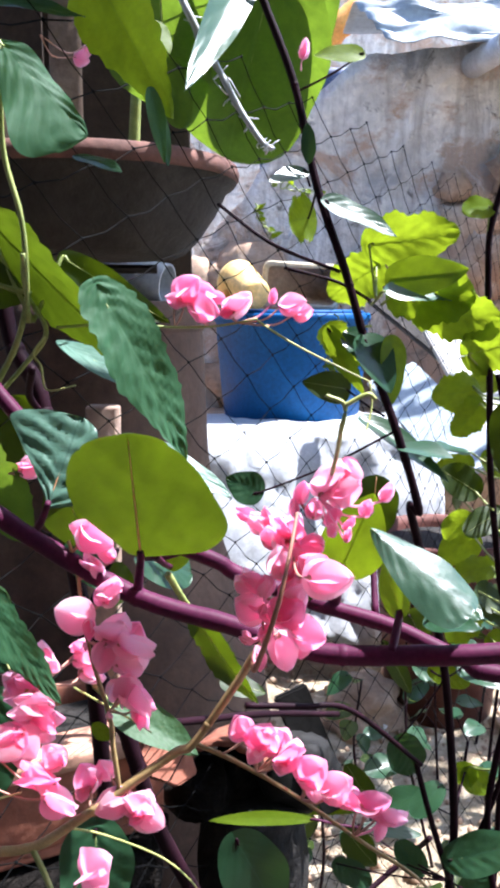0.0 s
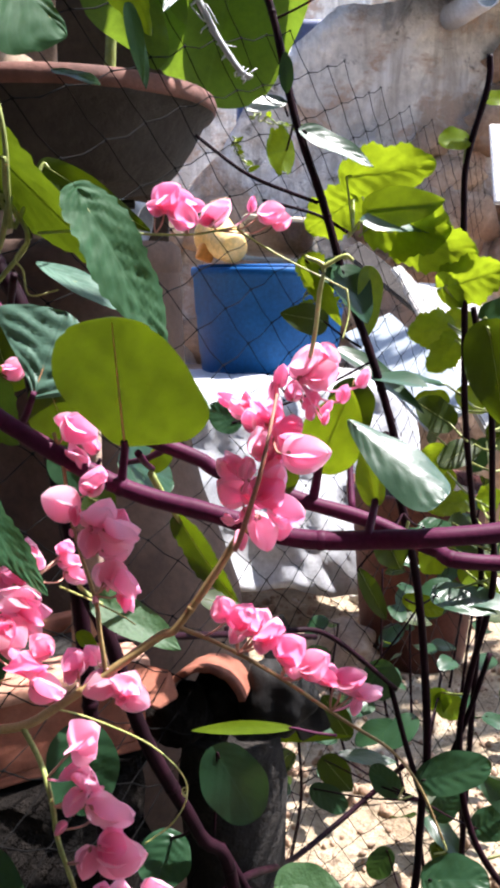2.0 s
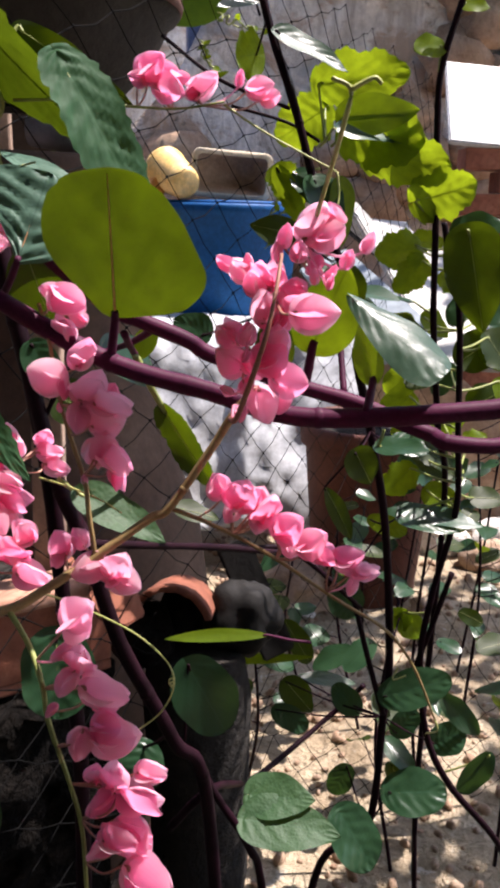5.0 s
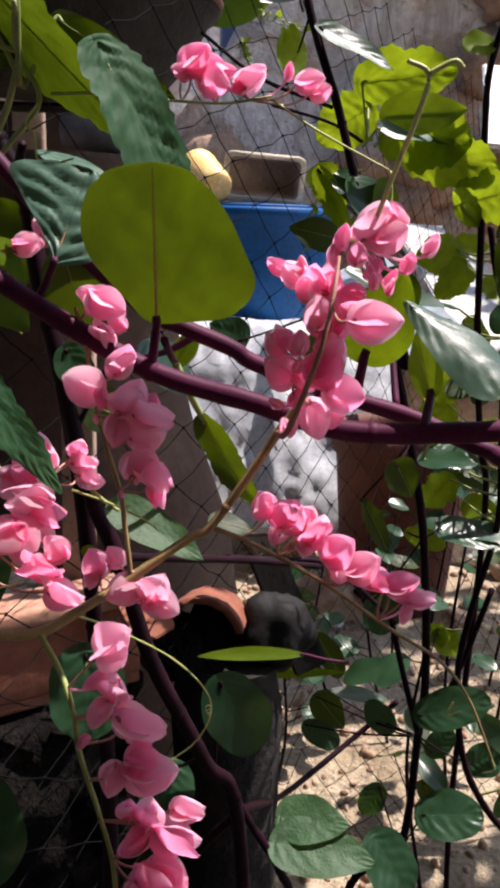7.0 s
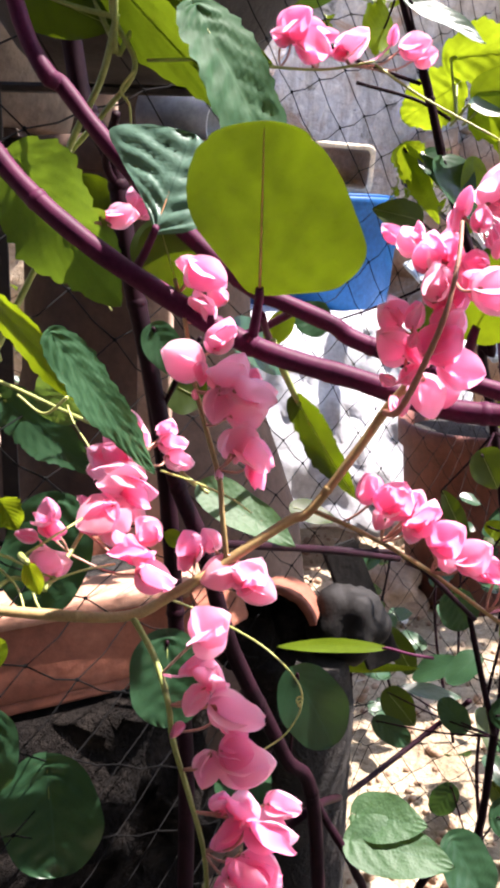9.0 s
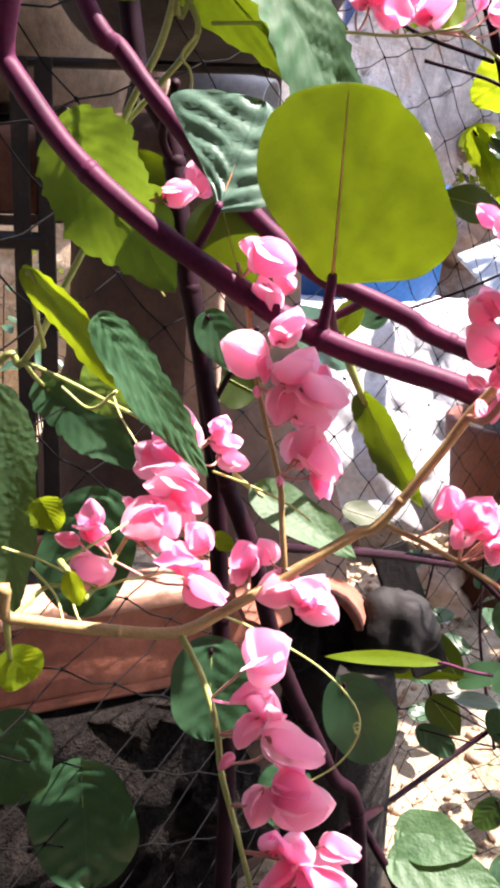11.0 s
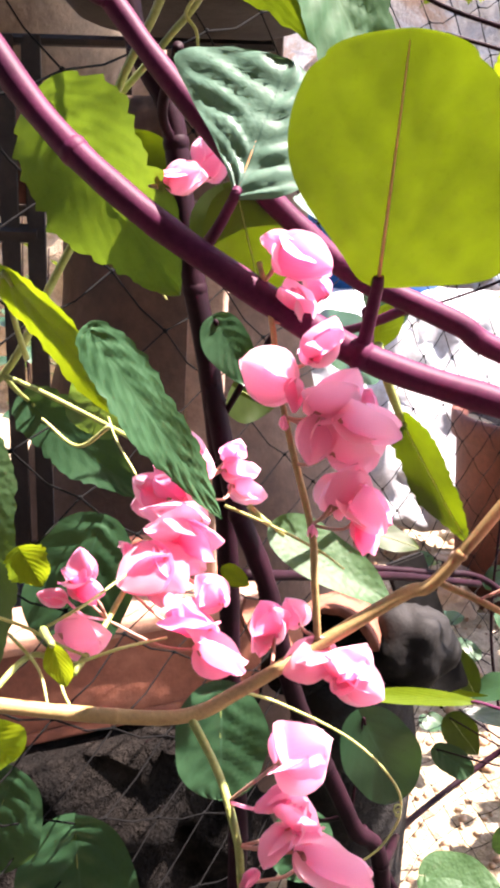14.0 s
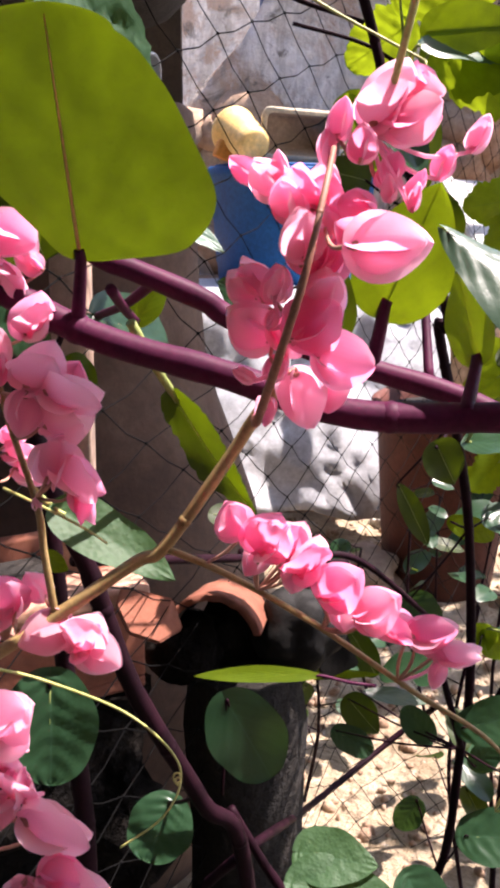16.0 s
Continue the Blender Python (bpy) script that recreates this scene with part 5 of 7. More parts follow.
    leaf(t, (0.0999, 0.8100, 1.2229), (0.0564, 0.8000, 1.2202), 0.02, M_BRIGHT_LEAF, "ovate", (0, -1, 0.5), 0.05, 0.1, stalk=(0.0441, 0.8150, 1.1930), **K)
    leaf(t, (0.0528, 0.8050, 1.1276), (0.0514, 0.8050, 1.1642), 0.014, M_SPINACH_DARK, "narrow", FRONT, 0.05, 0.1)
    leaf(t, (0.1344, 0.7800, 0.8733), (0.1794, 0.7500, 0.8731), 0.028, M_SHINE, "narrow", (0, -0.4, 1), 0.1, 0.3, stalk=(0.1424, 0.7800, 0.8680), **K)
    leaf(t, (0.1093, 0.8300, 0.8931), (0.1922, 0.8000, 0.8429), 0.03, M_SPINACH_DARK, "ovate", (0, -0.5, 1), 0.1, 0.3)
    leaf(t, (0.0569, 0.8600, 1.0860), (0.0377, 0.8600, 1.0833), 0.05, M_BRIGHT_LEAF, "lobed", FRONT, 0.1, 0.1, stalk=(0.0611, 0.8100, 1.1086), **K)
    leaf(t, (0.0921, 0.8200, 0.9231), (0.0507, 0.8000, 0.9321), 0.03, M_SPINACH, "ovate", (0, -1, 0.2), 0.1, 0.1, stalk=(0.1263, 0.8000, 0.8994), **K)
    # low leaves in the shade
    for b, e, w, mt, kd, fc in (
        ((0.2144, 0.8000, 0.3231), (0.2787, 0.7900, 0.3297), 0.052, M_SPINACH_DARK, "round", (0, -1, 0.9)),
        ((0.2023, 0.8000, 0.4427), (0.2675, 0.7800, 0.4739), 0.042, M_SPINACH_DARK, "round", (0, -1, 0.8)),
        ((0.0369, 0.6000, 0.4545), (0.1130, 0.5800, 0.4539), 0.045, M_CORAL_LEAF, "ovate", (0, -0.6, 1)),
        ((0.1194, 0.6200, 0.4421), (0.1488, 0.6000, 0.3977), 0.045, M_SPINACH_DARK, "round", (0.2, -1, 0.9)),
        ((0.2125, 0.8200, 0.6411), (0.2729, 0.8000, 0.6339), 0.032, M_SPINACH_DARK, "ovate", (0, -0.5, 1)),
        ((0.1862, 0.8400, 0.6305), (0.2289, 0.8400, 0.6152), 0.022, M_BRIGHT_LEAF, "round", FRONT),
        ((0.1321, 0.9500, 0.3847), (0.2095, 0.9500, 0.3765), 0.022, M_SPINACH_DARK, "narrow", (0, -0.5, 1)),
        ((0.1504, 0.9800, 0.3907), (0.1194, 0.9800, 0.4451), 0.03, M_SPINACH, "round", FRONT),
        ((0.0990, 0.9000, 0.3702), (0.1405, 0.9000, 0.3398), 0.03, M_SPINACH_DARK, "round", FRONT),
        ((0.1138, 0.9200, 0.3950), (0.1499, 0.9200, 0.3494), 0.035, M_SPINACH, "ovate", FRONT),
        ((0.1511, 0.8200, 0.5641), (0.1713, 0.8200, 0.5260), 0.04, M_SPINACH_DARK, "round", FRONT),
        ((0.2313, 0.8600, 0.5056), (0.2613, 0.8600, 0.4851), 0.03, M_BRIGHT_LEAF, "round", FRONT),
        ((0.1892, 0.8600, 0.3876), (0.1614, 0.8600, 0.4233), 0.03, M_SPINACH_DARK, "round", FRONT),
        ((0.2303, 0.8400, 0.3718), (0.2534, 0.8400, 0.3999), 0.03, M_SPINACH_DARK, "round", FRONT),
        ((0.2763, 0.8400, 0.3569), (0.3135, 0.8400, 0.3708), 0.04, M_SPINACH_DARK, "round", FRONT),
        ((0.1811, 0.8600, 0.3148), (0.1637, 0.8600, 0.2776), 0.03, M_SPINACH_DARK, "round", (0, -1, 0.9)),
        ((0.1355, 0.7000, 0.7421), (0.1521, 0.7000, 0.7125), 0.03, M_SPINACH, "ovate", FRONT),
        ((0.1289, 0.8000, 0.6798), (0.1605, 0.8000, 0.6215), 0.02, M_SPINACH, "narrow", FRONT),
        ((0.1683, 0.7000, 0.7523), (0.1937, 0.6800, 0.7483), 0.03, M_SPINACH_DARK, "ovate", (0, -0.6, 1)),
        ((0.0078, 0.7500, 0.8373), (-0.0214, 0.7500, 0.8512), 0.03, M_SPINACH_DARK, "ovate", FRONT),
    ):
        near = min((Vector(q) for q in c[5:-1]), key=lambda q: (q - Vector(b)).length)
        leaf(t, b, e, w, mt, kd, fc, 0.1, 0.12, 0.03, 0.030 if mt is not M_SPINACH else 0, stalk=near if (near - Vector(b)).length < 0.16 else None, **K)
    leaf(t, (0.0026, 0.9200, 0.4271), (0.1391, 0.8800, 0.4478), 0.013, M_LIT, "narrow", (0.1, -1, 0.3), 0.03, 0.2)
    leaf(t, (-0.0109, 0.6200, 0.5857), (0.0214, 0.6200, 0.5222), 0.052, M_SPINACH_DARK, "round", (0, -1, 0.5), 0.08, 0.1, stalk=(-0.0135, 0.6200, 0.5123), **K)
    return t


dark_vines()


def dry_twig():
    """A bleached dead stem with ragged bits of bark, caught in the net."""
    rnd = random.Random(31)
    t = thing("dry_twig", (-0.0501, 0.8000, 1.2552), "bleached ragged dead twig caught in the netting", "twig")
    pts = [(-0.0760, 0.8200, 1.3039), (-0.0589, 0.8000, 1.2644), (-0.0444, 0.8000, 1.2366), (-0.0257, 0.8000, 1.2037), (-0.0083, 0.8000, 1.1728), (0.0104, 0.8000, 1.1463), (0.0205, 0.8000, 1.1395)]
    stem("stem", pts, 0.0034, 0.0026, M_SHEET, t, n=8)
    for q in glide(pts, 5):
        bm = bmesh.new()
        tube(bm, glide([q, q + Vector((rnd.uniform(-1, 1), rnd.uniform(-0.5, 0.5), rnd.uniform(-1, 0.6))) * 0.007, q + Vector((rnd.uniform(-1, 1), rnd.uniform(-0.5, 0.5), rnd.uniform(-1, 0.6))) * 0.014], 3), 0.0011, 0.0005, 5)
        part("bark_shred", bm, M_SHEET, t)
    leaf(t, (-0.0008, 0.8600, 1.3138), (-0.0444, 0.7000, 1.1741), 0.036, M_SHINE, "ovate", (0.55, -0.6, 0.55), 0.05, 0.3, 0.05, 0.03, label="glossy sunlit leaf hanging from the twig")
    leaf(t, (-0.0859, 0.8100, 1.2490), (-0.0704, 0.8000, 1.2202), 0.022, M_BRIGHT_LEAF, "ovate", (0.3, -0.6, 0.8), 0.05, 0.1)


dry_twig()


def net_weed():
    """Thin curly weeds climbing the net in front of the barrel."""
    rnd = random.Random(77)
    t = thing("net_weed", (0.0877, 0.9500, 0.9208), "thin curly green weed twining on the netting", "weed")
    for a, b in (((0.0895, 0.9500, 0.9613), (0.0822, 0.9500, 0.9089)), ((0.1041, 0.9500, 0.9560), (0.0890, 0.9500, 0.9179)), ((0.1416, 0.9500, 0.9338), (0.1021, 0.9500, 0.9357)), ((0.0918, 0.9500, 0.9898), (0.1487, 0.9500, 0.9404)), ((0.0993, 0.9500, 0.9092), (0.1294, 0.9500, 0.9714)), ((0.0220, 0.9000, 1.1262), (0.0679, 0.9000, 1.1123)), ((0.0049, 0.9000, 1.1012), (0.0222, 0.9000, 1.0704))):
        a, b = Vector(a), Vector(b)
        line = []
        for k in range(40):
            q = a.lerp(b, k / 39)
            line.append(q + Vector((math.sin(k * 1.1), 0.5 * math.cos(k * 1.1), math.cos(k * 0.9))) * 0.0035 * rnd.uniform(0.6, 1.2))
        bm = bmesh.new()
        tube(bm, line, 0.0009, 0.0006, 5)
        part("stem", bm, M_GREENSTALK, t)
        for k in range(5, 40, 8):
            leaf(t, line[k], line[k] + Vector((rnd.uniform(-1, 1), -0.3, rnd.uniform(-0.3, 1))) * 0.012, 0.006, M_BRIGHT_LEAF, "ovate", (0.1, -1, 0.5))


net_weed()


def right_vine():
    t = thing("gourd_vine", (0.45, 0.9, 0), "dark stemmed vine with bright lobed leaves in the sun", "vine")
    a = [(0.2401, 0.8200, 1.1657), (0.2397, 0.8200, 1.1377), (0.2238, 0.8200, 1.0747), (0.2232, 0.8200, 1.0251), (0.2288, 0.8200, 0.9265), (0.2336, 0.8200, 0.8386), (0.2527, 0.8400, 0.7292), (0.2724, 0.8600, 0.6342), (0.28, 0.9, 0.25), (0.3, 0.92, 0)]
    b = [(0.2365, 0.8200, 0.9373), (0.2451, 0.8200, 0.8997), (0.2588, 0.8200, 0.8501), (0.2670, 0.8200, 0.7339), (0.2721, 0.8200, 0.6478), (0.2534, 0.8200, 0.5512), (0.2460, 0.8200, 0.4770), (0.2590, 0.8200, 0.3848), (0.2905, 0.8200, 0.3171), (0.3631, 0.8400, 0.2205), (0.42, 0.9, 0.1), (0.45, 0.9, 0)]
    stem("stem", a, 0.0030, 0.0036, M_DARKSTEM, t, nodes=4)
    stem("stem", b, 0.0030, 0.0042, M_DARKSTEM, t, nodes=5)
    stem("stem", [(0.2734, 0.8200, 0.5771), (0.2509, 0.8200, 0.4974), (0.2298, 0.8300, 0.4229)], 0.003, 0.003, M_DARKSTEM, t)
    K = dict(stalk_mat=M_GREENSTALK, stalk_r=0.0011)
    for b0, e, w, mt, kd, fc, st in (
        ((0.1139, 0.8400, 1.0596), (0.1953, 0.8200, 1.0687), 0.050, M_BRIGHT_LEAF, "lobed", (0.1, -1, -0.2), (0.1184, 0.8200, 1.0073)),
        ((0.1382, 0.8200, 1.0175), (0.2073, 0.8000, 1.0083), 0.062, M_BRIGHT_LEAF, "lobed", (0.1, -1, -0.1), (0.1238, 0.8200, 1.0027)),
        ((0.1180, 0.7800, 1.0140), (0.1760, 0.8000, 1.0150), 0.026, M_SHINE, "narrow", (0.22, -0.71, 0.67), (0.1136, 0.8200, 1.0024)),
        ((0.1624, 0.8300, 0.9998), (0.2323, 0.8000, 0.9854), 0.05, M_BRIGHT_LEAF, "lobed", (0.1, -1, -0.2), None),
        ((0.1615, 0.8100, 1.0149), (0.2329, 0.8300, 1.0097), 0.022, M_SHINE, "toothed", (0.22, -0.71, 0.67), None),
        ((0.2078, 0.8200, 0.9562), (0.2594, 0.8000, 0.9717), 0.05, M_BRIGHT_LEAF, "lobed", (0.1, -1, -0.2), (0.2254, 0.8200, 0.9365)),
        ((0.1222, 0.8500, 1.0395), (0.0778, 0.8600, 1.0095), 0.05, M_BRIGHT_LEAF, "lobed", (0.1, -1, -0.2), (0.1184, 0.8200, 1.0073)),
        ((0.0725, 0.8100, 0.9813), (0.0980, 0.8000, 0.9479), 0.03, M_BRIGHT_LEAF, "toothed", (-0.4, -1, 0.3), (0.1148, 0.8200, 0.9831)),
        ((0.0914, 0.8000, 0.9765), (0.1163, 0.7900, 0.9483), 0.03, M_SPINACH_DARK, "ovate", (0.5, -1, 0.4), None),
        ((0.2220, 0.8200, 1.0917), (0.1953, 0.8100, 1.0891), 0.024, M_BRIGHT_LEAF, "round", (0, -1, 0.4), (0.2210, 0.8200, 1.0698)),
        ((0.2405, 0.8200, 1.1283), (0.2612, 0.8100, 1.1245), 0.018, M_BRIGHT_LEAF, "ovate", (0, -1, 0.5), (0.2372, 0.8200, 1.1234)),
        ((0.2419, 0.8000, 0.9270), (0.2830, 0.7800, 0.9383), 0.034, M_SPINACH_DARK, "ovate", (0, -1, 0.6), (0.2421, 0.8200, 0.9159)),
        ((0.1861, 0.6000, 0.9304), (0.1956, 0.5800, 0.8625), 0.042, M_SPINACH, "ovate", (-0.3, -1, 0.2), (0.2879, 0.8000, 0.8833)),
        ((0.2659, 0.8200, 0.8557), (0.3072, 0.8200, 0.8505), 0.03, M_SPINACH_DARK, "round", FRONT, (0.2606, 0.8200, 0.8275)),
        ((0.2165, 0.8300, 0.8600), (0.1682, 0.8000, 0.8731), 0.028, M_SPINACH_DARK, "narrow", (0, -0.3, 1), (0.2328, 0.8200, 0.8499)),
        ((0.2251, 0.8400, 0.8188), (0.1912, 0.8400, 0.8417), 0.035, M_SPINACH, "round", FRONT, (0.2378, 0.8200, 0.8045)),
        ((0.2783, 0.8600, 0.7983), (0.3132, 0.8600, 0.8225), 0.045, M_SPINACH, "round", FRONT, (0.2632, 0.8200, 0.7813)),
        ((0.2298, 0.8800, 0.7826), (0.2063, 0.8800, 0.7577), 0.035, M_BRIGHT_LEAF, "round", FRONT, None),
        ((0.3097, 0.9000, 0.7407), (0.3473, 0.9000, 0.7601), 0.04, M_SPINACH, "ovate", FRONT, None),
        ((0.2188, 0.8400, 0.6385), (0.2949, 0.8000, 0.6419), 0.032, M_SHINE, "ovate", (0, -0.5, 1), (0.2711, 0.8200, 0.6603)),
        ((0.1301, 0.6000, 0.7741), (0.1633, 0.5800, 0.7791), 0.022, M_SPINACH_DARK, "ovate", (0, -0.5, 1), (0.1337, 0.6000, 0.7873)),
        ((0.3036, 0.8600, 0.6469), (0.3424, 0.8600, 0.6465), 0.03, M_SPINACH, "ovate", (0, -0.8, 1), (0.2712, 0.8200, 0.6666)),
        ((0.2755, 0.8400, 0.4225), (0.3344, 0.8400, 0.3614), 0.028, M_SPINACH_DARK, "narrow", FRONT, (0.2526, 0.8200, 0.4280)),
        ((0.3258, 0.8000, 0.3663), (0.2972, 0.8000, 0.3165), 0.03, M_SPINACH_DARK, "round", FRONT, (0.2827, 0.8200, 0.3325)),
        ((0.3169, 0.9000, 0.4916), (0.3462, 0.9000, 0.4760), 0.02, M_SPINACH, "round", FRONT, None),
        ((0.2355, 0.8600, 0.5126), (0.2236, 0.8600, 0.4919), 0.03, M_BRIGHT_LEAF, "round", FRONT, (0.2517, 0.8200, 0.5312)),
    ):
        leaf(t, b0, e, w, mt, kd, fc, 0.1, 0.15, 0.05, 0.022 if kd == "lobed" else 0.0, stalk=st, **K)
    # fuller growth along the stems, behind and beside them
    rnd = random.Random(61)
    lo, hi = Vector((0.2374, 0.8600, 0.6313)), Vector((0.3336, 0.8600, 0.9275))
    line = glide(b, 6)
    for k in range(26):
        q = Vector((rnd.uniform(lo.x, hi.x), rnd.uniform(0.84, 1.0), rnd.uniform(lo.z, hi.z)))
        size = rnd.uniform(0.03, 0.055)
        a = rnd.uniform(0, 2 * math.pi)
        tip = q + Vector((math.cos(a), rnd.uniform(-0.5, 0.1), 0.6 * math.sin(a) - 0.25)) * size
        near = min(line, key=lambda p: (p - q).length)
        leaf(t, q, tip, size * rnd.uniform(0.65, 0.9), rnd.choice((M_SPINACH, M_BRIGHT_LEAF, M_BRIGHT_LEAF, M_SPINACH_DARK)), rnd.choice(("lobed", "round", "ovate")), (rnd.uniform(-0.3, 0.3), -0.8, rnd.uniform(0.2, 0.9)), 0.1, 0.15, 0.05, 0.0, stalk=near, **K)
    return t


right_vine()


def left_stems():
    t = thing("woody_vine", (-0.1, 0.55, 0), "dark purple vine stems rising beside the clay pots", "vine")
    stem("stem", [(-0.1525, 0.5300, 1.0211), (-0.1440, 0.5250, 0.9793), (-0.1276, 0.5200, 0.9484), (-0.1196, 0.5150, 0.8965), (-0.1065, 0.5100, 0.8338), (-0.0971, 0.5100, 0.7588), (-0.0906, 0.5100, 0.6442), (-0.0854, 0.5100, 0.5239), (-0.1, 0.55, 0)], 0.0056, 0.0052, M_DARKSTEM, t, nodes=6)
    stem("stem", [(-0.1065, 0.5100, 0.8338), (-0.0922, 0.5000, 0.7776), (-0.0767, 0.5000, 0.7381), (-0.0572, 0.5100, 0.6640), (-0.0230, 0.5300, 0.5788), (0.0053, 0.5600, 0.4838), (0.03, 0.62, 0)], 0.0050, 0.0050, M_DARKSTEM, t, nodes=4)
    stem("stem", [(-0.1163, 0.4600, 0.9680), (-0.1285, 0.5000, 0.9490), (-0.1261, 0.5200, 0.9364)], 0.0022, 0.0022, M_DARKSTEM, t)
    stem("stem", [(-0.0997, 0.5100, 0.8174), (-0.0901, 0.5000, 0.8366), (-0.0777, 0.4900, 0.8598)], 0.0016, 0.0014, M_DARKSTEM, t)
    stem("stem", [(-0.0876, 0.5200, 0.7317), (-0.0461, 0.5800, 0.7060), (0.0129, 0.6600, 0.6721), (0.0785, 0.7200, 0.6422)], 0.003, 0.0026, M_DARKSTEM, t)
    K = dict(stalk_mat=M_DARKSTEM, stalk_r=0.0012)
    for b0, e, w, mt, kd, fc, st in (
        ((-0.0955, 0.4900, 0.6803), (-0.0939, 0.4700, 0.6346), 0.046, M_SPINACH_DARK, "round", (0.1, -1, 0.4), (-0.0926, 0.5100, 0.6786)),
        ((-0.1725, 0.5000, 0.5834), (-0.1657, 0.4800, 0.5177), 0.066, M_SPINACH_DARK, "round", (0, -1, 0.5), None),
        ((-0.1959, 0.4700, 0.6368), (-0.2121, 0.4600, 0.5922), 0.05, M_SPINACH_DARK, "round", (0, -1, 0.4), None),
        ((-0.1623, 0.5200, 0.7512), (-0.1794, 0.5000, 0.6885), 0.055, M_SPINACH_DARK, "round", (0, -1, 0.4), None),
        ((-0.1032, 0.4900, 0.8637), (-0.0865, 0.4800, 0.8382), 0.02, M_SPINACH_DARK, "ovate", FRONT, (-0.1073, 0.5100, 0.8448)),
        ((-0.1005, 0.5000, 0.9149), (-0.0893, 0.5000, 0.8834), 0.04, M_SPINACH, "round", FRONT, (-0.1155, 0.5150, 0.8915)),
        ((-0.0981, 0.5000, 0.7444), (-0.0847, 0.4900, 0.7406), 0.010, M_BRIGHT_LEAF, "narrow", FRONT, None),
        ((-0.0444, 0.5600, 0.5531), (-0.0570, 0.5400, 0.5268), 0.04, M_SPINACH_DARK, "round", FRONT, (-0.0266, 0.5300, 0.5824)),
        ((0.0427, 0.6200, 0.4637), (0.0938, 0.6000, 0.4716), 0.04, M_CORAL_LEAF, "ovate", (0, -0.7, 1), None),
        ((-0.0955, 0.5500, 0.8204), (-0.0772, 0.5500, 0.8121), 0.03, M_SPINACH, "ovate", FRONT, None),
        ((-0.0192, 0.6000, 0.7271), (0.0125, 0.6000, 0.7196), 0.02, M_SPINACH, "ovate", (0, -0.6, 1), None),
        ((-0.1384, 0.6200, 0.9773), (-0.0656, 0.5800, 0.9465), 0.024, M_PUCKER, "narrow", (0.2, -0.6, 1), None),
        ((-0.0681, 0.5200, 0.9155), (-0.0099, 0.5000, 0.8922), 0.024, M_PUCKER, "ovate", (0, -0.5, 1), None),
        ((-0.0730, 0.6800, 1.1570), (-0.0601, 0.6700, 1.1062), 0.012, M_SPINACH_DARK, "narrow", (0.4, -1, 0.3), None),
        ((-0.1104, 0.5600, 1.0939), (-0.0775, 0.5400, 1.0840), 0.018, M_SPINACH_DARK, "narrow", (0, -0.4, 1), None),
        ((-0.1440, 0.5500, 0.8995), (-0.1567, 0.5500, 0.9438), 0.05, M_SPINACH, "round", FRONT, None),
    ):
        leaf(t, b0, e, w, mt, kd, fc, 0.08, 0.15, 0.03, 0.030 if mt is not M_SPINACH else 0, stalk=st, **K)
    return t


left_stems()


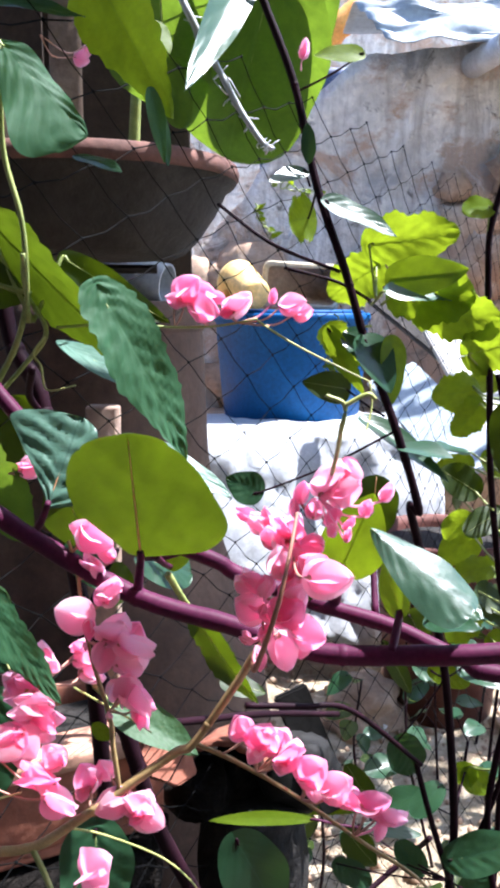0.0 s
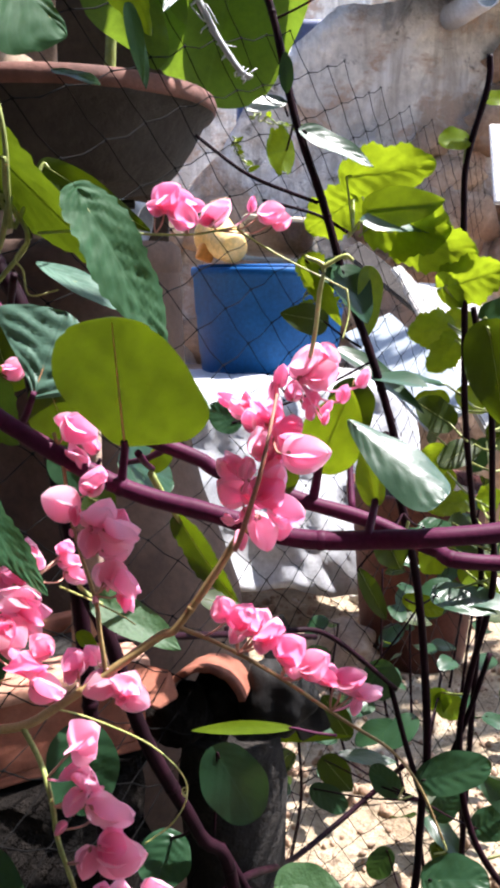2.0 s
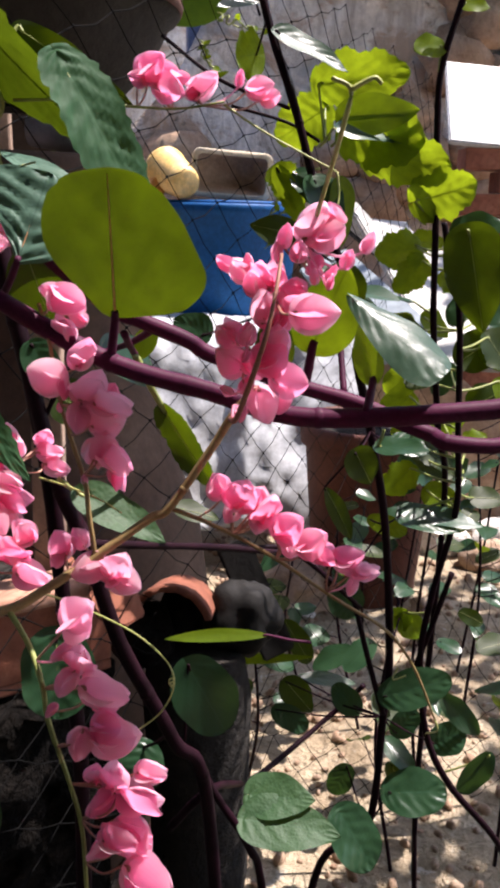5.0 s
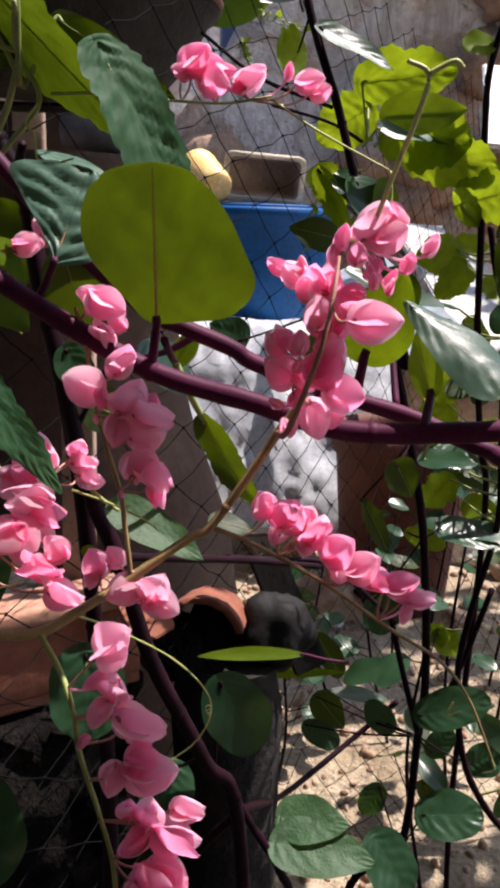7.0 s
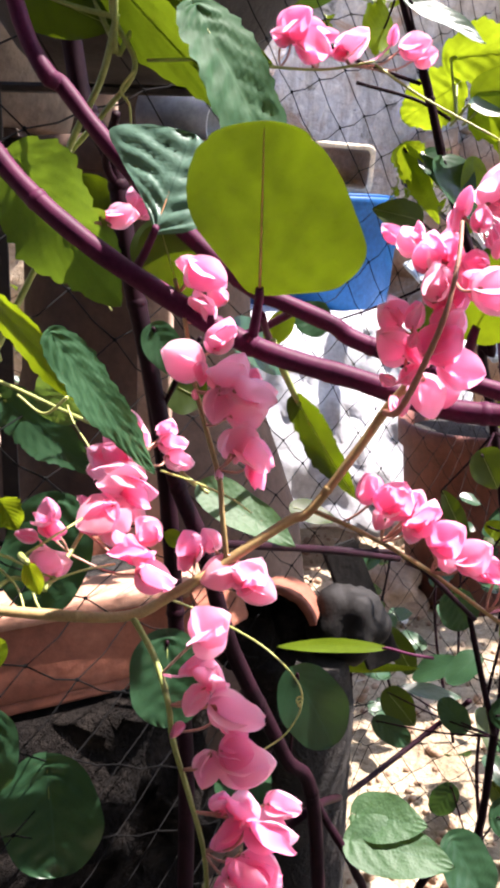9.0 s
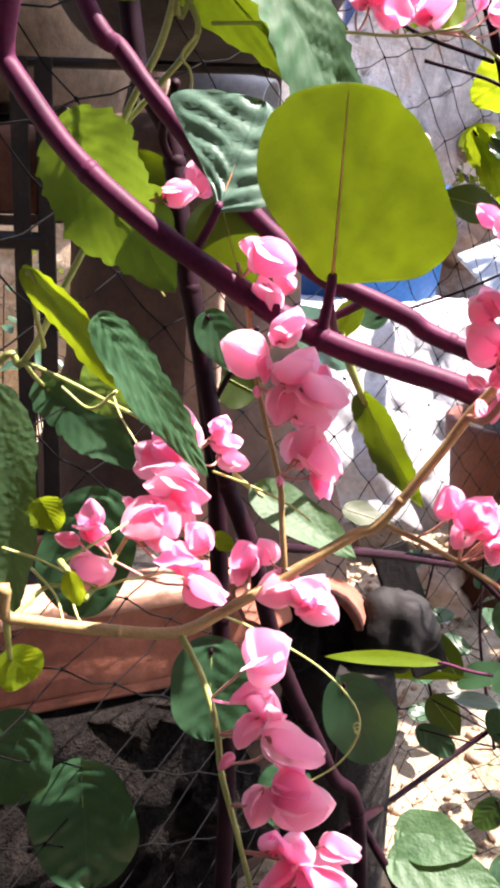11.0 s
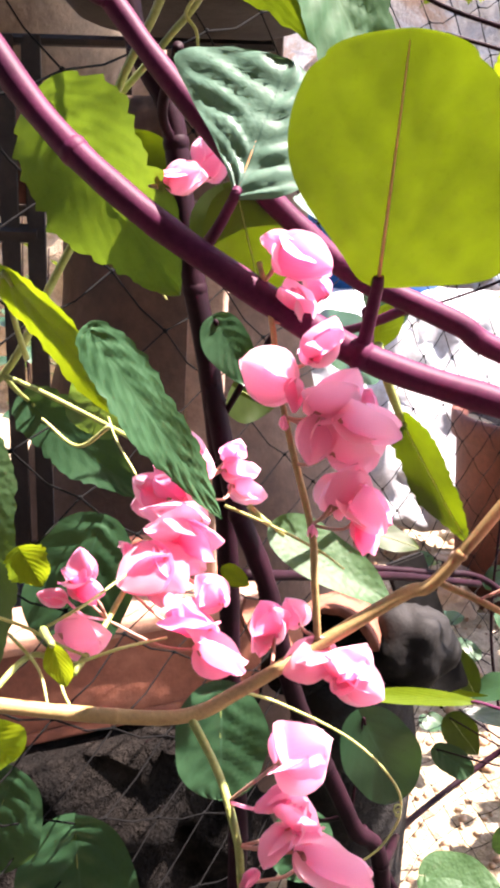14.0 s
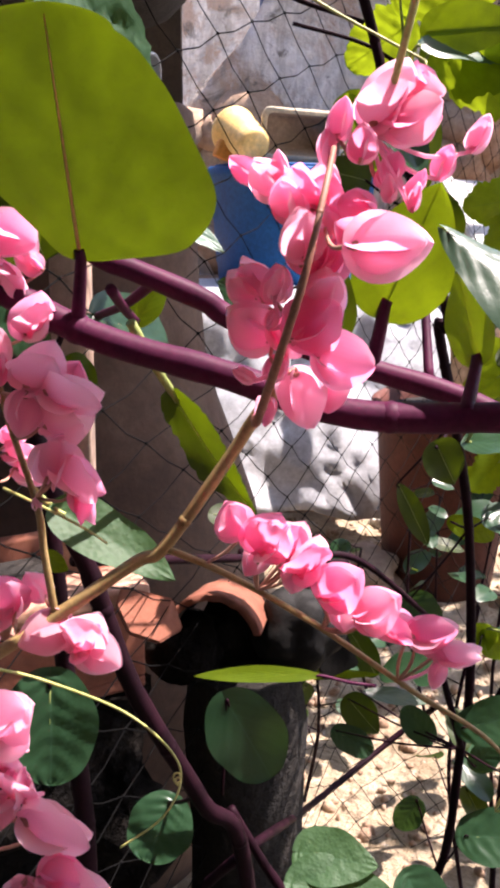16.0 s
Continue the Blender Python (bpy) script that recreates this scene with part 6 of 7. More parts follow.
# ---- coral vine in flower ----
def coral_vine():
    t = thing("coral_vine", (-0.55, 0.6, 0), "coral vine with sprays of pink flowers and crinkled leaves", "vine")
    main = [(-0.55, 0.6, 0.0), (-0.5, 0.5, 0.4), (-0.25, 0.34, 0.62), (-0.1598, 0.3250, 0.7794), (-0.1496, 0.3250, 0.7790), (-0.1170, 0.3300, 0.7744), (-0.0937, 0.3350, 0.7728), (-0.0786, 0.3400, 0.7791), (-0.0565, 0.3470, 0.7918), (-0.0331, 0.3500, 0.8078), (-0.0245, 0.3490, 0.8131), (-0.0070, 0.3500, 0.8383), (0.0017, 0.3500, 0.8525), (0.0100, 0.3470, 0.8648)]
    head = [(0.0017, 0.3500, 0.8525), (0.0019, 0.3180, 0.8605), (0.0069, 0.3020, 0.8814), (0.0111, 0.2980, 0.8976), (0.0149, 0.3050, 0.9130), (0.0179, 0.3180, 0.9232)]
    stem("stem", main, 0.0024, 0.0018, M_TAN, t, "tan woody flowering stalk", nodes=4)
    stem("stem", head, 0.0013, 0.0006, M_PINKSTALK, t, nodes=3)
    down = [(-0.0928, 0.3350, 0.7729), (-0.0830, 0.3250, 0.7609), (-0.0768, 0.3150, 0.7483), (-0.0744, 0.3120, 0.7331), (-0.0677, 0.3100, 0.7097), (-0.0619, 0.3080, 0.6856), (-0.0604, 0.3060, 0.6553)]
    up = [(-0.0569, 0.3470, 0.7918), (-0.0591, 0.3470, 0.8122), (-0.0606, 0.3480, 0.8264), (-0.0675, 0.3500, 0.8502), (-0.0717, 0.3550, 0.8660), (-0.0753, 0.3620, 0.8850), (-0.0794, 0.3650, 0.8994)]
    right = [(-0.0245, 0.3490, 0.8131), (-0.0064, 0.3460, 0.8064), (0.0190, 0.3400, 0.7941), (0.0499, 0.3360, 0.7734), (0.0714, 0.3330, 0.7600), (0.0847, 0.3320, 0.7422), (0.0965, 0.3320, 0.7151)]
    left = [(-0.1291, 0.3450, 0.7778), (-0.1250, 0.3600, 0.7824), (-0.1203, 0.3750, 0.7902), (-0.1106, 0.3880, 0.8089), (-0.1044, 0.4000, 0.8308)]
    far = [(-0.1003, 0.4500, 0.9899), (-0.0720, 0.4550, 0.9916), (-0.0427, 0.4600, 0.9899), (-0.0180, 0.4650, 0.9903), (0.0041, 0.4650, 0.9942)]
    for pts, r0, r1, mt in ((down, 0.0013, 0.0009, M_GREENSTALK), (up, 0.0012, 0.0008, M_TAN), (right, 0.0011, 0.0005, M_TAN), (left, 0.0011, 0.0008, M_GREENSTALK), (far, 0.0008, 0.0006, M_GREENSTALK)):
        stem("spray_stalk", pts, r0, r1, mt, t, nodes=3)
    stem("spray_stalk", [main[4], (-0.1432, 0.3500, 0.7802), left[0]], 0.0009, 0.0009, M_GREENSTALK, t)

    def spray(line_pts, rows, scale=1.0):
        line = glide(line_pts, 10)
        for at, size, angle, kind in rows:
            size *= scale
            flower(t, at, size, angle, kind, line)
            rnd = random.Random(FLOWER[0] * 13)
            if kind < 2 and size > 0.0115 and rnd.random() < 0.42:
                a = radians(angle + rnd.choice((-1, 1)) * rnd.uniform(50, 100))
                by = Vector((math.cos(a), rnd.uniform(0.3, 0.9), math.sin(a))) * size * 0.5
                flower(t, Vector(at) + by, size * rnd.uniform(0.62, 0.85), angle + rnd.uniform(-70, 70), rnd.choice((0, 1, 1)), line)

    # upright head
    core = [(0.0021, 0.3300, 0.8573), (0.0082, 0.3300, 0.8765), (0.0133, 0.3300, 0.8948), (0.0169, 0.3280, 0.9129), (0.0186, 0.3250, 0.9236), (0.0280, 0.3280, 0.9276)]
    spray(core, [
        ((0.0310, 0.3250, 0.9353), 0.0175, 60, 0), ((0.0371, 0.3250, 0.9306), 0.015, 20, 1), ((0.0200, 0.3250, 0.9303), 0.0105, 80, 3), ((0.0169, 0.3250, 0.9242), 0.009, 95, 3),
        ((0.0327, 0.3300, 0.9195), 0.010, 80, 0), ((0.0394, 0.3300, 0.9164), 0.008, 60, 3), ((0.0465, 0.3350, 0.9212), 0.009, 75, 3), ((0.0548, 0.3350, 0.9281), 0.010, 70, 3),
        ((-0.0025, 0.3350, 0.9191), 0.010, 140, 3), ((0.0032, 0.3300, 0.9170), 0.0125, 125, 0), ((0.0113, 0.3300, 0.9145), 0.0135, 100, 0), ((0.0083, 0.3250, 0.9119), 0.012, 110, 0), ((0.0061, 0.3300, 0.9198), 0.008, 100, 3), ((0.0316, 0.3250, 0.9151), 0.007, 100, 3), ((0.0381, 0.3250, 0.9132), 0.007, 80, 3), ((0.0244, 0.3200, 0.9246), 0.009, 90, 0), ((0.0175, 0.3300, 0.9129), 0.0125, 80, 1),
    ], 0.92)
    spray(core, [
        ((0.0288, 0.3000, 0.9033), 0.0185, 5, 0), ((0.0238, 0.3150, 0.9038), 0.014, 150, 1), ((0.0137, 0.3250, 0.9029), 0.016, 100, 1), ((0.0196, 0.3250, 0.8993), 0.014, 60, 1),
        ((0.0004, 0.3300, 0.8940), 0.0115, 130, 0), ((0.0062, 0.3250, 0.8929), 0.011, 90, 0), ((-0.0001, 0.3300, 0.8814), 0.0165, 140, 0), ((0.0159, 0.3200, 0.8845), 0.018, 40, 1),
        ((0.0231, 0.3200, 0.8750), 0.017, -5, 0), ((0.0136, 0.3300, 0.8623), 0.017, -75, 0), ((-0.0017, 0.3350, 0.8681), 0.006, 120, 3), ((0.0069, 0.3300, 0.8715), 0.010, 60, 3),
        ((0.0096, 0.3300, 0.8780), 0.014, -40, 1), ((0.0045, 0.3400, 0.8571), 0.008, -60, 3),
        ((0.0062, 0.3180, 0.8933), 0.0085, 80, 3), ((0.0051, 0.3180, 0.8853), 0.006, 70, 3), ((-0.0020, 0.3250, 0.8699), 0.007, 150, 3), ((0.0067, 0.3180, 0.8728), 0.0075, 60, 3), ((0.0044, 0.3250, 0.8601), 0.008, -100, 3),
        ((0.0117, 0.3180, 0.9043), 0.013, 95, 1), ((-0.0019, 0.3300, 0.8912), 0.012, 140, 0), ((0.0179, 0.3180, 0.8907), 0.012, 70, 0),
    ], 0.90)
    # right-hand spray
    spray(right, [
        ((-0.0042, 0.3370, 0.8274), 0.0125, 110, 0), ((0.0060, 0.3330, 0.8242), 0.016, 70, 1), ((0.0170, 0.3330, 0.8172), 0.0155, 60, 1), ((0.0262, 0.3320, 0.8096), 0.015, 45, 1),
        ((0.0368, 0.3320, 0.8029), 0.015, 40, 1), ((0.0424, 0.3320, 0.7961), 0.013, -20, 1), ((0.0526, 0.3320, 0.7957), 0.0135, 20, 0), ((0.0607, 0.3320, 0.7888), 0.012, 15, 0),
        ((0.0548, 0.3340, 0.7804), 0.008, -110, 3), ((0.0135, 0.3380, 0.8096), 0.010, -100, 0), ((0.0021, 0.3400, 0.8129), 0.010, -120, 0), ((0.0274, 0.3360, 0.7988), 0.011, -80, 0),
    ])
    # hanging spray
    spray(down, [
        ((-0.0601, 0.3100, 0.7814), 0.0195, 50, 0), ((-0.0681, 0.3120, 0.7644), 0.010, 200, 3), ((-0.0606, 0.3100, 0.7622), 0.014, 95, 1), ((-0.0498, 0.3080, 0.7488), 0.018, -5, 0),
        ((-0.0668, 0.3100, 0.7515), 0.010, 230, 0), ((-0.0462, 0.3080, 0.7278), 0.018, 10, 0), ((-0.0616, 0.3080, 0.7238), 0.012, -100, 0), ((-0.0480, 0.3080, 0.7091), 0.014, 85, 1),
        ((-0.0357, 0.3060, 0.6982), 0.018, 0, 0), ((-0.0539, 0.3080, 0.6949), 0.012, 210, 0), ((-0.0396, 0.3060, 0.6799), 0.017, -40, 1), ((-0.0733, 0.3120, 0.7380), 0.006, 230, 3),
        ((-0.0441, 0.3020, 0.6834), 0.017, 20, 1), ((-0.0332, 0.2980, 0.6645), 0.020, -20, 0), ((-0.0541, 0.3050, 0.6758), 0.012, 200, 0), ((-0.0496, 0.3080, 0.7322), 0.012, 10, 1),
    ], 1.12)
    # tall spray behind the stems
    spray(up, [
        ((-0.0661, 0.3620, 0.9010), 0.018, -25, 0), ((-0.0746, 0.3660, 0.9048), 0.011, 160, 0), ((-0.0688, 0.3600, 0.8904), 0.014, 120, 1), ((-0.0600, 0.3560, 0.8798), 0.016, 60, 1),
        ((-0.0756, 0.3500, 0.8710), 0.0185, 150, 0), ((-0.0675, 0.3450, 0.8657), 0.010, -90, 3), ((-0.0564, 0.3430, 0.8675), 0.019, 50, 0), ((-0.0473, 0.3410, 0.8603), 0.019, -5, 0),
        ((-0.0617, 0.3430, 0.8541), 0.013, -100, 0), ((-0.0498, 0.3430, 0.8522), 0.016, 15, 0), ((-0.0524, 0.3410, 0.8425), 0.018, 70, 0), ((-0.0464, 0.3400, 0.8363), 0.018, -35, 0),
        ((-0.0605, 0.3470, 0.8272), 0.0055, 90, 3), ((-0.0699, 0.3470, 0.8585), 0.005, 90, 3),
    ], 0.92)
    # low flowers along the woody stalk
    spray(main[6:], [((-0.0603, 0.3450, 0.7868), 0.0165, 195, 0), ((-0.0473, 0.3430, 0.7874), 0.017, 60, 1), ((-0.0434, 0.3430, 0.7812), 0.014, -25, 0), ((-0.0713, 0.3500, 0.7968), 0.0135, 100, 1), ((-0.0728, 0.3500, 0.7904), 0.011, 240, 0)])
    # left-hand spray
    spray(left, [
        ((-0.1013, 0.4000, 0.8306), 0.018, 110, 1), ((-0.1040, 0.3980, 0.8208), 0.016, -60, 1), ((-0.1062, 0.3850, 0.8128), 0.023, 170, 0), ((-0.0977, 0.3850, 0.8055), 0.021, -15, 1),
        ((-0.1140, 0.3750, 0.7980), 0.020, 215, 1), ((-0.1060, 0.3780, 0.7972), 0.018, -50, 1), ((-0.0984, 0.3650, 0.7883), 0.0215, 140, 1), ((-0.0853, 0.3600, 0.7771), 0.0185, -5, 0),
        ((-0.1174, 0.3950, 0.8200), 0.006, 160, 3), ((-0.1211, 0.3850, 0.8026), 0.0065, 160, 3), ((-0.1399, 0.3600, 0.7948), 0.0095, 160, 3), ((-0.1313, 0.3600, 0.8033), 0.012, 110, 2),
        ((-0.1283, 0.3600, 0.7975), 0.012, -20, 1), ((-0.1286, 0.3550, 0.7843), 0.018, 10, 0),
    ], 0.95)
    spray(left, [((-0.0889, 0.4300, 0.8246), 0.011, 60, 0), ((-0.0857, 0.4300, 0.8166), 0.014, 5, 0), ((-0.0827, 0.4300, 0.8083), 0.015, -10, 0), ((-0.1145, 0.4000, 0.8174), 0.015, 150, 1)])
    # far small spray
    spray(far, [
        ((-0.0326, 0.4650, 1.0101), 0.0165, 40, 0), ((-0.0243, 0.4630, 0.9994), 0.0165, -25, 0), ((-0.0056, 0.4650, 1.0024), 0.0165, 40, 0), ((0.0124, 0.4670, 1.0066), 0.0085, 80, 3),
        ((0.0235, 0.4670, 1.0021), 0.0145, 15, 0), ((-0.0402, 0.4650, 1.0042), 0.010, 160, 1), ((-0.0127, 0.4650, 0.9975), 0.008, 200, 1),
    ])
    spray([(-0.1396, 0.4250, 0.9162), (-0.1244, 0.4200, 0.9177), (-0.1144, 0.4200, 0.9200)], [((-0.1068, 0.4200, 0.9222), 0.0145, 5, 1), ((-0.1027, 0.4250, 0.9310), 0.009, 95, 0), ((-0.0980, 0.4250, 0.9261), 0.0105, 60, 0), ((-0.1152, 0.4200, 0.9224), 0.005, 180, 3)])
    spray([(-0.1433, 0.5500, 1.1691), (-0.1351, 0.6200, 1.1797)], [((-0.1181, 0.6400, 1.1724), 0.0125, -20, 0)])
    spray([(0.0423, 0.8100, 1.1918), (0.0466, 0.8000, 1.2131)], [((0.0479, 0.8000, 1.2254), 0.016, 80, 3)])

    spray([(-0.1790, 0.4700, 0.8460), (-0.1680, 0.4760, 0.8330), (-0.1560, 0.4790, 0.8235)], [((-0.1430, 0.4800, 0.8270), 0.0130, 20, 0)])
    spray([(-0.1250, 0.4300, 0.7900), (-0.1262, 0.4380, 0.7980)], [((-0.1250, 0.4400, 0.8050), 0.0072, 90, 3)])
    spray([(-0.1215, 0.3800, 0.7930), (-0.1208, 0.3800, 0.7990)], [((-0.1200, 0.3800, 0.8040), 0.0060, 100, 3)])

    # stalks and crinkled leaves
    K = dict(stalk_mat=M_GREENSTALK, stalk_r=0.0011)
    stem("stem", [(-0.1136, 0.4500, 1.0089), (-0.1214, 0.4500, 0.9814), (-0.1382, 0.4550, 0.9507), (-0.1473, 0.4600, 0.9163), (-0.1679, 0.4650, 0.8782), (-0.1903, 0.4700, 0.8402), (-0.2324, 0.4800, 0.8017), (-0.5, 0.55, 0.4), (-0.55, 0.6, 0.0)], 0.0015, 0.0019, M_GREENSTALK, t, "pale green twining stem", nodes=3)
    stem("stem", [(-0.1137, 0.4400, 1.0269), (-0.1152, 0.4500, 1.0077), (-0.1057, 0.4500, 0.9873), (-0.1205, 0.4550, 0.9685), (-0.1386, 0.4600, 0.9501)], 0.0013, 0.0013, M_GREENSTALK, t)
    stem("stem", [(-0.1178, 0.4300, 1.1221), (-0.1213, 0.4400, 1.0778), (-0.1132, 0.4400, 1.0399), (-0.1148, 0.4500, 0.9923)], 0.0014, 0.0014, M_GREENSTALK, t)
    stem("stem", [(-0.1903, 0.4700, 0.8402), (-0.1701, 0.4600, 0.8357), (-0.1413, 0.4500, 0.8259), (-0.1155, 0.4200, 0.8246)], 0.0011, 0.0009, M_GREENSTALK, t)
    for b0, e, w, mt, kd, fc, cu, cr, st in (
        ((-0.1392, 0.4620, 1.0491), (-0.0530, 0.4460, 0.9600), 0.031, M_TOOTHED, "toothed", (-0.3, -1, -0.35), 0.2, 0.012, (-0.1137, 0.4550, 0.9927)),
        ((-0.0775, 0.4430, 1.0109), (-0.0300, 0.4220, 0.9267), 0.033, M_NET_LEAF, "toothed", (0.4, -1, 0.40), 0.12, 0.050, None),
        ((-0.1004, 0.4700, 1.0264), (-0.0429, 0.4650, 0.9920), 0.018, M_SPINACH, "ovate", (0, -1, 0.1), 0.1, 0.01, (-0.1137, 0.4550, 0.9927)),
        ((-0.1330, 0.3900, 0.8735), (-0.0880, 0.3780, 0.8170), 0.0190, M_NET_LEAF, "toothed", (0.3, -1, 0.35), 0.10, 0.050, None),
        # lit half of the folded leaf above, its light put into the colour
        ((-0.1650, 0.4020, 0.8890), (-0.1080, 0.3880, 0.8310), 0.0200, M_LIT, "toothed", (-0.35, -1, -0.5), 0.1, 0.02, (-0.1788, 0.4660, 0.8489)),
        ((-0.1563, 0.4320, 0.9437), (-0.1105, 0.4200, 0.8821), 0.047, M_BROAD_LEAF, "toothed", (-0.15, -1, -0.15), 0.15, 0.012, (-0.1468, 0.4600, 0.9170)),
        ((-0.1898, 0.5000, 0.8222), (-0.1324, 0.4800, 0.7845), 0.027, M_SPINACH_DARK, "toothed", (0.2, -1, 0.15), 0.2, 0.025, (-0.1903, 0.4700, 0.8402)),
        ((-0.1708, 0.3800, 0.8447), (-0.1639, 0.3700, 0.7527), 0.024, M_CORAL_LEAF, "toothed", (0.3, -1, 0.2), 0.1, 0.015, None),
        ((-0.0711, 0.4200, 0.7971), (-0.0258, 0.4100, 0.7750), 0.022, M_CORAL_LEAF, "ovate", (-0.1, -0.7, 1), 0.2, 0.015, (-0.0825, 0.4300, 0.8023)),
        ((-0.1190, 0.4300, 1.1240), (-0.0765, 0.4250, 1.0825), 0.040, M_NET_LEAF, "drape", (0.1, -0.8, 0.7), -0.05, 0.03, (-0.1181, 0.4300, 1.1044)),
        # lit left edge of the draped leaf, laid on as a brighter strip
        ((-0.1260, 0.4360, 1.1270), (-0.1060, 0.4340, 1.0880), 0.014, M_BRIGHT_LEAF, "toothed", (-0.3, -1, -0.2), 0.1, 0.01, None),
        ((-0.1220, 0.6200, 1.2520), (-0.0560, 0.6000, 1.1260), 0.056, M_BRIGHT_LEAF, "toothed", (-0.2, -1, -0.35), 0.12, 0.012, (-0.1420, 0.5600, 1.2300)),
        ((-0.0660, 0.6000, 1.1430), (-0.0570, 0.6050, 1.0970), 0.012, M_NET_LEAF, "ovate", (0.4, -1, 0.3), 0.2, 0.02, None),
        ((-0.1860, 0.6000, 1.2010), (-0.1080, 0.6000, 1.1930), 0.026, M_SPINACH_DARK, "ovate", (0.1, -0.6, 0.8), 0.1, 0.02, None),
        ((-0.1586, 0.4620, 1.0223), (-0.1159, 0.4550, 1.0041), 0.030, M_SPINACH, "ovate", (-0.1, -1, -0.1), 0.1, 0.01, (-0.1152, 0.4500, 1.0077)),
        ((-0.1630, 0.3600, 0.7431), (-0.1544, 0.3600, 0.7336), 0.022, M_BRIGHT_LEAF, "round", FRONT, 0.1, 0.0, (-0.1532, 0.3300, 0.7758)),
        ((-0.1311, 0.3300, 0.7963), (-0.1272, 0.3300, 0.7825), 0.008, M_BRIGHT_LEAF, "narrow", FRONT, 0.2, 0.0, (-0.1364, 0.3400, 0.7946)),
        ((-0.1519, 0.3700, 0.8050), (-0.1455, 0.3700, 0.7930), 0.014, M_BRIGHT_LEAF, "toothed", FRONT, 0.2, 0.0, None),
        ((-0.1453, 0.4700, 0.8398), (-0.1531, 0.4700, 0.8152), 0.030, M_CORAL_LEAF, "round", FRONT, 0.2, 0.02, None),
    ):
        leaf(t, b0, e, w, mt, kd, fc, 0.06, cu, 0.05, cr, stalk=st, **K)

    # tendrils
    def coil(start, way, turns, r, length):
        s, out = Vector(start), []
        n = int(turns * 12)
        for k in range(n + 1):
            a = 2 * math.pi * turns * k / n
            out.append(s + Vector(way) * (length * k / n) + Vector((math.cos(a) - 1, 0.5 * math.sin(a), math.sin(a))) * r * (1 - 0.5 * k / n))
        return out

    def tendril(pts, r=0.0005, curl=None):
        bm = bmesh.new()
        line = glide(pts, 8)
        if curl:
            line = line + coil(line[-1], curl, 1.6, 0.0022, 0.002)[1:]
        tube(bm, line, r, r * 0.7, 6)
        part("tendril", bm, M_TENDRIL, t)

    tendril([(-0.0803, 0.3450, 0.7760), (-0.0658, 0.3600, 0.7621), (-0.0418, 0.3750, 0.7404), (-0.0260, 0.3780, 0.7227), (-0.0227, 0.3780, 0.7093), (-0.0297, 0.3760, 0.6956), (-0.0442, 0.3720, 0.6863)], 0.00055)
    bm = bmesh.new()
    tube(bm, coil((-0.0227, 0.3770, 0.7129), (0, 0, -1), 2, 0.0014, 0.003), 0.0004, 0.0004, 6)
    part("tendril", bm, M_TENDRIL, t)
    for pts in ([(-0.1610, 0.3500, 0.7941), (-0.1465, 0.3500, 0.7901), (-0.1339, 0.3500, 0.7839), (-0.1262, 0.3500, 0.7809)], [(-0.1392, 0.3500, 0.7895), (-0.1265, 0.3520, 0.7977), (-0.1184, 0.3700, 0.7992)],
                [(-0.1298, 0.3480, 0.7792), (-0.1160, 0.3520, 0.7834), (-0.1034, 0.3600, 0.7834)], [(-0.1356, 0.3480, 0.7828), (-0.1312, 0.3400, 0.7755), (-0.1261, 0.3320, 0.7737)],
                [(-0.1509, 0.3520, 0.7858), (-0.1400, 0.3450, 0.7791), (-0.1342, 0.3350, 0.7733)], [(-0.1141, 0.3300, 0.8595), (-0.1239, 0.3350, 0.8521), (-0.1347, 0.3400, 0.8577)]):
        tendril(pts, 0.0006)
    tendril([right[-1], (0.0980, 0.3320, 0.7095), (0.0923, 0.3310, 0.7089)], 0.0005)
    tendril([(0.0774, 0.3320, 0.7422), (0.0752, 0.3310, 0.7370), (0.0811, 0.3310, 0.7386)], 0.0005)
    tendril([(0.0041, 0.4650, 0.9929), (0.0268, 0.4630, 0.9790), (0.0641, 0.4600, 0.9607)], 0.0007)
    tendril([(0.0641, 0.4600, 0.9607), (0.0651, 0.4580, 0.9477), (0.0609, 0.4500, 0.9339)], 0.0006)
    tendril([(0.0313, 0.3350, 0.9306), (0.0306, 0.3000, 0.9482), (0.0272, 0.2550, 0.9634), (0.0277, 0.2500, 0.9718), (0.0221, 0.2500, 0.9748)], 0.0009)
    tendril([(0.0277, 0.2500, 0.9718), (0.0341, 0.2500, 0.9751), (0.0368, 0.2500, 0.9736)], 0.0008)
    tendril([(-0.1057, 0.4500, 0.9861), (-0.1116, 0.4450, 0.9766), (-0.1079, 0.4450, 0.9705), (-0.1052, 0.4450, 0.9580), (-0.0892, 0.4400, 0.9607)], 0.0007)
    tendril([(-0.0909, 0.4200, 0.8058), (-0.0728, 0.4000, 0.8067), (-0.0562, 0.3900, 0.8027), (-0.0478, 0.3900, 0.7967)], 0.0006)
    tendril([(-0.1473, 0.4600, 0.9141), (-0.1341, 0.4500, 0.8986), (-0.1181, 0.4500, 0.8773)], 0.0006)
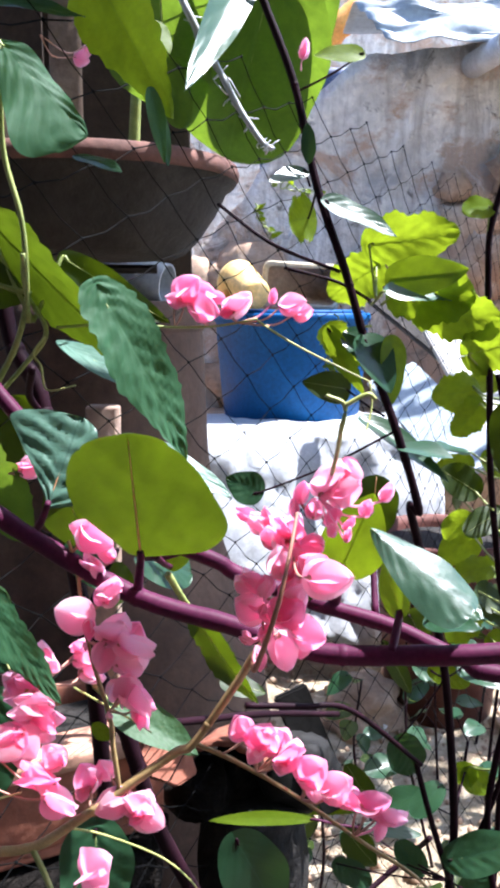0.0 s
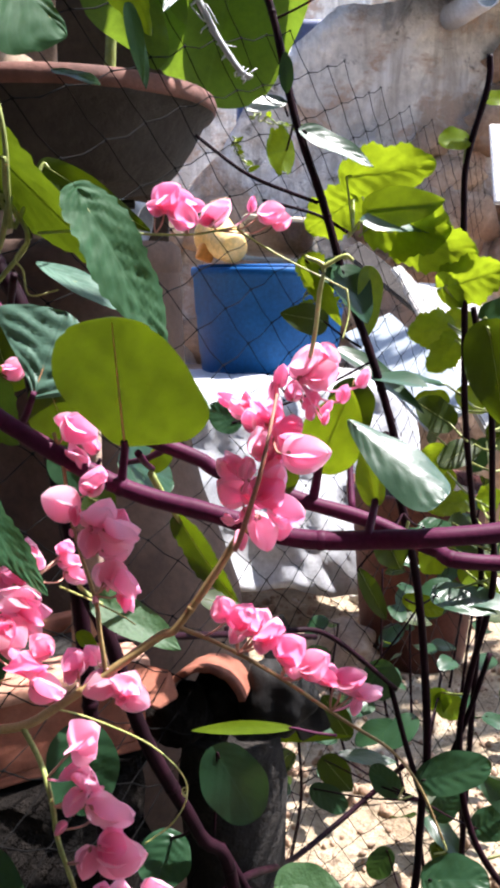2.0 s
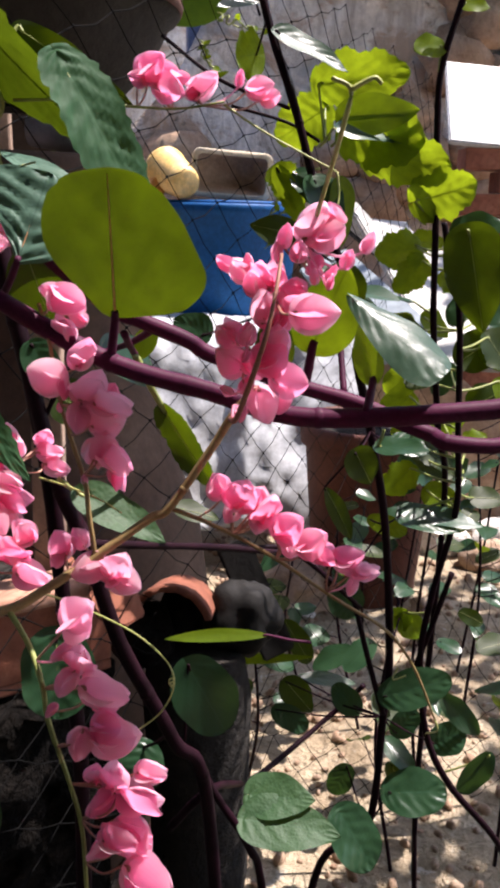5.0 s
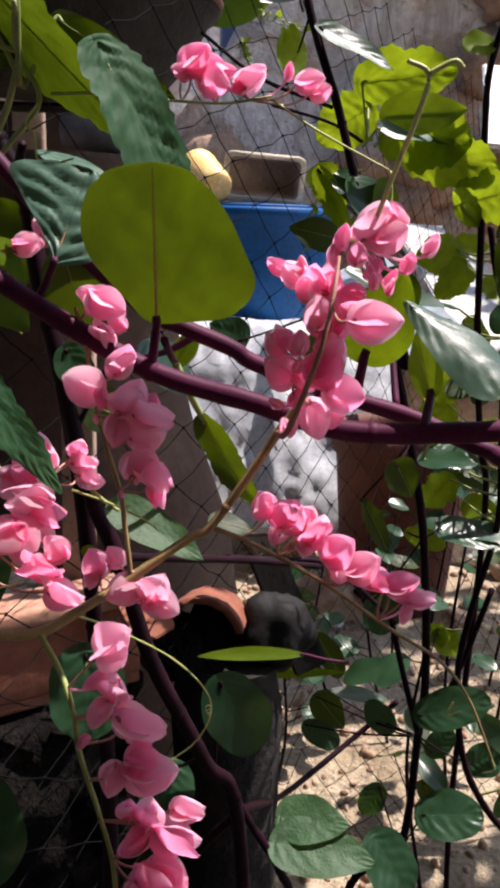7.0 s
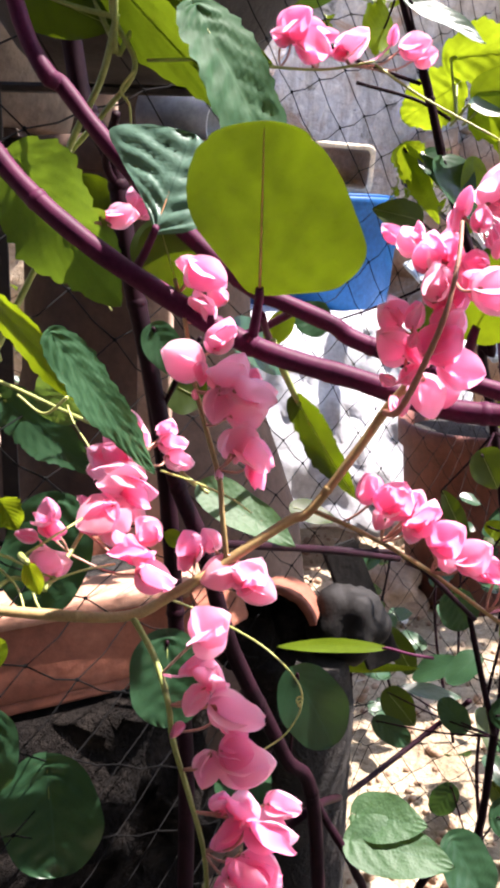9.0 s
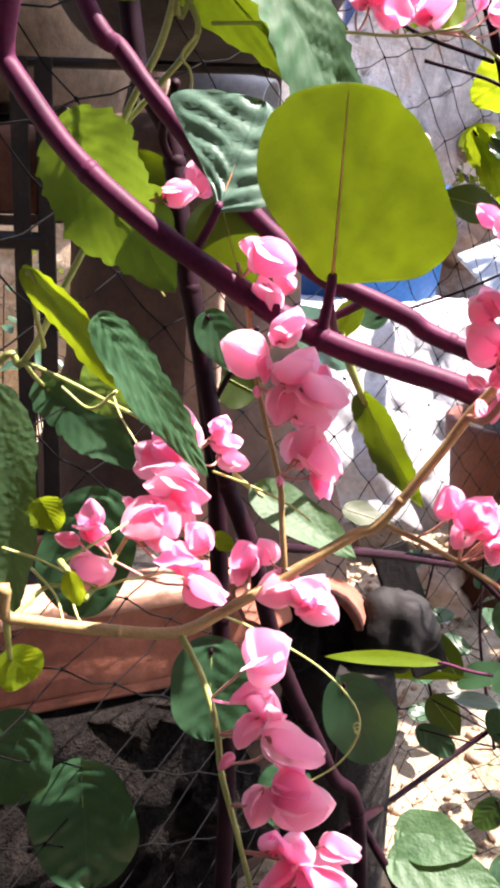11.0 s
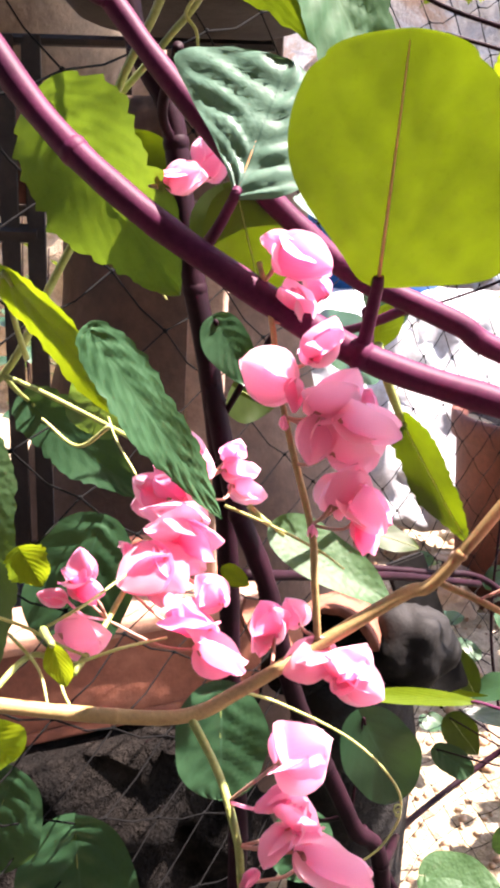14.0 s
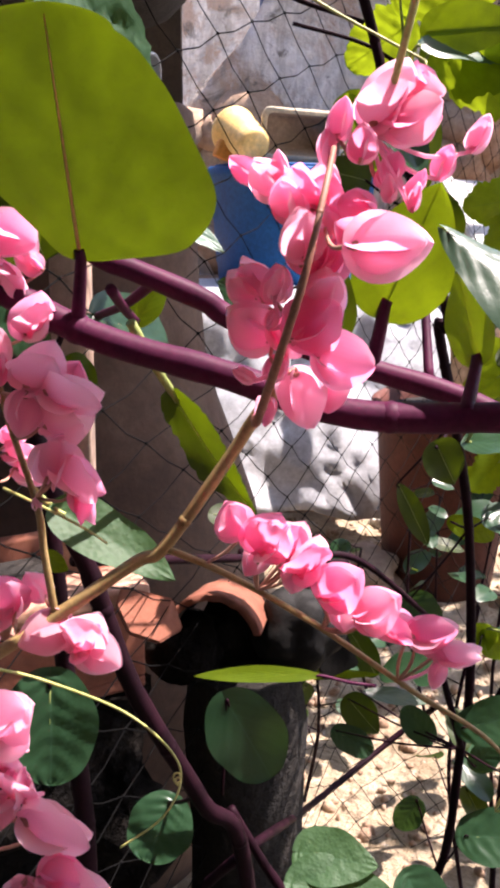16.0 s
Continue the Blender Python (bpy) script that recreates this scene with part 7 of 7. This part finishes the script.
    tendril([(-0.1413, 0.4500, 0.8296), (-0.1358, 0.4400, 0.8228), (-0.1231, 0.4200, 0.8128), (-0.1224, 0.4100, 0.8070)], 0.0005)
    return t


coral_vine()


# ---- low plants on the sunlit ground ----
def low_plant(x, y, height, count, seed):
    rnd = random.Random(seed)
    t = thing("seedling", (x, y, 0), "low leafy seedling with dark glossy and bright leaves", "plant", "seedlings by the net")
    top = Vector((x + rnd.uniform(-0.06, 0.06), y + rnd.uniform(-0.05, 0.05), height))
    pts = [Vector((x, y, 0)), Vector((x, y, 0)).lerp(top, 0.5) + Vector((rnd.uniform(-0.03, 0.03), 0, 0)), top]
    stem("stem", pts, 0.003, 0.002, M_DARKSTEM, t, nodes=3)
    line = glide(pts, 12)
    for k in range(count):
        q = line[int((0.3 + 0.7 * (k + 1) / count) * (len(line) - 1))]
        a = rnd.uniform(0, 2 * math.pi)
        b = q + Vector((math.cos(a), math.sin(a), 0.5)) * rnd.uniform(0.015, 0.05)
        size = rnd.uniform(0.03, 0.06)
        e = b + Vector((math.cos(a), math.sin(a), rnd.uniform(-0.6, 0.15))) * size
        leaf(t, b, e, size * rnd.uniform(0.6, 0.85), rnd.choice((M_SPINACH_DARK, M_SPINACH_DARK, M_SPINACH)), rnd.choice(("round", "ovate")), (0.1, -0.5, 1), 0.15, 0.2, 0.03, 0.0, stalk=q, stalk_mat=M_DARKSTEM, stalk_r=0.0009)


for k, (x, y, h, n) in enumerate(((0.30, 1.05, 0.42, 9), (0.38, 1.2, 0.55, 10), (0.46, 1.05, 0.5, 9), (0.33, 1.42, 0.45, 9), (0.50, 1.35, 0.6, 10), (0.24, 1.55, 0.3, 8), (0.58, 1.6, 0.5, 9), (0.40, 1.7, 0.35, 8), (0.10, 1.25, 0.28, 7), (0.62, 1.2, 0.6, 10), (-0.68, 2.05, 0.55, 10), (-0.60, 2.25, 0.6, 10), (-0.74, 2.35, 0.5, 10), (-0.90, 2.9, 0.72, 12), (-1.12, 3.0, 0.62, 12), (-1.02, 3.2, 0.80, 12), (0.52, 1.85, 0.5, 9), (0.68, 1.45, 0.65, 9))):
    low_plant(x, y, h, n, 40 + k)
